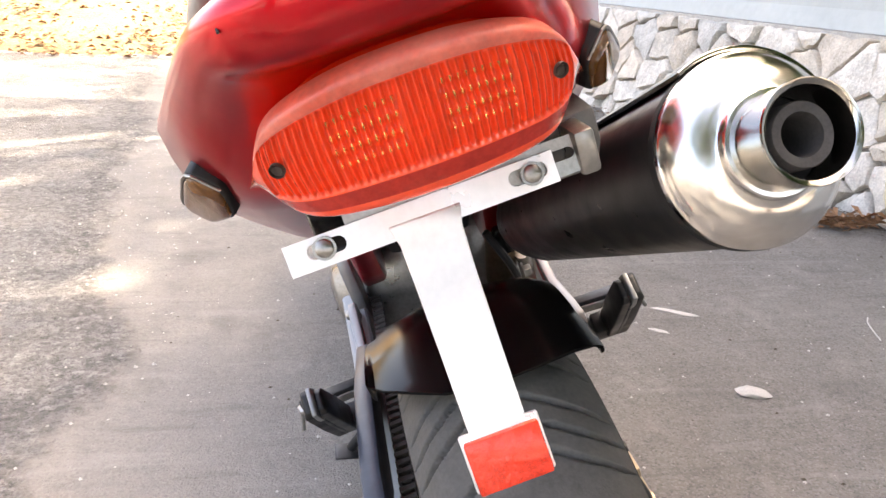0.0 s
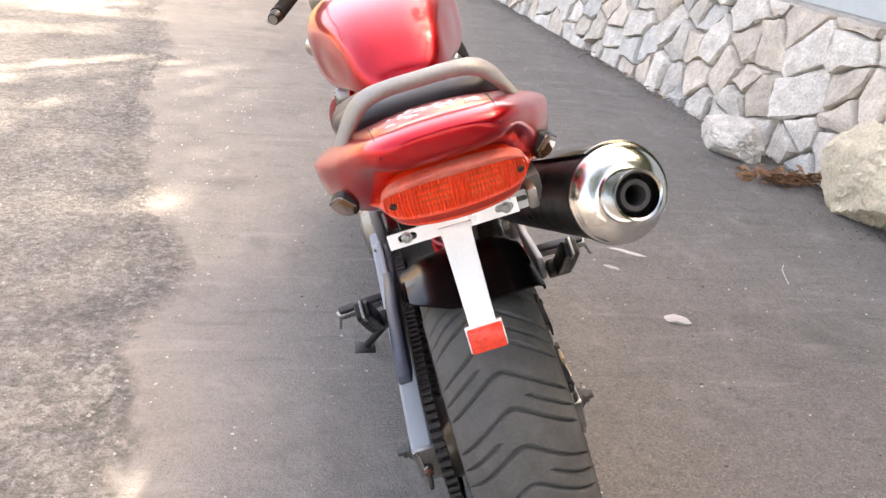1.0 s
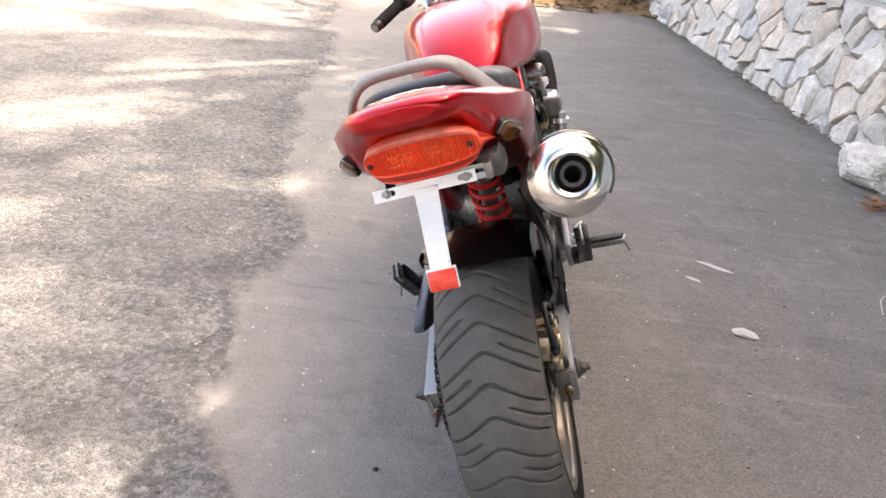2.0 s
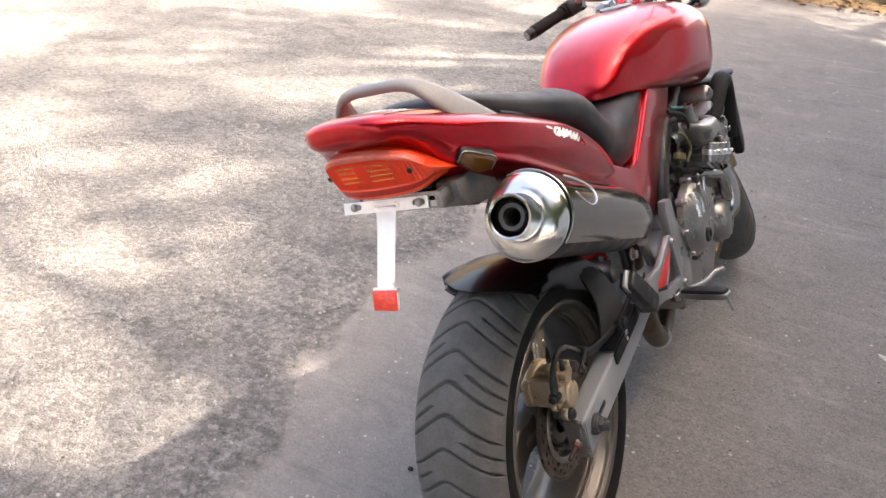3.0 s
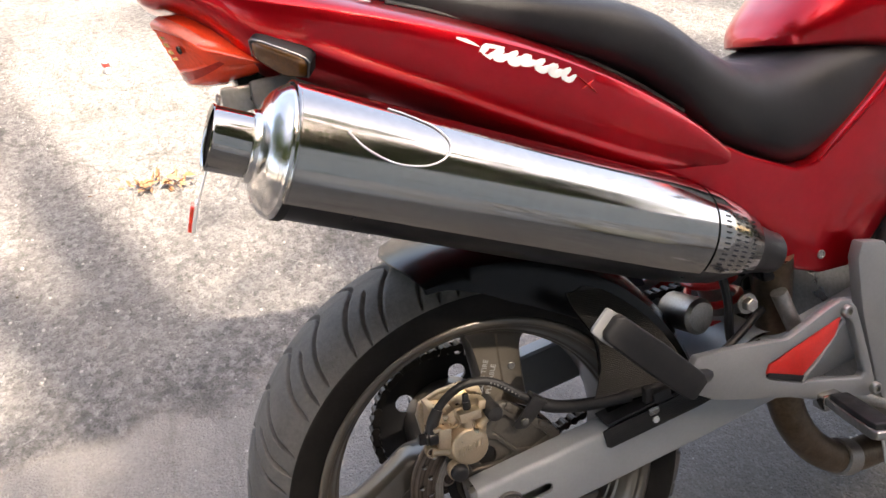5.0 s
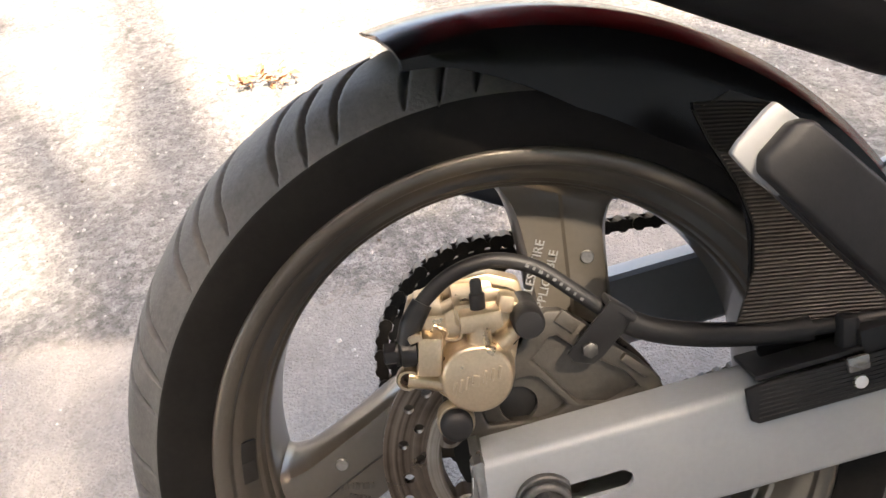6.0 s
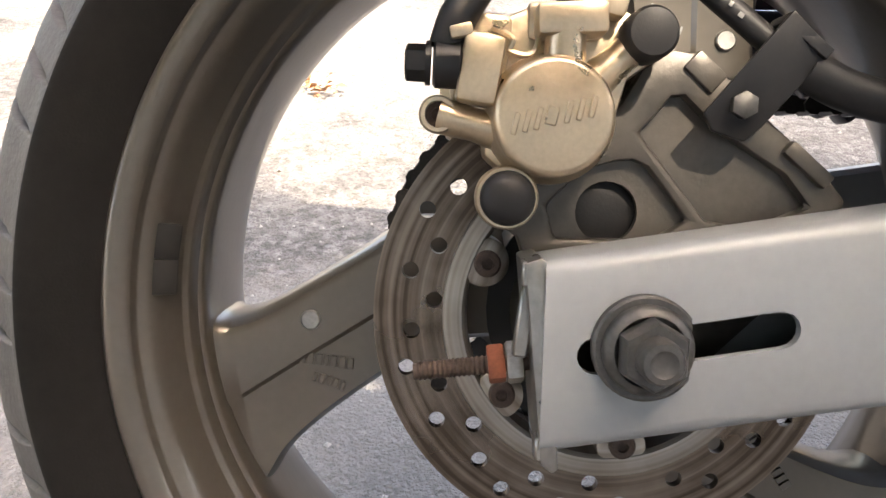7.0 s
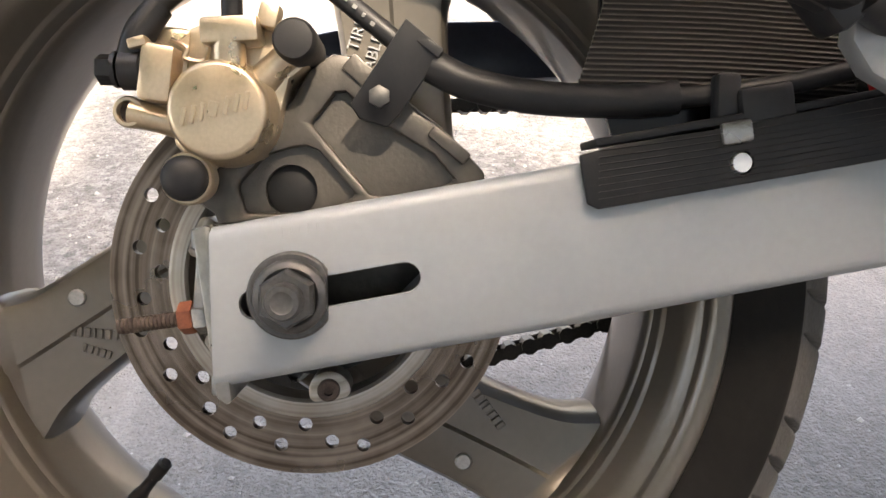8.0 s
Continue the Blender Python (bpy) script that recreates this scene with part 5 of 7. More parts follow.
# plate bracket, bent strip and reflector
bracket = part("plate_bracket", plate([(-0.086, -0.0095), (0.069, -0.0085), (0.069, 0.0085), (-0.086, 0.0075)], 0.0025, Matrix(((1, 0, 0, 0), (0, 0.30, 1, -0.2345), (0, 1, -0.30, 0.8415), (0, 0, 0, 1))), [arc(-0.070, 0, 0.0042, 90, 270, 6) + arc(-0.056, 0, 0.0042, -90, 90, 6), arc(0.046, 0.0005, 0.0042, 90, 270, 6) + arc(0.060, 0.0005, 0.0042, -90, 90, 6)]), WHITE_METAL, bike, "bare white metal plate bracket")
part("backing_plate", plate([(-0.050, -0.012), (0.086, -0.010), (0.086, 0.010), (-0.050, 0.011)], 0.0035, Matrix(((1, 0, 0, 0), (0, 0.30, 1, -0.2300), (0, 1, -0.30, 0.8435), (0, 0, 0, 1))), [arc(0.070, 0.001, 0.003, 90, 270, 5) + arc(0.079, 0.001, 0.003, -90, 90, 5)]), STEEL, bracket)
rows = []
for q, w, t in ((Vector((-0.0075, -0.2362, 0.8400)), 0.0205, 0), (Vector((-0.0075, -0.2380, 0.8290)), 0.0180, 0), (Vector((-0.0080, -0.2480, 0.8050)), 0.0172, 0), (Vector((-0.0085, -0.2660, 0.7700)), 0.0165, 0), (Vector((-0.0090, -0.2840, 0.7330)), 0.0160, 0), (Vector((-0.0090, -0.2900, 0.7180)), 0.0158, 0)):
    rows.append([q + Vector(d) for d in ((-w, 0, 0), (w, 0, 0), (w, 0.0024, 0.0008), (-w, 0.0024, 0.0008))])
part("strip", bevel(loft(rows), 0.0005, 1, 60), WHITE_METAL, bracket, "bent white metal strip")
part("plate_reflector", box((0.0420, 0.0080, 0.0300), Matrix.Translation((-0.0090, -0.2925, 0.7160)) @ Matrix.Rotation(radians(-18), 4, "X"), 0.0016), REFLECTOR, bracket, "small red reflector")
part("reflector_back", box((0.0450, 0.0050, 0.0330), Matrix.Translation((-0.0090, -0.2895, 0.7170)) @ Matrix.Rotation(radians(-18), 4, "X"), 0.0014), WHITE_METAL, bracket)
for s, x in ((-1, -0.064), (1, 0.055)):
    o = Vector((x, -0.2372, 0.8425))
    sc = part("screw", lathe([(0, 0.0052), (0.0018, 0.0050), (0.0028, 0.0036), (0.0028, 0)], o, (0, -1, 0.3), 20), STEEL, bracket)
    part("spacer", lathe([(-0.0008, 0.0066), (0.0, 0.0066), (0.0, 0.004)], o, (0, -1, 0.3), 20), STEEL, bracket)
# rear mudguard stub with the lamp's stay
part("stay", plate([(-0.218, 0.872), (-0.19, 0.876), (-0.10, 0.850), (-0.06, 0.805), (-0.10, 0.786), (-0.18, 0.815), (-0.216, 0.832)], 0.14, side_plane(-0.07), edge=0.006), HUGGER, bike, "black tail undertray")
part("stay_hanger", plate([(-0.206, 0.836), (-0.206, 0.858), (-0.160, 0.862), (-0.10, 0.848), (-0.095, 0.800), (-0.150, 0.806), (-0.190, 0.816)], 0.044, side_plane(0.062), edge=0.004), GREY_PLASTIC, bike, "dull grey tail hanger")
part("stay_arm", box((0.012, 0.035, 0.026), Matrix.Translation((0.088, -0.218, 0.8425)), 0.003), ENGINE_ALU, bracket)

# indicators: flush wedges in the cowl's flanks
for s in (1, -1):
    quad = [Vector(q) for q in ((0.1225, -0.198, 0.9020), (0.1060, -0.199, 0.8850), (0.1120, -0.168, 0.8590), (0.1300, -0.147, 0.8545), (0.1455, -0.146, 0.8740))]
    nrm = (quad[2] - quad[0]).cross(quad[4] - quad[0]).normalized()
    quad = [q + (p - q) * w for o, q, p in zip(quad[-1:] + quad[:-1], quad, quad[1:] + quad[:1]) for p, w in ((o, 0.20), (q + (o - q) * 0.3 + (p - q) * 0.3, 0.2), (p, 0.20))]
    if nrm.x < 0:
        nrm = -nrm
    c = sum(quad, Vector()) / len(quad)
    rim = loft([[q - nrm * 0.016 for q in quad], [q + nrm * 0.003 for q in quad], [c + (q - c) * 0.90 + nrm * 0.0045 for q in quad]])
    lens = loft([[c + (q - c) * 0.90 + nrm * 0.001 for q in quad], [c + (q - c) * 0.90 + nrm * 0.0055 for q in quad], [c + (q - c) * 0.70 + nrm * 0.0085 for q in quad]])
    bevel(rim, 0.0015, 2, 40), bevel(lens, 0.0025, 3, 25)
    ind = part("indicator", rim if s > 0 else mirrored(rim), BLACK, bike, "smoked amber indicator")
    part("lens", lens if s > 0 else mirrored(lens), AMBER, ind, "smoked amber lens")
    edge_pts = [c + (q - c) * 0.97 + nrm * 0.0040 for q in (quad[4], quad[2], quad[1], quad[0], quad[14], quad[13], quad[12], quad[10])]
    bm = tube(edge_pts, 0.0010, 6, steps=1)
    part("trim", bm if s > 0 else mirrored(bm), STEEL, ind)

# grab rail: one casting, a round hoop at the back that flattens into a leaf on each flank
def grab_rail_mesh():
    half = [((0.0, -0.196, 1.003), 0.0090, 0.0080), ((0.038, -0.194, 1.002), 0.0092, 0.0080), ((0.064, -0.187, 0.995), 0.0125, 0.0075), ((0.083, -0.173, 0.977), 0.0190, 0.0066), ((0.098, -0.150, 0.954), 0.0235, 0.0056), ((0.111, -0.119, 0.932), 0.0205, 0.0048), ((0.121, -0.086, 0.9135), 0.0115, 0.0040), ((0.127, -0.060, 0.9030), 0.0025, 0.0025)]
    rows = [((-x, y, z), w, t) for (x, y, z), w, t in half[:0:-1]] + half
    mid = smooth_line([r[0] for r in rows], 8)
    n = len(mid)
    at = lambda k, col: float(np.interp(k / (n - 1) * (len(rows) - 1), range(len(rows)), [r[col] for r in rows]))
    rings = []
    for k, q in enumerate(mid):
        d = (mid[min(k + 1, n - 1)] - mid[max(k - 1, 0)]).normalized()
        lean_out = min(abs(q.x) / 0.09, 1.0)
        face = Vector((math.copysign(0.85 * lean_out, q.x), -0.35 + 0.15 * lean_out, 0.9 - 0.35 * lean_out))
        face = (face - d * face.dot(d)).normalized()
        wide = d.cross(face)
        w, t = at(k, 1), at(k, 2)
        ring = []
        for j in range(20):
            a = 2 * math.pi * j / 20
            c, sn = math.cos(a), math.sin(a)
            ring.append(q + wide * w * math.copysign(abs(c) ** 0.8, c) + face * t * math.copysign(abs(sn) ** 0.8, sn))
        rings.append(ring)
    return loft(rings)


grab_rail = part("grab_rail", grab_rail_mesh(), RAIL, bike, "dull grey cast grab rail")

# seat
seat_rows = [(-0.120, 0.950, 0.935, 0.040), (-0.112, 0.960, 0.925, 0.070), (-0.088, 0.963, 0.913, 0.092), (-0.05, 0.953, 0.895, 0.110), (0.03, 0.932, 0.870, 0.124), (0.12, 0.914, 0.840, 0.134), (0.20, 0.900, 0.808, 0.136), (0.265, 0.876, 0.765, 0.134), (0.32, 0.838, 0.712, 0.130), (0.38, 0.803, 0.680, 0.124), (0.45, 0.795, 0.650, 0.118), (0.52, 0.810, 0.660, 0.116), (0.58, 0.815, 0.700, 0.112), (0.64, 0.805, 0.762, 0.102), (0.66, 0.80, 0.785, 0.090)]


def seat_ring(y, top, bottom, w, n=32):
    out = []
    for k in range(n):
        a = 2 * math.pi * k / n
        c, s = math.cos(a), math.sin(a)
        out.append((w * math.copysign(abs(c) ** (0.62 if s > 0 else 0.38), c), y, (top + bottom) / 2 + (top - bottom) / 2 * math.copysign(abs(s) ** 0.75, s)))
    return out


seat = part("seat", loft(fine_rings(seat_rows, seat_ring)), SEAT, bike, "black vinyl stepped seat")
part("seat_base", tube([Vector((0.115, y, deck_z(0.115, y) + 0.001)) for y in (-0.06, 0.0, 0.1, 0.2, 0.28)], 0.004, 8), BLACK, seat)

# tank
tank_rows = [(0.468, 0.820, 0.809, 0.030, 0.10), (0.476, 0.832, 0.806, 0.056, 0.10), (0.494, 0.855, 0.802, 0.080, 0.12), (0.545, 0.896, 0.795, 0.108, 0.16), (0.615, 0.926, 0.783, 0.134, 0.22), (0.70, 0.945, 0.765, 0.158, 0.30), (0.82, 0.957, 0.742, 0.182, 0.40), (0.92, 0.952, 0.720, 0.190, 0.46), (1.00, 0.934, 0.704, 0.186, 0.50), (1.055, 0.903, 0.698, 0.168, 0.52), (1.085, 0.865, 0.705, 0.140, 0.5), (1.10, 0.83, 0.73, 0.09, 0.5)]


def tank_mesh():
    """The tank's body with a hollow for the knee pressed into each side."""
    bm = loft(fine_rings(tank_rows, lambda *r: body_ring(*r, n=64, up=0.66, down=0.80, low=0.30), 8))
    for v in bm.verts:
        u, w = (v.co.y - 0.66) / 0.135, (v.co.z - 0.845 - 0.10 * (v.co.y - 0.66)) / 0.062
        d = math.sqrt(u * u + w * w)
        k = min(max((1.15 - d) / 0.60, 0), 1)
        if abs(v.co.x) > 0.05:
            v.co.x -= math.copysign(0.008 * k * k * (3 - 2 * k), v.co.x)
    return bm


tank = part("fuel_tank", tank_mesh(), RED, bike, "bulging candy red fuel tank with knee hollows")
part("filler_cap", lathe([(0, 0.042), (0.006, 0.042), (0.010, 0.036), (0.011, 0.0)], (0, 0.86, 0.9535), (0, 0.05, 1), 40), ENGINE_ALU, tank)

# side panels with a raised lip along the seat
panel = [(0.20, 0.705), (0.30, 0.657), (0.385, 0.588), (0.415, 0.545), (0.44, 0.520), (0.48, 0.507), (0.525, 0.507), (0.56, 0.532), (0.614, 0.589), (0.68, 0.645), (0.765, 0.712), (0.795, 0.748), (0.785, 0.768), (0.66, 0.80), (0.606, 0.772), (0.556, 0.732), (0.505, 0.692), (0.470, 0.662), (0.440, 0.660), (0.37, 0.688), (0.303, 0.725), (0.24, 0.765)]
for s in (1, -1):
    bm = plate(panel, 0.038, side_plane(0.082), edge=0.008)
    p = part("side_panel", bm if s > 0 else mirrored(bm), RED, bike, "candy red side panel")
    bm = tube([(0.120, 0.475, 0.662), (0.1205, 0.515, 0.694), (0.120, 0.560, 0.729), (0.119, 0.606, 0.767), (0.114, 0.640, 0.786)], [0.002, 0.0045, 0.005, 0.0045, 0.002], 8)
    part("lip", bm if s > 0 else mirrored(bm), RED, p)
    for y, z in ((0.478, 0.535), (0.765, 0.752)):
        bm = lathe([(0, 0.0062), (0.002, 0.006), (0.003, 0.004), (0.002, 0.003), (0.002, 0)], (0.1195, y, z), (1, 0, 0), 18)
        part("panel_screw", bm if s > 0 else mirrored(bm), STEEL, p)

# hugger: a hood over the tyre, its right skirt reaching down ahead of the wheel
def hugger_mesh():
    rows = []
    steps = 34
    for k in range(steps + 1):
        t = k / steps
        a = radians(105.8 - 91.8 * t)
        crown = 0.3220 + 0.001 * (1 - t) ** 5
        skirt_r = float(np.interp(t, [0, 0.065, 0.155, 0.26, 0.395, 0.52, 0.60, 0.68, 0.77, 1], [0.290, 0.286, 0.272, 0.255, 0.245, 0.243, 0.228, 0.203, 0.176, 0.165]))
        skirt_l = float(np.interp(t, [0, 0.08, 0.2, 0.5, 1], [0.292, 0.292, 0.288, 0.280, 0.280]))
        pts = [(-0.106, skirt_l), (-0.108, (skirt_l + crown) / 2), (-0.101, min(crown - 0.018, crown - 0.3 * (crown - skirt_l))), (-0.080, crown - 0.008), (-0.04, crown - 0.001), (0.0, crown + 0.001), (0.04, crown - 0.001), (0.080, crown - 0.008), (0.101, crown - 0.020), (0.107, crown - 0.040 if crown - 0.048 > skirt_r else crown - 0.020 - 0.5 * max(crown - 0.020 - skirt_r, 0.001)), (0.107, min(skirt_r, crown - 0.021))]
        inner = [(x * 0.965, r - 0.003 if abs(x) < 0.09 else r) for x, r in pts[::-1]]
        back = lambda x: a - radians(13.0 if x < 0 else 4.0) * (1 - t) ** 4 * (x / 0.107) ** 2
        rows.append([Vector((x, math.cos(back(x)) * r, AX.z + math.sin(back(x)) * r)) for x, r in pts + inner])
    return loft(rows)


hugger = part("hugger", hugger_mesh(), HUGGER, bike, "glossy black rear hugger, scuffed")
# ribbed inner skirt and the flap over the arm
bm = bmesh.new()
for k in range(59):
    z = 0.408 + 0.0026 * k
    y0 = float(np.interp(z, [0.405, 0.421, 0.45, 0.48, 0.507, 0.537, 0.556], [0.134, 0.140, 0.149, 0.149, 0.139, 0.121, 0.112]))
    y1 = math.sqrt(0.292**2 - (z - 0.315) ** 2)
    tube([(0.1092, y0, z + 0.002), (0.1096, (y0 + y1) / 2, z), (0.1092, y1, z - 0.004)], 0.0011, 5, bm, 3)
tagged(part("ribbed_skirt", bm, RIBBED, hugger, "ribbed dull plastic skirt"), kind="stuff")
part("skirt_panel", plate([(0.135, 0.405), (0.149, 0.45), (0.149, 0.480), (0.139, 0.507), (0.121, 0.537), (0.112, 0.556), (0.135, 0.566), (0.160, 0.556), (0.220, 0.505), (0.255, 0.455), (0.272, 0.405)], 0.0022, side_plane(0.1068)), RIBBED, hugger)
flap = [(0.133, 0.3785), (0.137, 0.3560), (0.142, 0.3535), (0.276, 0.3755), (0.36, 0.398), (0.37, 0.445), (0.30, 0.420), (0.276, 0.405), (0.20, 0.3905), (0.15, 0.3830)]
fl = part("arm_flap", plate(flap, 0.0035, side_plane(0.1285), [circle(0.2085, 0.3745, 0.0055, 14)], edge=0.001), BLACK, hugger, "black plastic guard clipped over the arm")
for k in range(8):
    part("rib", tube([(0.1322, 0.142, 0.3580 + 0.0032 * k), (0.1322, 0.20, 0.3668 + 0.0030 * k), (0.1322, 0.285, 0.3800 + 0.0030 * k)], 0.0004, 5, steps=2), BLACK, fl)
part("flap_top", box((0.034, 0.15, 0.004), Matrix.Translation((0.112, 0.215, 0.3965)) @ Matrix.Rotation(radians(9.5), 4, "X"), 0.001), BLACK, hugger)
part("hose_guide", box((0.016, 0.026, 0.020), Matrix.Translation((0.122, 0.222, 0.4010)) @ Matrix.Rotation(radians(9), 4, "X"), 0.003), BLACK, hugger)
part("hose_guide", box((0.012, 0.012, 0.026), Matrix.Translation((0.120, 0.205, 0.4040)), 0.003), BLACK, hugger)
part("clip", box((0.004, 0.015, 0.011), Matrix.Translation((0.1325, 0.2055, 0.3885)) @ Matrix.Rotation(radians(9), 4, "X"), 0.002), ENGINE_ALU, hugger)
part("clip", lathe([(0, 0.0048), (0.003, 0.0045), (0.004, 0.0)], (0.1295, 0.2085, 0.3745), (1, 0, 0), 16), WHITE_METAL, hugger)

# ---- frame, foot rests, engine ----
def both(name, make, material, parent=None, label=""):
    """The same part on the right and on the left."""
    out = []
    for s in (1, -1):
        bm = make()
        out.append(part(name, bm if s > 0 else mirrored(bm), material, parent or bike, label))
    return out


# pivot plates with their round hole
pivots = both("pivot_plate", lambda: plate([(0.504, 0.530), (0.511, 0.553), (0.549, 0.546), (0.558, 0.520), (0.568, 0.490), (0.591, 0.458), (0.606, 0.400), (0.620, 0.341), (0.616, 0.312), (0.603, 0.298), (0.558, 0.300), (0.538, 0.345), (0.514, 0.450)], 0.020, side_plane(0.136), [circle(0.570, 0.402, 0.0125, 20)], edge=0.004), ALU_PAINT, label="silver grey frame pivot plate")
for pv, s in zip(pivots, (1, -1)):
    part("pivot_bolt", lathe([(0, 0.0185), (0.006, 0.0185), (0.009, 0.014), (0.009, 0.0)], (s * 0.134, 0.570, 0.402), (s, 0, 0), 24), NUT, pv)

# foot rest hangers: cast triangle with a red insert
hanger_out = [(0.243, 0.445), (0.252, 0.460), (0.300, 0.459), (0.351, 0.454), (0.388, 0.450), (0.420, 0.463), (0.450, 0.476), (0.470, 0.4835), (0.487, 0.481), (0.497, 0.468), (0.506, 0.440), (0.529, 0.356), (0.529, 0.342), (0.520, 0.333), (0.470, 0.345), (0.430, 0.352), (0.390, 0.367), (0.330, 0.381), (0.277, 0.395), (0.250, 0.410), (0.241, 0.424)]
hanger_hole = [(0.4775, 0.4635), (0.357, 0.4225), (0.351, 0.408), (0.357, 0.402), (0.408, 0.3830), (0.440, 0.3795), (0.506, 0.3640), (0.512, 0.3705), (0.490, 0.4470)]
hangers = both("footrest_hanger", lambda: plate(hanger_out, 0.014, side_plane(0.148), [hanger_hole], edge=0.003), ALU_PAINT, label="silver grey cast foot rest hanger")
for hg, s in zip(hangers, (1, -1)):
    bm = plate([(0.4735, 0.4595), (0.4600, 0.4580), (0.361, 0.4215), (0.3555, 0.4085), (0.408, 0.3890), (0.4640, 0.4350)], 0.010, side_plane(0.150), edge=0.002)
    part("red_insert", bm if s > 0 else mirrored(bm), RED_INSERT, hg, "red triangular insert")
    bm = plate([(0.3575, 0.4105), (0.3555, 0.4045), (0.408, 0.3850), (0.4125, 0.3925)], 0.0035, side_plane(0.1575))
    bm2 = tube([(0.156, 0.4100, 0.3840), (0.157, 0.4400, 0.4090), (0.156, 0.4780, 0.4530)], [0.0045, 0.0035, 0.0045], 8, steps=3)
    part("rib", bm2 if s > 0 else mirrored(bm2), ALU_PAINT, hg)
    part("black_edge", bm if s > 0 else mirrored(bm), BLACK, hg)
    for y, z in ((0.478, 0.468), (0.527, 0.345)):
        part("hanger_bolt", lathe([(0, 0.0085), (0.006, 0.0085), (0.008, 0.0070), (0.008, 0.0042), (0.004, 0.004), (0.004, 0)], (s * 0.161, y, z), (s, 0, 0), 20), STEEL, hg)

# passenger foot rest, folded up: rubber block in a metal tray
def peg_block(a, b, w, h, up, inset=0.0, rise=0.0):
    a, b = Vector(a), Vector(b)
    d = (b - a).normalized()
    u = (Vector(up) - d * d.dot(Vector(up))).normalized()
    v = d.cross(u)
    rows = []
    for t, k in ((0.0, 0.55), (0.04, 0.9), (0.5, 1.0), (0.92, 0.95), (1.0, 0.7)):
        c = a + (b - a) * t + u * rise
        rows.append([c + v * w * k * (1 - inset) * sx + u * h * k * su for sx, su in ((-1, -1), (1, -1), (1, 1), (-1, 1))])
    return bevel(loft(rows), min(w, h) * 0.3, 3, 30)


for s, hg in zip((1, -1), hangers):
    bm = peg_block((0.190, 0.110, 0.554), (0.187, 0.225, 0.440), 0.0175, 0.0025, (1, 0, 0))
    peg = part("passenger_peg", bm if s > 0 else mirrored(bm), BLACK_METAL, bike, "folded passenger foot rest with black rubber")
    bm = peg_block((0.1905, 0.1085, 0.5555), (0.190, 0.136, 0.5285), 0.0182, 0.0032, (1, 0, 0))
    part("peg_tip", bm if s > 0 else mirrored(bm), ALU_PAINT, peg, "bare silver metal tip")
    bm = peg_block((0.197, 0.118, 0.549), (0.194, 0.230, 0.438), 0.0190, 0.009, (1, 0, 0))
    part("rubber", bm if s > 0 else mirrored(bm), BLACK, peg)
    bm = peg_block((0.183, 0.114, 0.550), (0.180, 0.226, 0.439), 0.0170, 0.006, (1, 0, 0))
    part("backing", bm if s > 0 else mirrored(bm), BLACK_METAL, peg)
    bm = box((0.022, 0.03, 0.035), Matrix.Translation((0.172, 0.226, 0.445)) @ Matrix.Rotation(radians(40), 4, "X"), 0.004)
    part("pivot", bm if s > 0 else mirrored(bm), BLACK_METAL, peg)
    # rider's foot rest, standing out and back
    bm = peg_block((0.165, 0.452, 0.352), (0.288, 0.412, 0.368), 0.015, 0.007, (0, 0, 1))
    peg = part("rider_peg", bm if s > 0 else mirrored(bm), ENGINE_ALU, bike, "rider's alloy foot rest with black rubber")
    bm = peg_block((0.180, 0.447, 0.362), (0.282, 0.414, 0.376), 0.0135, 0.006, (0, 0, 1))
    part("rubber", bm if s > 0 else mirrored(bm), BLACK, peg)
    bm = box((0.022, 0.030, 0.022), Matrix.Translation((0.164, 0.447, 0.350)), 0.003)
    part("clevis", bm if s > 0 else mirrored(bm), CHROME, peg)
    bm = tube([(0.284, 0.412, 0.362), (0.289, 0.410, 0.348), (0.293, 0.408, 0.336)], 0.0035, 8)
    part("feeler", bm if s > 0 else mirrored(bm), STEEL, peg)
part("brake_pedal", tube([(0.135, 0.50, 0.335), (0.155, 0.58, 0.300), (0.165, 0.68, 0.272), (0.170, 0.755, 0.262), (0.190, 0.775, 0.262)], [0.010, 0.009, 0.008, 0.008, 0.010], 10), STEEL, bike, "steel rear brake pedal")

# black steel frame
both("frame_tube", lambda: tube([(0.035, 1.075, 0.80), (0.085, 0.98, 0.755), (0.105, 0.85, 0.720), (0.112, 0.72, 0.665), (0.118, 0.62, 0.575), (0.120, 0.575, 0.50)], 0.020, 14), BLACK_METAL, label="black steel frame spar")
both("seat_rail", lambda: tube([(0.098, 0.66, 0.72), (0.085, 0.45, 0.70), (0.075, 0.20, 0.765), (0.065, -0.05, 0.845), (0.05, -0.15, 0.87)], 0.013, 10), BLACK_METAL)
both("frame_stay", lambda: tube([(0.105, 0.60, 0.53), (0.10, 0.45, 0.57), (0.098, 0.26, 0.70), (0.09, 0.15, 0.765)], 0.012, 10), BLACK_METAL)
part("battery_box", box((0.13, 0.14, 0.14), Matrix.Translation((0, 0.46, 0.64)), 0.015), BLACK, bike, "black battery box under the seat")

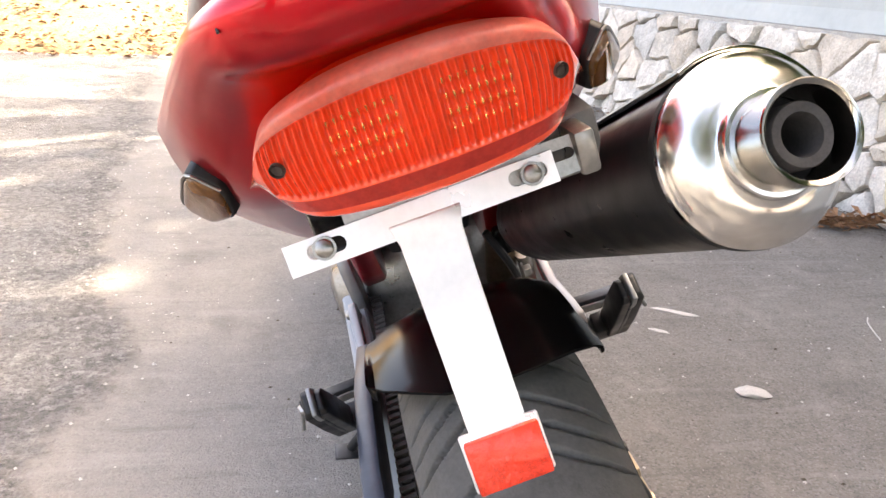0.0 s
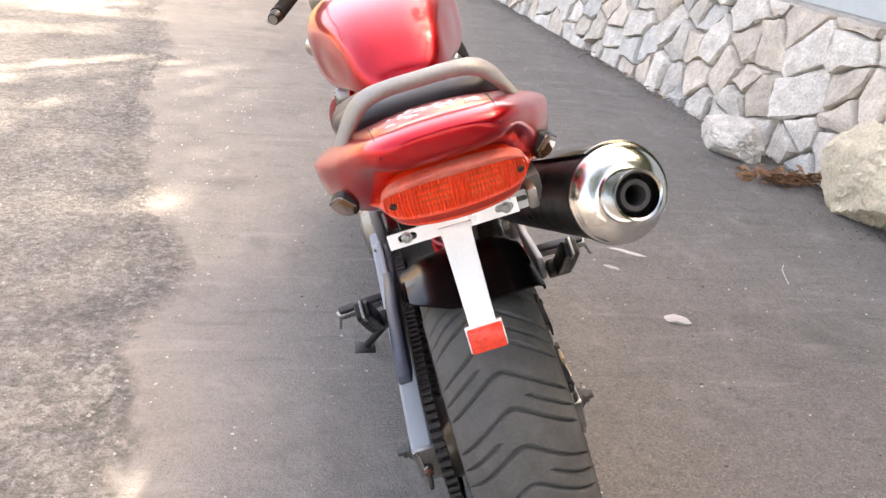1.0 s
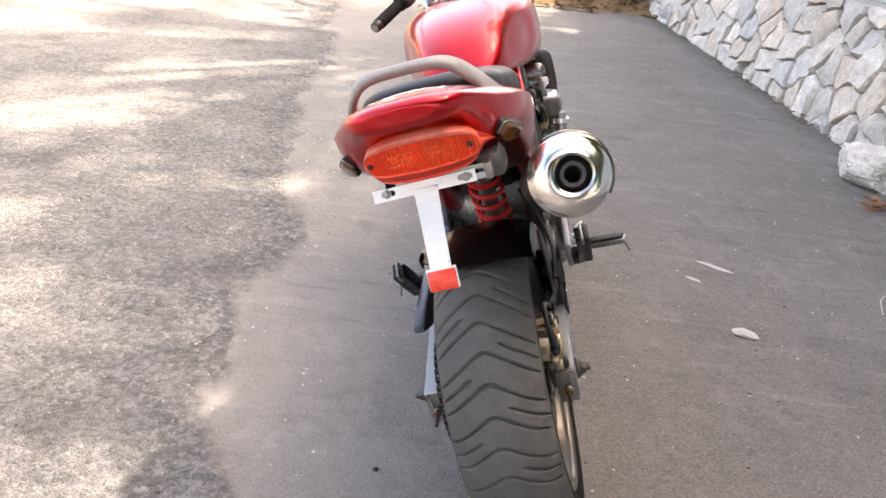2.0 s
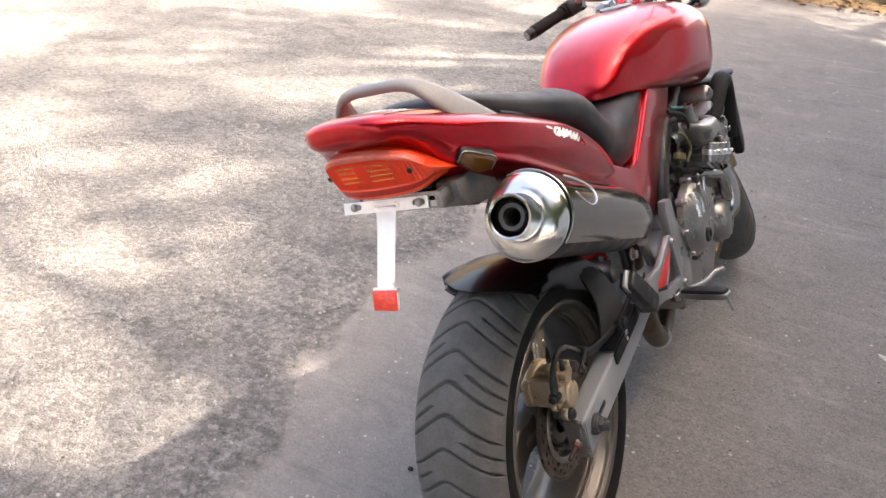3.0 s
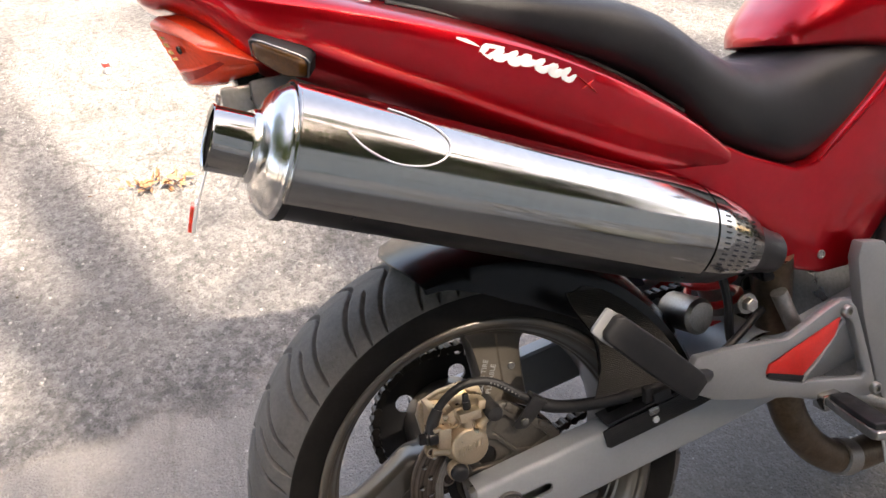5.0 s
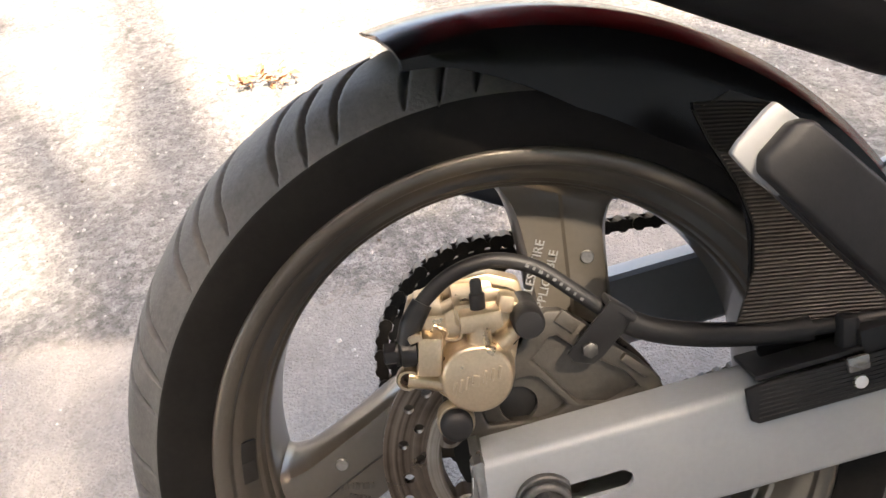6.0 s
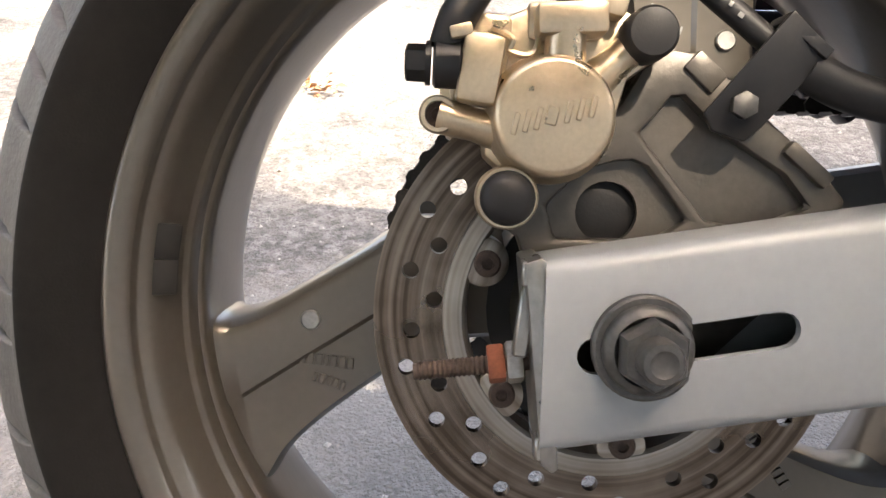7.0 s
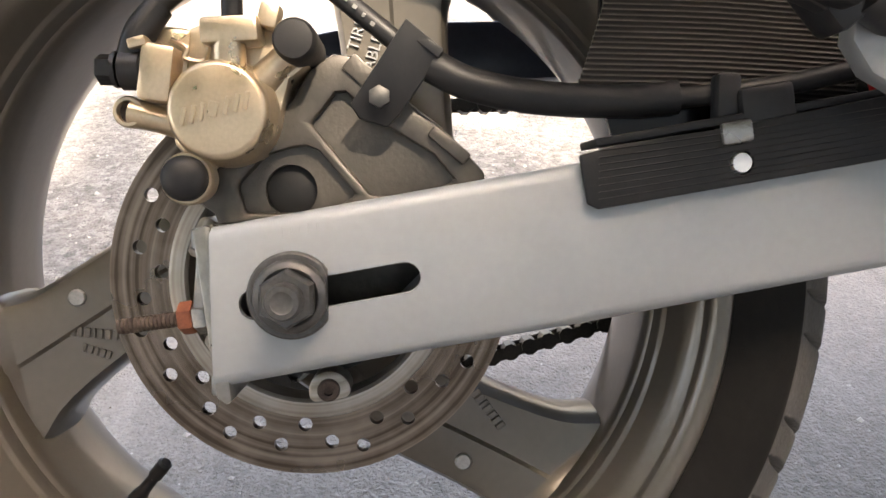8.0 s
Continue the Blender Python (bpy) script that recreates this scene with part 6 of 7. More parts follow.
# rear spring unit
spring = part("shock_absorber", tube([(0.0, 0.34, 0.66), (0.0, 0.42, 0.38)], 0.020, 16, steps=1), STEEL, bike, "rear shock absorber with a red spring")
coil = []
for k in range(96):
    a = k / 96 * 2 * math.pi * 7
    c = Vector((0, 0.345 + 0.062 * k / 96, 0.645 - 0.215 * k / 96))
    coil.append(c + Vector((0.036 * math.cos(a), 0.035 * math.sin(a), 0.010 * math.sin(a))))
part("coil_spring", tube(coil, 0.0058, 8, steps=1), RED_SPRING, spring, "red coil spring")
part("reservoir", lathe([(0, 0.022), (0.004, 0.025), (0.055, 0.025), (0.060, 0.020), (0.060, 0)], (0.035, 0.30, 0.475), (1, 0.15, 0.05), 24), STEEL, spring)
# linkages and hoses seen between arm and silencer
part("link_bolt", hex_bolt((0.115, 0.365, 0.490), (1, 0, 0), 0.010, 0.010, 0.014), STEEL, bike)
part("drain_hose", tube([(0.075, 0.34, 0.58), (0.10, 0.345, 0.50), (0.10, 0.35, 0.43), (0.09, 0.40, 0.36)], 0.006, 8), BLACK, bike)
part("brake_reservoir", box((0.03, 0.035, 0.045), Matrix.Translation((0.105, 0.405, 0.535)), 0.008), HUGGER, bike)
part("master_cylinder", tube([(0.125, 0.405, 0.500), (0.128, 0.43, 0.44)], 0.011, 12, steps=1), ENGINE_ALU, bike)

# engine: crankcase, covers, cylinders
case = [(0.575, 0.300), (0.560, 0.420), (0.590, 0.520), (0.680, 0.545), (0.800, 0.520), (0.900, 0.470), (1.020, 0.455), (1.040, 0.360), (0.990, 0.270), (0.900, 0.200), (0.700, 0.195), (0.610, 0.230)]
engine = part("engine", plate(case, 0.27, side_plane(-0.135), edge=0.018), ENGINE_ALU, bike, "cast alloy four-cylinder engine, dusty")
part("upper_case", plate([(0.62, 0.50), (0.64, 0.56), (0.74, 0.572), (0.83, 0.545), (0.83, 0.48)], 0.24, side_plane(-0.12), edge=0.012), ENGINE_ALU, engine)


def cover(y, z, r, depth, s, dents=0):
    """A domed side cover with a bolt flange and scalloped rim."""
    bm = lathe([(0, r), (depth * 0.35, r), (depth * 0.42, r * 0.95), (depth * 0.80, r * 0.86), (depth, r * 0.70), (depth * 1.04, r * 0.40), (depth * 1.04, 0)], (s * 0.148, y, z), (s, 0, 0), 48)
    return bm


clutch = part("clutch_cover", cover(0.690, 0.445, 0.098, 0.045, 1), ENGINE_ALU, engine, "round alloy clutch cover")
for k in range(9):
    a = radians(20 + 40 * k)
    part("cover_bolt", hex_bolt((0.163, 0.690 + 0.1015 * math.cos(a), 0.445 + 0.1015 * math.sin(a)), (1, 0, 0), 0.0062, 0.010), STEEL, engine)
    bm = lathe([(0, 0.0095), (0.015, 0.0095), (0.015, 0)], (0.147, 0.690 + 0.1015 * math.cos(a), 0.445 + 0.1015 * math.sin(a)), (1, 0, 0), 14)
    part("bolt_boss", bm, ENGINE_ALU, engine)
for a0, r0, r1 in ((82, 0.035, 0.088), (108, 0.038, 0.090), (12, 0.062, 0.085), (-38, 0.030, 0.082)):
    a = radians(a0)
    d = Vector((0, math.cos(a), math.sin(a)))
    part("cover_rib", box((0.010, 0.012, r1 - r0 + 0.02), Matrix.Translation(Vector((0.191 - 0.10 * (r0 + r1 - 0.12), 0.690, 0.445)) + d * (r0 + r1) / 2) @ Matrix.Rotation(a - math.pi / 2, 4, "X"), 0.003), CHROME, engine)
part("oil_filler_cap", lathe([(0, 0.019), (0.012, 0.019), (0.015, 0.016), (0.015, 0.011), (0.008, 0.010), (0.008, 0)], (0.186, 0.662, 0.408), (1, 0, 0), 24), BLACK, engine, "black oil filler cap")
part("filler_ring", lathe([(0, 0.024), (0.008, 0.024), (0.010, 0.021), (0.010, 0.018)], (0.185, 0.662, 0.408), (1, 0, 0), 28), CHROME, engine)
part("pulse_cover", cover(0.920, 0.345, 0.062, 0.040, 1), ENGINE_ALU, engine)
for k in range(5):
    a = radians(10 + 72 * k)
    part("cover_bolt", hex_bolt((0.162, 0.920 + 0.064 * math.cos(a), 0.345 + 0.064 * math.sin(a)), (1, 0, 0), 0.0055, 0.010), STEEL, engine)
part("alternator_cover", cover(0.690, 0.400, 0.085, 0.050, -1), ENGINE_ALU, engine)

# leaning cylinder block with fins, head and cam cover
LEAN_C = Matrix.Translation((0, 0.905, 0.470)) @ Matrix.Rotation(radians(-32), 4, "X")
cyl = part("cylinder_block", box((0.340, 0.150, 0.110), LEAN_C @ Matrix.Translation((0, 0, 0.045)), 0.010), ENGINE_ALU, engine)
for k in range(5):
    part("fin", box((0.352, 0.164, 0.005), LEAN_C @ Matrix.Translation((0, 0, 0.012 + 0.018 * k)), 0.001, 1), ENGINE_ALU, engine)
part("cylinder_head", box((0.366, 0.180, 0.085), LEAN_C @ Matrix.Translation((0, 0.0, 0.145)), 0.010), ENGINE_ALU, engine)
part("cam_cover", box((0.356, 0.170, 0.050), LEAN_C @ Matrix.Translation((0, 0.0, 0.212)), 0.020, 4), ENGINE_ALU, engine)
for k, (y, z) in enumerate(((-0.060, 0.150), (0.0, 0.160), (0.060, 0.150), (-0.05, 0.075), (0.05, 0.075), (0.0, 0.045))):
    bm = hex_bolt((0, 0, 0), (1, 0, 0), 0.008, 0.010, 0.011)
    bm.transform(LEAN_C @ Matrix.Translation((0.184 if z > 0.1 else 0.171, y, z)))
    part("head_bolt", bm, CHROME, engine)
for k, (y, z, w, h) in enumerate(((-0.045, 0.118, 0.030, 0.026), (0.050, 0.110, 0.026, 0.030), (0.0, 0.100, 0.040, 0.018))):
    part("head_lug", box((0.018, w, h), LEAN_C @ Matrix.Translation((0.184, y, z)), 0.004), ENGINE_ALU, engine)
part("water_pipe", tube([(0.150, 0.800, 0.520), (0.176, 0.850, 0.500), (0.182, 0.905, 0.470), (0.182, 0.945, 0.400)], [0.013, 0.014, 0.015, 0.016], 14), CHROME, engine)
part("water_elbow", tube([(0.178, 0.955, 0.480), (0.190, 0.965, 0.430), (0.188, 0.960, 0.370), (0.165, 0.930, 0.335)], [0.017, 0.020, 0.022, 0.020], 16), CHROME, engine)
for y, z in ((0.815, 0.568), (0.875, 0.550), (0.937, 0.532)):  # bright hose clamps on the head
    clamp = part("hose_clamp", lathe([(-0.007, 0.0195), (-0.006, 0.0215), (0.006, 0.0215), (0.007, 0.0195)], (0.190, y, z), (0.15, 0.25, 1), 28), ALU_BRIGHT, engine)
    part("clamp_screw", box((0.010, 0.018, 0.008), Matrix.Translation((0.211, y, z)), 0.002), ALU_BRIGHT, clamp)
    part("spigot", lathe([(-0.024, 0.0180), (0.022, 0.0180), (0.024, 0.0160), (0.024, 0)], (0.190, y, z), (0.15, 0.25, 1), 24), ENGINE_ALU, engine)
for y0 in (0.640, 0.668):  # bright bars over the clutch cover
    part("cover_bar", tube([(0.176, y0, 0.522), (0.186, y0 - 0.008, 0.498), (0.191, y0 - 0.014, 0.466)], [0.0075, 0.0085, 0.0075], 10, flat=0.6), ALU_BRIGHT, engine)
part("cover_bar", tube([(0.178, 0.742, 0.452), (0.183, 0.722, 0.414), (0.180, 0.690, 0.386)], [0.004, 0.005, 0.004], 8), ALU_BRIGHT, engine)
part("breather_hose", tube([(0.150, 0.66, 0.575), (0.160, 0.70, 0.560), (0.165, 0.76, 0.545), (0.160, 0.81, 0.520)], 0.0085, 10), RUBBER, engine)
part("sensor_plug", box((0.018, 0.028, 0.016), Matrix.Translation((0.172, 0.700, 0.535)) @ Matrix.Rotation(radians(-18), 4, "X"), 0.003), BLACK, engine)
# bright intake elbow box, big hose and radiator
part("air_box", bevel(loft([[Vector((x, y, z)) for x, y, z in q] for q in (
    ((0.120, 0.780, 0.655), (0.120, 0.880, 0.650), (0.120, 0.895, 0.590), (0.120, 0.790, 0.595)),
    ((0.185, 0.775, 0.652), (0.185, 0.890, 0.648), (0.185, 0.905, 0.592), (0.185, 0.800, 0.585)),
    ((0.205, 0.790, 0.640), (0.205, 0.880, 0.636), (0.205, 0.890, 0.602), (0.205, 0.810, 0.600)))]), 0.013, 4, 12), ENGINE_ALU, engine, "rounded bright air valve housing")
part("air_pipe", tube([(0.155, 0.79, 0.700), (0.155, 0.80, 0.672), (0.160, 0.81, 0.650)], 0.014, 12), ENGINE_ALU, engine)
part("radiator_hose", tube([(0.180, 0.900, 0.625), (0.182, 0.960, 0.650), (0.180, 1.030, 0.685), (0.178, 1.085, 0.690), (0.176, 1.120, 0.655), (0.174, 1.125, 0.590), (0.170, 1.115, 0.52)], [0.019, 0.022, 0.024, 0.025, 0.024, 0.023, 0.022], 16), RUBBER, bike, "thick black radiator hose")
radiator = part("radiator", box((0.340, 0.030, 0.240), Matrix.Translation((0, 1.155, 0.575)) @ Matrix.Rotation(radians(14), 4, "X"), 0.006), BLACK_METAL, bike, "black radiator")
for k in range(14):
    part("radiator_fin", box((0.300, 0.003, 0.004), Matrix.Translation((0, 1.137 - 0.0042 * (k - 7) * 0.9, 0.575 + 0.015 * (k - 7))), 0.0005, 1), STEEL, radiator)
part("radiator_cap", lathe([(0, 0.022), (0.010, 0.022), (0.012, 0.027), (0.018, 0.027), (0.020, 0.022), (0.020, 0)], (0.158, 1.205, 0.672), (0, -0.2, 1), 20), BLACK, radiator)
part("radiator_tank", box((0.028, 0.040, 0.245), Matrix.Translation((0.178, 1.165, 0.570)) @ Matrix.Rotation(radians(14), 4, "X"), 0.008), BLACK, radiator)
# carburettors, cables and brass between tank and engine
for x in (0.115, 0.045, -0.045, -0.115):
    carb = part("carburettor", lathe([(0, 0.030), (0.030, 0.030), (0.034, 0.024), (0.075, 0.024), (0.08, 0.028), (0.10, 0.028)], (x, 0.700, 0.628), (0, 1, 0.05), 20), ENGINE_ALU, engine)
    part("float_bowl", box((0.046, 0.042, 0.036), Matrix.Translation((x, 0.745, 0.585)), 0.006), GREEN, carb)
    part("dome", lathe([(0, 0.026), (0.030, 0.026), (0.036, 0.020), (0.036, 0)], (x, 0.745, 0.650), (0, -0.1, 1), 20), BLACK, carb)
part("throttle_link", tube([(0.150, 0.690, 0.660), (0.156, 0.730, 0.640), (0.158, 0.760, 0.600), (0.150, 0.740, 0.570)], 0.004, 8), GREEN, engine)
part("brass_fitting", box((0.020, 0.045, 0.016), Matrix.Translation((0.146, 0.700, 0.598)) @ Matrix.Rotation(radians(-20), 4, "X"), 0.003), BRASS, engine)
for k, pts in enumerate((((0.135, 0.70, 0.71), (0.155, 0.76, 0.68), (0.150, 0.79, 0.62), (0.130, 0.78, 0.54)), ((0.130, 0.74, 0.71), (0.150, 0.80, 0.69), (0.150, 0.84, 0.66)), ((0.128, 0.66, 0.60), (0.140, 0.69, 0.55), (0.150, 0.74, 0.53), (0.140, 0.80, 0.52)), ((0.120, 0.64, 0.58), (0.138, 0.66, 0.545), (0.140, 0.70, 0.555)))):
    part("cable", tube(pts, 0.0042, 8), BLACK if k != 1 else CABLE_GREEN, engine)
part("starter_motor", lathe([(0, 0.030), (0.09, 0.030), (0.10, 0.024), (0.10, 0)], (0.03, 0.70, 0.585), (1, 0, 0), 24), BLACK_METAL, engine)
# header pipes and the link pipe under the engine
for x in (0.12, 0.045, -0.045, -0.12):
    part("header_pipe", tube([(x, 1.06, 0.515), (x, 1.115, 0.46), (x, 1.115, 0.36), (x * 0.9, 1.07, 0.22), (x * 0.7, 0.95, 0.165), (x * 0.5, 0.78, 0.155)], 0.017, 14), HEADER, bike, "heat-browned header pipe")
part("link_pipe", tube([(0.02, 0.80, 0.155), (0.045, 0.66, 0.152), (0.065, 0.56, 0.175), (0.080, 0.48, 0.245), (0.085, 0.44, 0.34), (0.085, 0.43, 0.45), (0.105, 0.415, 0.545)], 0.025, 18), HEADER, bike, "heat-browned exhaust link pipe")
part("pipe_clamp", tube([(0.060, 0.585, 0.165), (0.067, 0.555, 0.178)], 0.029, 18, steps=1), STEEL, bike)

# ---- left side: chain, guard, side stand ----
R_S, R_F, C_F = 0.1150, 0.038, Vector((-0.122, 0.575, 0.398))
C_S = Vector((-0.122, 0.0, 0.315))
line = []
for k in range(60):
    a = radians(86 + 194 * k / 59)
    line.append(C_S + Vector((0, R_S * math.cos(a), R_S * math.sin(a))))
for k in range(1, 33):
    t = k / 33
    line.append(line[59].lerp(C_F + Vector((0, 0.005, -R_F)), t) if k else None)
for k in range(14):
    a = radians(-82 + 164 * k / 13)
    line.append(C_F + Vector((0, R_F * math.cos(a), R_F * math.sin(a))))
for k in range(1, 33):
    line.append((C_F + Vector((0, 0.005, R_F))).lerp(line[0], k / 33))
acc, out, step = 0.0, [line[0]], 0.0158
for p, q in zip(line, line[1:] + line[:1]):
    seg = (q - p).length
    while seg > 1e-9 and acc + seg >= step:
        t = (step - acc) / seg
        p = p.lerp(q, t)
        seg, acc = (q - p).length, 0.0
        out.append(p)
    acc += seg
verts_bm = bmesh.new()
for k in range(len(out)):
    p, q = out[k], out[(k + 1) % len(out)]
    if (p - q).length > 0.03:
        continue
    d = q - p
    ang = math.atan2(d.z, d.y)
    for side in (-1, 1):
        off = 0.0085 if k % 2 else 0.0062
        box((0.0018, d.length * 1.15, 0.0095), Matrix.Translation((p + q) / 2 + Vector((side * off, 0, 0))) @ Matrix.Rotation(ang, 4, "X"), 0.0015, 1, verts_bm)
    lathe([(-0.0095, 0.0), (-0.0095, 0.0068), (0.0095, 0.0068), (0.0095, 0.0)], p, (1, 0, 0), 9, verts_bm)
tagged(part("drive_chain", verts_bm, CHAIN, bike, "greasy black drive chain"), kind="stuff")
part("chain_guard", plate([(-0.030, 0.478), (-0.024, 0.490), (0.03, 0.500), (0.20, 0.500), (0.36, 0.470), (0.37, 0.445), (0.20, 0.455), (0.043, 0.447)], 0.024, side_plane(-0.158), edge=0.005), CHAIN_GUARD, bike, "blue black plastic chain guard")
part("side_stand", tube([(-0.12, 0.60, 0.26), (-0.20, 0.615, 0.19), (-0.285, 0.632, 0.120)], [0.011, 0.010, 0.010], 10), BLACK_METAL, bike, "black side stand")
part("stand_foot", box((0.055, 0.05, 0.006), Matrix.Translation((-0.292, 0.634, 0.1120)) @ Matrix.Rotation(radians(LEAN_DEG), 4, "Y"), 0.002), BLACK_METAL, bike)
both("footrest_bracket", lambda: tube([(0.155, 0.268, 0.432), (0.180, 0.232, 0.440)], 0.010, 10, steps=1), BLACK_METAL)

# ---- front end, steered a little to the left ----
STEER = Matrix.Translation((0, 1.11, 0.85)) @ Matrix.Rotation(radians(25.5), 4, "X") @ Matrix.Rotation(radians(37), 4, "Z") @ Matrix.Rotation(radians(-25.5), 4, "X") @ Matrix.Translation((0, -1.11, -0.85))
GRIP_OUT = STEER.inverted() @ Vector((-0.245, 0.832, 0.940))
GRIP_IN = STEER.inverted() @ Vector((-0.178, 0.959, 0.972))


def front(name, bm, material, parent=None, label=""):
    bm.transform(STEER)
    return part(name, bm, material, parent or bike, label)


front_wheel = part("front_wheel", lathe([(-0.06, 0.02), (-0.06, 0.04), (0.06, 0.04), (0.06, 0.02)], (0, 0, 0), (1, 0, 0), 32, closed=True), WHEEL, bike, "bronze grey front wheel turned to the left")
front_wheel.matrix_local = STEER @ Matrix.Translation((0, WHEELBASE, 0.297))


def front_grooves(A, s):
    n = 26
    t = np.abs(s)
    ph = ((A + radians(16) * t) / (2 * np.pi) * n + np.where(s > 0, 0.5, 0)) % 1.0
    d = np.abs(ph - 0.5) * 2 * np.pi / n
    w = 0.012 * np.clip((t - 0.15) / 0.1, 0, 1) * np.clip((0.9 - t) / 0.1, 0, 1)
    return np.where(w > 1e-4, 0.004 * np.clip(1.8 - 1.8 * d / np.maximum(w, 1e-4), 0, 1), 0)


front_tyre = new("tyre", tyre_mesh(0.290, 0.064, 0.212, 0.050, 620, 60, front_grooves))
front_tyre.parent = front_wheel
part("rim", rim_mesh(0.052, 0.219), WHEEL, front_wheel)
for a in (30, 150, 270):
    bm = spoke_mesh(a)
    bm.transform(Matrix.Diagonal((0.8, 1, 1, 1)))
    part("spoke", bm, WHEEL, front_wheel)
for s in (1, -1):
    part("brake_disc", plate(circle(0, 0, 0.148, 72), 0.005, side_plane(s * 0.068 - 0.0025), [circle(0, 0, 0.105, 48)]), DISC, front_wheel)
    leg = front("fork_leg", tube([(s * 0.098, 1.405, 0.300), (s * 0.098, 1.262, 0.600)], 0.027, 20, steps=1), ALU_PAINT, None, "silver fork leg")
    front("stanchion", tube([(s * 0.098, 1.262, 0.600), (s * 0.098, 1.085, 0.972)], 0.0205, 20, steps=1), BLACK_METAL if s < 0 else FORK, leg)
    front("fork_cap", lathe([(0, 0.021), (0.006, 0.021), (0.009, 0.014), (0.013, 0.014), (0.013, 0)], (s * 0.098, 1.083, 0.974), (0, -0.43, 0.90), 20), STEEL, leg)
    cal_f = front("front_caliper", box((0.05, 0.060, 0.10), Matrix.Translation((s * 0.090, 1.300, 0.375)) @ Matrix.Rotation(radians(25), 4, "X"), 0.010), GOLD, leg, "gold front brake caliper")
front_guard = bmesh.new()
rows = []
for k in range(15):
    a = radians(150 - 120 * k / 14)
    rows.append([Vector((x, WHEELBASE + math.cos(a) * r, 0.297 + math.sin(a) * r)) for x, r in ((-0.072, 0.285), (-0.068, 0.312), (-0.04, 0.326), (0, 0.330), (0.04, 0.326), (0.068, 0.312), (0.072, 0.285), (0.069, 0.285), (0.064, 0.308), (0, 0.326), (-0.064, 0.308), (-0.069, 0.285))])
front("front_mudguard", loft(rows, front_guard), RED, None, "candy red front mudguard")
yoke = front("top_yoke", plate([(-0.130, -0.020), (-0.125, 0.030), (-0.06, 0.040), (0, 0.055), (0.06, 0.040), (0.125, 0.030), (0.130, -0.020), (0.08, -0.032), (0.035, -0.012), (0, -0.03), (-0.035, -0.012), (-0.08, -0.032)], 0.022, Matrix.Translation((0, 1.092, 0.948)) @ Matrix.Rotation(radians(25.5), 4, "X"), edge=0.004), ALU_BRIGHT, None, "bright alloy top yoke")
front("lower_yoke", box((0.25, 0.06, 0.035), Matrix.Translation((0, 1.150, 0.830)) @ Matrix.Rotation(radians(25.5), 4, "X"), 0.008), BLACK_METAL, yoke)
front("steering_nut", lathe([(0, 0.017), (0.010, 0.016), (0.012, 0.010), (0.012, 0)], (0, 1.085, 0.970), (0, -0.43, 0.90), 6), CHROME, yoke)
for s in (1, -1):
    front("bar_clamp", box((0.030, 0.036, 0.040), Matrix.Translation((s * 0.045, 1.075, 0.985)) @ Matrix.Rotation(radians(20), 4, "X"), 0.006), ALU_BRIGHT, yoke)
go, gi = GRIP_OUT, GRIP_IN
bar = [go, gi, gi.lerp(Vector((-0.07, 1.075, 0.998)), 0.45) + Vector((0, 0.0, 0.020)), Vector((-0.06, 1.075, 0.999)), Vector((0.06, 1.075, 0.999))]
bar = bar + [Vector((-p.x, p.y, p.z)) for p in bar[2::-1]]
handlebar = front("handlebar", tube(bar, 0.011, 14, steps=8), STEEL, None, "steel handlebar with black grips")
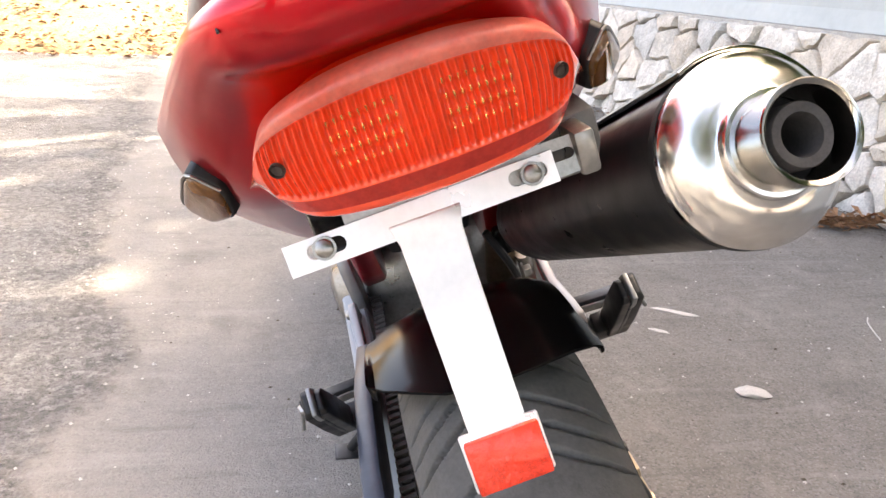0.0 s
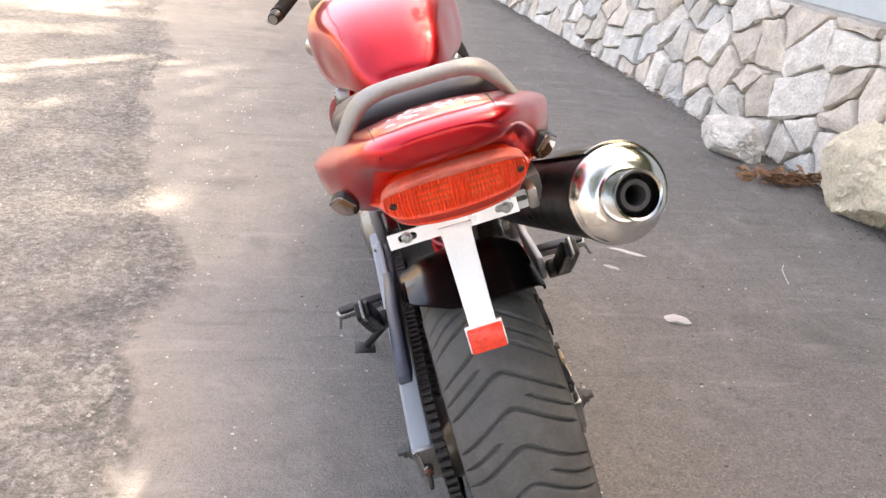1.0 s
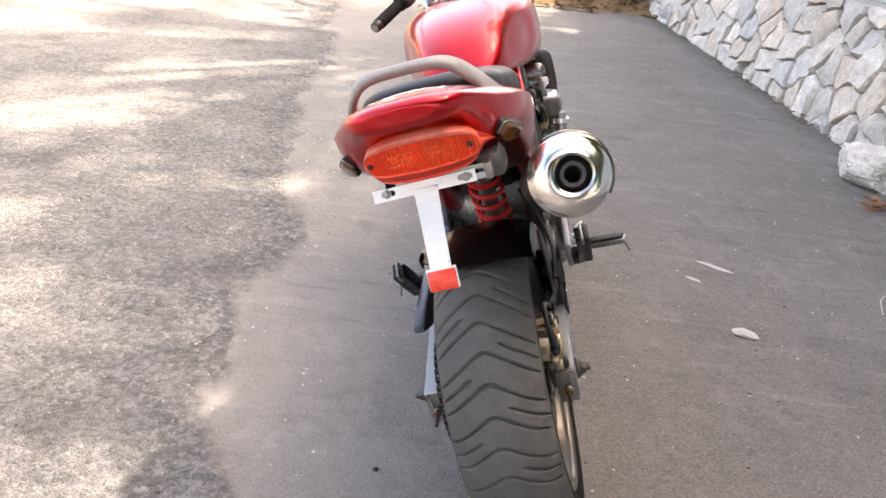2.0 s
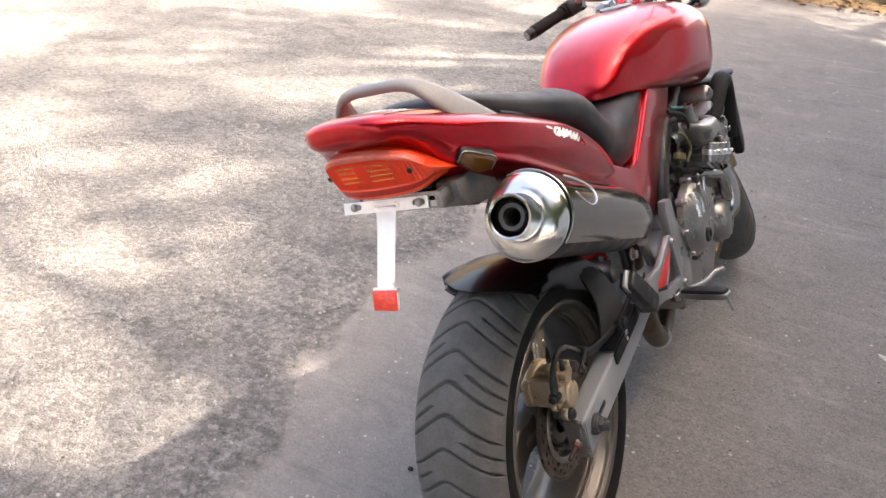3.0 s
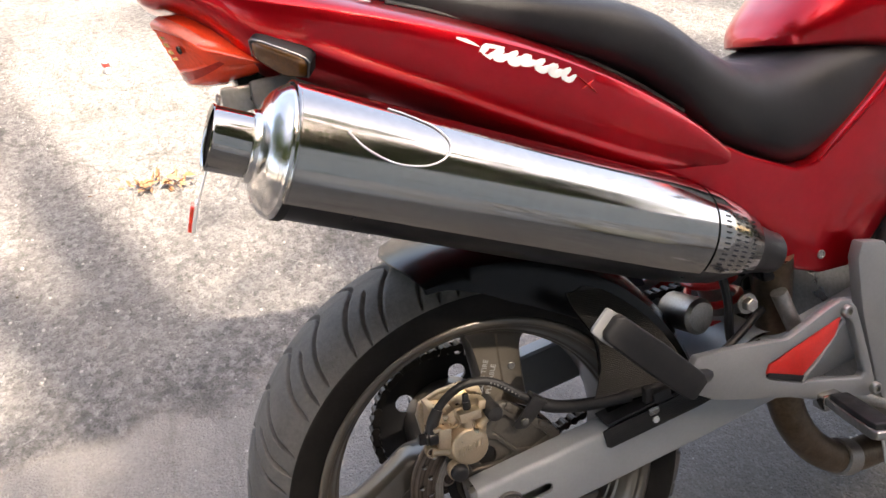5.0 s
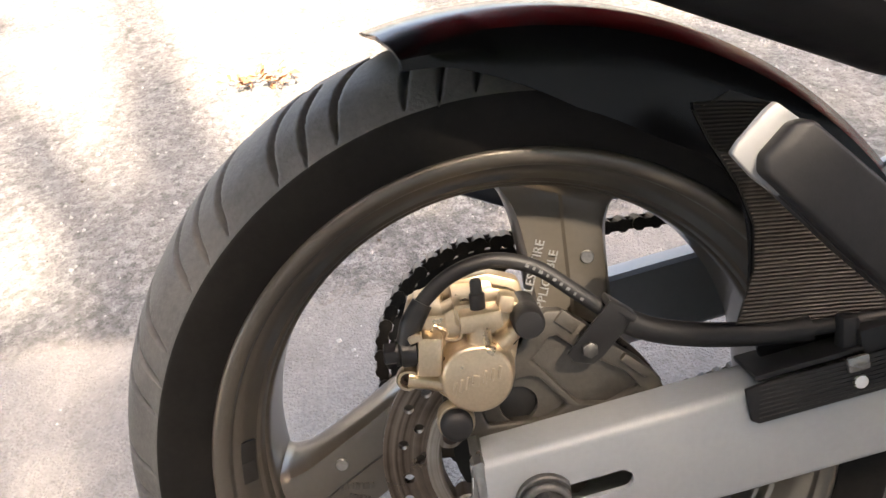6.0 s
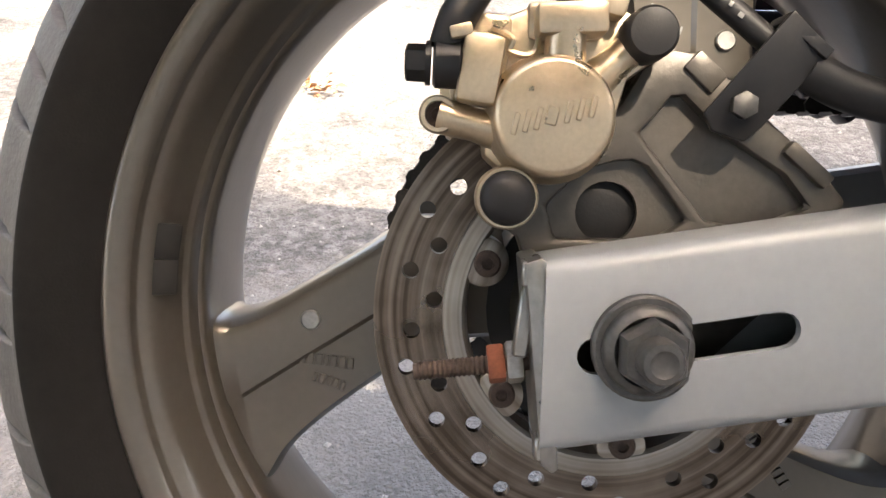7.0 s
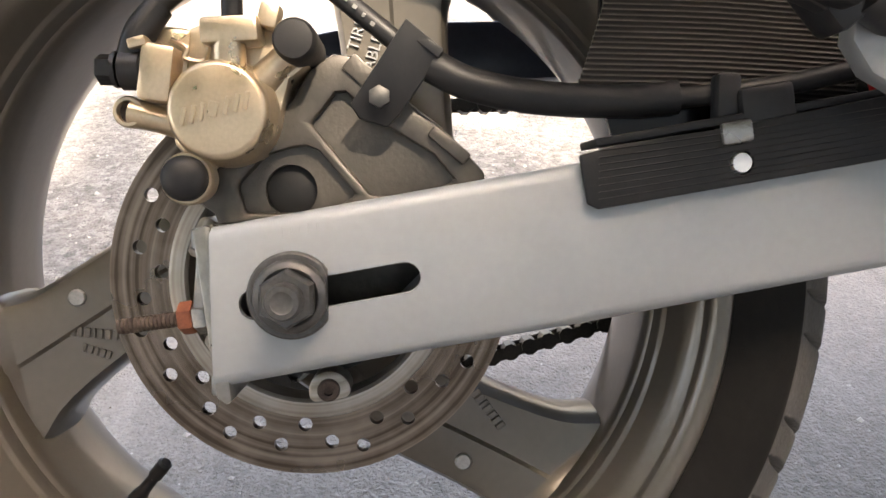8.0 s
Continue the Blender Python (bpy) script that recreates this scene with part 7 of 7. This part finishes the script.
for s in (1, -1):
    flip = lambda v: Vector((v.x * -s, v.y, v.z))
    o, i_ = flip(go), flip(gi)
    d = (o - i_).normalized()
    grip = front("grip", lathe([(0, 0.0160), (0.006, 0.0205), (0.010, 0.0205), (0.012, 0.0165), *[(0.014 + 0.004 * k + e, 0.0162 + 0.0007 * (j % 2)) for k in range(24) for j, e in ((0, 0), (1, 0.002))], (0.112, 0.0168), (0.118, 0.0175), (0.124, 0.0170), (0.124, 0)], i_, d, 20), RUBBER, handlebar, "black rubber grip")
    front("bar_end", lathe([(0.124, 0.0150), (0.140, 0.0155), (0.146, 0.0135), (0.146, 0)], i_, d, 20), BLACK_METAL, handlebar)
    front("switch_block", box((0.045, 0.045, 0.045), aim(i_ - d * 0.022, d), 0.008), BLACK, handlebar)
    front("lever_perch", box((0.030, 0.050, 0.028), aim(i_ - d * 0.055 + Vector((0, 0.012, 0)), d), 0.006), BLACK_METAL, handlebar)
    lever = [i_ - d * 0.055 + Vector((0, 0.040, -0.004)), i_ - d * 0.01 + Vector((0, 0.050, -0.008)), i_ + d * 0.06 + Vector((0, 0.052, -0.012)), i_ + d * 0.125 + Vector((0, 0.060, -0.014))]
    front("lever", tube(lever, [0.007, 0.006, 0.0055, 0.0075], 10, flat=0.7), ALU_BRIGHT, handlebar, "bright alloy lever")
    top = i_ - d * 0.050 + Vector((0, 0.015, 0.018))
    side = 1 if s > 0 else -1
    mirror_c = STEER.inverted() @ Vector((-0.289, 0.832, 1.113))
    mirror_c = Vector((side * abs(mirror_c.x), mirror_c.y, mirror_c.z))
    stalk = front("mirror_stalk", tube([top, top + Vector((side * 0.004, 0.004, 0.030)), top + Vector((side * 0.045, 0.010, 0.075)), mirror_c + Vector((side * -0.052, 0.015, -0.020)), mirror_c + Vector((side * -0.040, 0.010, -0.010))], 0.0048, 10), STEEL, handlebar)
    facing = Vector((side * -0.12, -1.0, 0.34))
    front("mirror_shell", lathe([(0.0, 0.060), (-0.004, 0.0615), (-0.014, 0.057), (-0.024, 0.034), (-0.028, 0.0)], mirror_c, facing, 40), BLACK, handlebar, "round black mirror")
    front("mirror_glass", lathe([(0.0005, 0.0585), (0.0008, 0.0)], mirror_c, facing, 40), MIRROR, handlebar)
    front("mirror_rim", lathe([(-0.001, 0.0580), (0.002, 0.0590), (0.003, 0.0610), (0.0, 0.0625)], mirror_c, facing, 40), BLACK, handlebar)
# clocks
for s in (1, -1):
    c, up = STEER.inverted() @ Vector((0.038, 1.100, 1.043) if s > 0 else (-0.083, 1.100, 1.024)), STEER.inverted().to_3x3() @ Vector((0.30, -0.80, 0.66))
    clock = front("instrument", lathe([(-0.055, 0.0), (-0.055, 0.030), (-0.035, 0.042), (-0.002, 0.045), (0.002, 0.0465), (0.005, 0.0455), (0.006, 0.0415), (0.001, 0.0405)], c, up, 40), CHROME, None, "round chrome-rimmed instrument with a white face")
    front("dial", lathe([(0.001, 0.0410), (0.001, 0.0)], c, up, 40), GAUGE, clock)
    bm = bmesh.new()
    q = up.normalized().to_track_quat("Z", "Y").to_matrix().to_4x4()
    for k in range(19):
        a = radians(-135 + 15 * k)
        box((0.0012, 0.006 if k % 3 == 0 else 0.003, 0.0004), Matrix.Translation(c + up.normalized() * 0.0016) @ q @ Matrix.Rotation(a, 4, "Z") @ Matrix.Translation((0, 0.034, 0)), 0, 1, bm)
    box((0.0020, 0.032, 0.0006), Matrix.Translation(c + up.normalized() * 0.0022) @ q @ Matrix.Rotation(radians(130), 4, "Z") @ Matrix.Translation((0, 0.012, 0)), 0, 1, bm)
    front("dial_mark", bm, BLACK, clock)
front("headlamp", lathe([(-0.14, 0.0), (-0.135, 0.05), (-0.09, 0.085), (-0.01, 0.095), (0.0, 0.098), (0.006, 0.092), (0.014, 0.0)], (0, 1.255, 0.900), (0, 1, -0.08), 40), CHROME, None, "round chrome headlamp")
for s in (1, -1):
    front("front_indicator", lathe([(-0.03, 0.0), (-0.028, 0.016), (-0.010, 0.027), (0.012, 0.028), (0.022, 0.020), (0.026, 0.0)], (s * 0.185, 1.175, 0.860), (0, 1, 0), 24), CHROME, None, "round chrome front indicator")
    front("indicator_stem", tube([(s * 0.10, 1.165, 0.855), (s * 0.165, 1.175, 0.860)], 0.007, 10, steps=1), BLACK, bike.children[-1])
for pts in (((-0.16, 0.99, 1.01), (-0.10, 1.12, 1.04), (0.0, 1.17, 0.98), (0.04, 1.14, 0.88)), ((0.16, 0.99, 1.01), (0.10, 1.13, 1.03), (0.02, 1.18, 0.96), (0.0, 1.14, 0.86)), ((0.18, 1.0, 1.0), (0.15, 1.12, 1.0), (0.12, 1.20, 0.9), (0.09, 1.25, 0.75), (0.085, 1.29, 0.5))):
    front("cable", tube(pts, 0.005, 8), BLACK, handlebar)

# ---- loose things on the ground ----
def pebble(name, place, size, turn, label, material, category, seed):
    rnd = random.Random(seed)
    bm = bmesh.new()
    bmesh.ops.create_icosphere(bm, subdivisions=2, radius=1)
    for v in bm.verts:
        v.co *= 1 + 0.25 * noise.noise(v.co * 1.7 + Vector((seed, 0, 0)))
        v.co = Vector((v.co.x * size[0], v.co.y * size[1], max(v.co.z, -0.5) * size[2]))
    bmesh.ops.translate(bm, verts=bm.verts, vec=(0, 0, 0.4 * size[2]))
    ob = part(name, bm, material)
    ob.matrix_world = pose(*place, 0, 0, turn)
    return tagged(ob, label, category)


pebble("stone_chip", (0.64, 0.766, 0.0), (0.040, 0.022, 0.012), -20, "flat pale stone chip lying on the asphalt", STONE_CHIP, "stone", 2)
pebble("stone_chip", (0.655, 1.213, 0.0), (0.066, 0.012, 0.004), -31, "thin pale sliver of stone on the asphalt", STONE_CHIP, "stone", 5)

pebble("stone_chip", (0.553, 1.100, 0.0), (0.030, 0.010, 0.003), -32, "small pale sliver of stone on the asphalt", STONE_CHIP, "stone", 8)
pebble("stone_chip", (-0.379, 0.001, 0.0), (0.007, 0.006, 0.006), 10, "tiny dark pebble on the asphalt", RIBBED, "stone", 9)
tagged(part("twig", tube([(1.223, 1.133, 0.004), (1.196, 1.098, 0.006), (1.176, 1.050, 0.006), (1.159, 0.996, 0.004)], 0.0022, 6), STONE_CHIP), "thin pale bent twig lying on the asphalt", "twig")


def debris(x, y, count, spread, name, label, size, seed):
    rnd = random.Random(seed)
    bm = bmesh.new()
    for k in range(count):
        a = rnd.uniform(0, 6.28)
        o = Vector((x + rnd.gauss(0, spread[0]), y + rnd.gauss(0, spread[1]), 0.004 + abs(rnd.gauss(0, 0.012))))
        d, w = Vector((math.cos(a), math.sin(a), rnd.uniform(-0.1, 0.5))), Vector((-math.sin(a), math.cos(a), 0))
        s = size * rnd.uniform(0.5, 1.3)
        v = [bm.verts.new(q) for q in (o, o + d * s * 0.4 + w * s * 0.16, o + d * s, o + d * s * 0.55 - w * s * 0.14 + Vector((0, 0, s * 0.2)))]
        bm.faces.new((v[0], v[1], v[2])), bm.faces.new((v[0], v[2], v[3]))
    return tagged(part(name, bm, LEAF_DRY, smooth=False), label, "dry leaves", kind="stuff")


debris(1.74, 1.98, 150, (0.10, 0.045), "leaf_pile", "heap of brown dry leaves at the foot of the stone wall", 0.07, 1)
debris(-1.62, -0.45, 46, (0.022, 0.055), "twig_litter", "small yellow brown scrap of dry leaves on the asphalt", 0.045, 2)
LEAF_DARK = mat("dark damp litter", (0.075, 0.060, 0.042), 0.9, 0, 12, 0.4)


def foot_litter():
    """Dark leaf crumbs and dirt gathered along the foot of the wall."""
    rnd = random.Random(31)
    bm = bmesh.new()
    for k in range(5200):
        u = 2.2 + rnd.random() ** 0.8 * (WALL_LEN - 2.4)
        q = wall_point(u, 0.0, 0.02 + abs(rnd.gauss(0, 0.09 + 0.10 * noise.noise(Vector((u * 1.3, 0, 5))))))
        s, a = rnd.uniform(0.004, 0.016), rnd.uniform(0, 6.28)
        d, w = Vector((math.cos(a), math.sin(a), rnd.uniform(0, 0.35))) * s, Vector((-math.sin(a), math.cos(a), 0)) * s * 0.45
        q.z = 0.003 + rnd.random() * 0.004
        v = [bm.verts.new(p) for p in (q, q + d * 0.5 + w, q + d, q + d * 0.5 - w)]
        bm.faces.new(v)
    return tagged(part("dirt_litter", bm, LEAF_DARK, smooth=False), "dark leaf crumbs and dirt along the foot of the wall", "litter", kind="stuff")


foot_litter()
debris(1.70, 3.9, 70, (0.06, 0.8), "leaf_litter", "scattered dry leaves along the foot of the wall", 0.04, 3)

rnd = random.Random(21)
bm = bmesh.new()
for k in range(2600):
    x, y = rnd.uniform(-3.4, -0.75), rnd.uniform(-1.6, 4.0)
    s = 0.0025 + 0.004 * rnd.random() ** 2
    c = Vector((x, y, 0.001))
    top = c + Vector((rnd.gauss(0, s * 0.2), rnd.gauss(0, s * 0.2), s * 0.9))
    ring = [bm.verts.new(c + Vector((s * math.cos(a + k), s * rnd.uniform(0.6, 1.1) * math.sin(a + k), 0))) for a in (0, 1.57, 3.14, 4.71)]
    t = bm.verts.new(top)
    for j in range(4):
        bm.faces.new((ring[j], ring[(j + 1) % 4], t))
tagged(part("grit", bm, STONE_CHIP, smooth=False), "loose grey grit on the old coarse asphalt", "grit", kind="stuff")
rnd = random.Random(22)
bm = bmesh.new()
for k in range(1500):
    x, y = rnd.uniform(-0.7, 1.7), rnd.uniform(-0.9, 5.0)
    s = 0.0015 + 0.004 * rnd.random() ** 4
    c = Vector((x, y, 0.001))
    ring = [bm.verts.new(c + Vector((s * math.cos(a + k), s * math.sin(a + k), 0))) for a in (0, 1.57, 3.14, 4.71)]
    t = bm.verts.new(c + Vector((0, 0, s * 0.8)))
    for j in range(4):
        bm.faces.new((ring[j], ring[(j + 1) % 4], t))
tagged(part("grit", bm, STONE_CHIP, smooth=False), "sparse grit on the newer asphalt", "grit", kind="stuff")

rnd = random.Random(23)
bm = bmesh.new()
for k in range(900):
    x, y = rnd.uniform(-3.0, 1.7), rnd.uniform(-1.4, 5.0)
    if x < -0.5 and rnd.random() < 0.4:
        continue
    s = 0.0015 + 0.005 * rnd.random() ** 4
    c = Vector((x, y, 0.001))
    ring = [bm.verts.new(c + Vector((s * math.cos(a + k), s * rnd.uniform(0.5, 1.1) * math.sin(a + k), 0))) for a in (0, 1.57, 3.14, 4.71)]
    t = bm.verts.new(c + Vector((0, 0, s * 0.7)))
    for j in range(4):
        bm.faces.new((ring[j], ring[(j + 1) % 4], t))
tagged(part("dark_crumbs", bm, LEAF_DARK, smooth=False), "dark crumbs of dirt strewn over the asphalt", "crumbs", kind="stuff")


def can_box():
    """A small red and white carton far out on the drive."""
    ob = part("carton", box((0.03, 0.02, 0.05), Matrix.Translation((0, 0, 0.025)), 0.002), WHITE)
    ob.matrix_world = pose(-2.70, -0.62, 0.0, 0, 0, 25)
    part("red_stripe", box((0.0312, 0.0212, 0.018), Matrix.Translation((0, 0, 0.036)), 0.001), RED_INSERT, ob)
    return tagged(ob, "small red and white carton standing on the asphalt", "carton")


can_box()


# ---- stones of the wall, each its own piece ----
def clip_poly(poly, n, c):
    """Keeps the side n.p <= c of a convex polygon."""
    out = []
    for a, b in zip(poly, poly[1:] + poly[:1]):
        da, db = n[0] * a[0] + n[1] * a[1] - c, n[0] * b[0] + n[1] * b[1] - c
        if da <= 0:
            out.append(a)
        if (da < 0 < db) or (db < 0 < da):
            t = da / (da - db)
            out.append((a[0] + (b[0] - a[0]) * t, a[1] + (b[1] - a[1]) * t))
    return out


def build_stones():
    rnd = random.Random(7)
    seeds = []
    u = 2.6
    while u < WALL_LEN:
        v, col = rnd.uniform(-0.02, 0.10), []
        while v < WALL_H + 0.05:
            seeds.append((u + rnd.uniform(-0.12, 0.12), v))
            v += rnd.choice((0.10, 0.16, 0.20, 0.26))
        u += rnd.uniform(0.18, 0.31)
    count = 0
    rest = bmesh.new()
    for i, s in enumerate(seeds):
        near = sorted((q for q in seeds if q is not s and abs(q[0] - s[0]) < 0.9), key=lambda q: (q[0] - s[0]) ** 2 + (q[1] - s[1]) ** 2)[:14]
        poly = [(s[0] - 0.35, -0.03), (s[0] + 0.35, -0.03), (s[0] + 0.35, WALL_H - 0.01), (s[0] - 0.35, WALL_H - 0.01)]
        for q in near:
            n = (q[0] - s[0], q[1] - s[1])
            poly = clip_poly(poly, n, (q[0] ** 2 + q[1] ** 2 - s[0] ** 2 - s[1] ** 2) / 2)
            if len(poly) < 3:
                break
        if len(poly) < 3:
            continue
        cx, cy = sum(p[0] for p in poly) / len(poly), sum(p[1] for p in poly) / len(poly)
        ring = []
        for a, b in zip(poly, poly[1:] + poly[:1]):
            for t in (0.04, 0.35, 0.68, 0.96):
                ring.append((a[0] + (b[0] - a[0]) * t, a[1] + (b[1] - a[1]) * t))
        depth = rnd.uniform(0.014, 0.042)
        tilt = (rnd.gauss(0, 0.11), rnd.gauss(0, 0.11))
        bm = bmesh.new()
        levels = []
        gap = 0.010
        for k, (shrink, out) in enumerate(((0.0, -0.04), (0.002, depth * 0.55), (0.010, depth * 0.95), (0.045, depth))):
            row = []
            for x, y in ring:
                r = math.hypot(x - cx, y - cy) + 1e-6
                g = (gap + shrink) / r
                x2, y2 = x + (cx - x) * min(g, 0.8), y + (cy - y) * min(g, 0.8)
                w = 0.016 * noise.noise(Vector((x2 * 14, y2 * 14, i * 3.1 + k * 0.6)))
                row.append(bm.verts.new(wall_point(x2 + w, max(y2 + w, -0.04), out + (tilt[0] * (x2 - cx) + tilt[1] * (y2 - cy)) * (out > 0) + 1.1 * w)))
            levels.append(row)
        m = len(ring)
        for a, b in zip(levels, levels[1:]):
            for j in range(m):
                bm.faces.new((a[j], a[(j + 1) % m], b[(j + 1) % m], b[j]))
        mid = bm.verts.new(wall_point(cx, cy, depth * 1.02 + 0.016 * noise.noise(Vector((cx * 5, cy * 5, 2)))))
        for j in range(m):
            bm.faces.new((levels[-1][j], levels[-1][(j + 1) % m], mid))
        bmesh.ops.recalc_face_normals(bm, faces=bm.faces)
        if count < 290:
            part("stone", bm, rnd.choice((STONE, STONE, STONE, STONE_TAN, STONE_GREY)), wall_base)
        else:
            join(rest, bm)
        count += 1
    if rest.verts:
        tagged(part("stone_rest", rest, STONE, wall_base, smooth=False), kind="stuff")
    else:
        rest.free()


build_stones()

# boulders at the foot of the wall: broken facets, rough
def boulder(x, y, size, turn, material, seed, label):
    rnd = random.Random(seed)
    bm = bmesh.new()
    bmesh.ops.create_icosphere(bm, subdivisions=5, radius=1)
    cuts = [(Vector([rnd.gauss(0, 1) for _ in range(3)]).normalized(), rnd.uniform(0.62, 0.92)) for _ in range(16)]
    off = Vector((seed * 3.7, 0, 0))
    for v in bm.verts:
        d = v.co.normalized()
        r = min([1.0] + [h / max(d.dot(n), 1e-3) for n, h in cuts if d.dot(n) > 0.3])
        r += 0.06 * noise.noise(d * 3 + off) + 0.05 * noise.noise(d * 7 + off) + 0.035 * noise.noise(d * 17 + off) + 0.02 * noise.noise(d * 38 + off)
        v.co = Vector((d.x * r * size[0], d.y * r * size[1], d.z * r * size[2]))
    ob = part("boulder", bm, material)
    ob.matrix_world = pose(x, y, size[2] * 0.55, 0, 0, turn)
    return tagged(ob, label, "boulder")


boulder(1.68, 2.42, (0.14, 0.27, 0.115), 4, STONE, 3, "flat pale boulder at the foot of the stone wall")
boulder(1.93, 1.60, (0.24, 0.32, 0.29), -8, STONE_OCHRE, 8, "large rough ochre boulder at the foot of the stone wall")
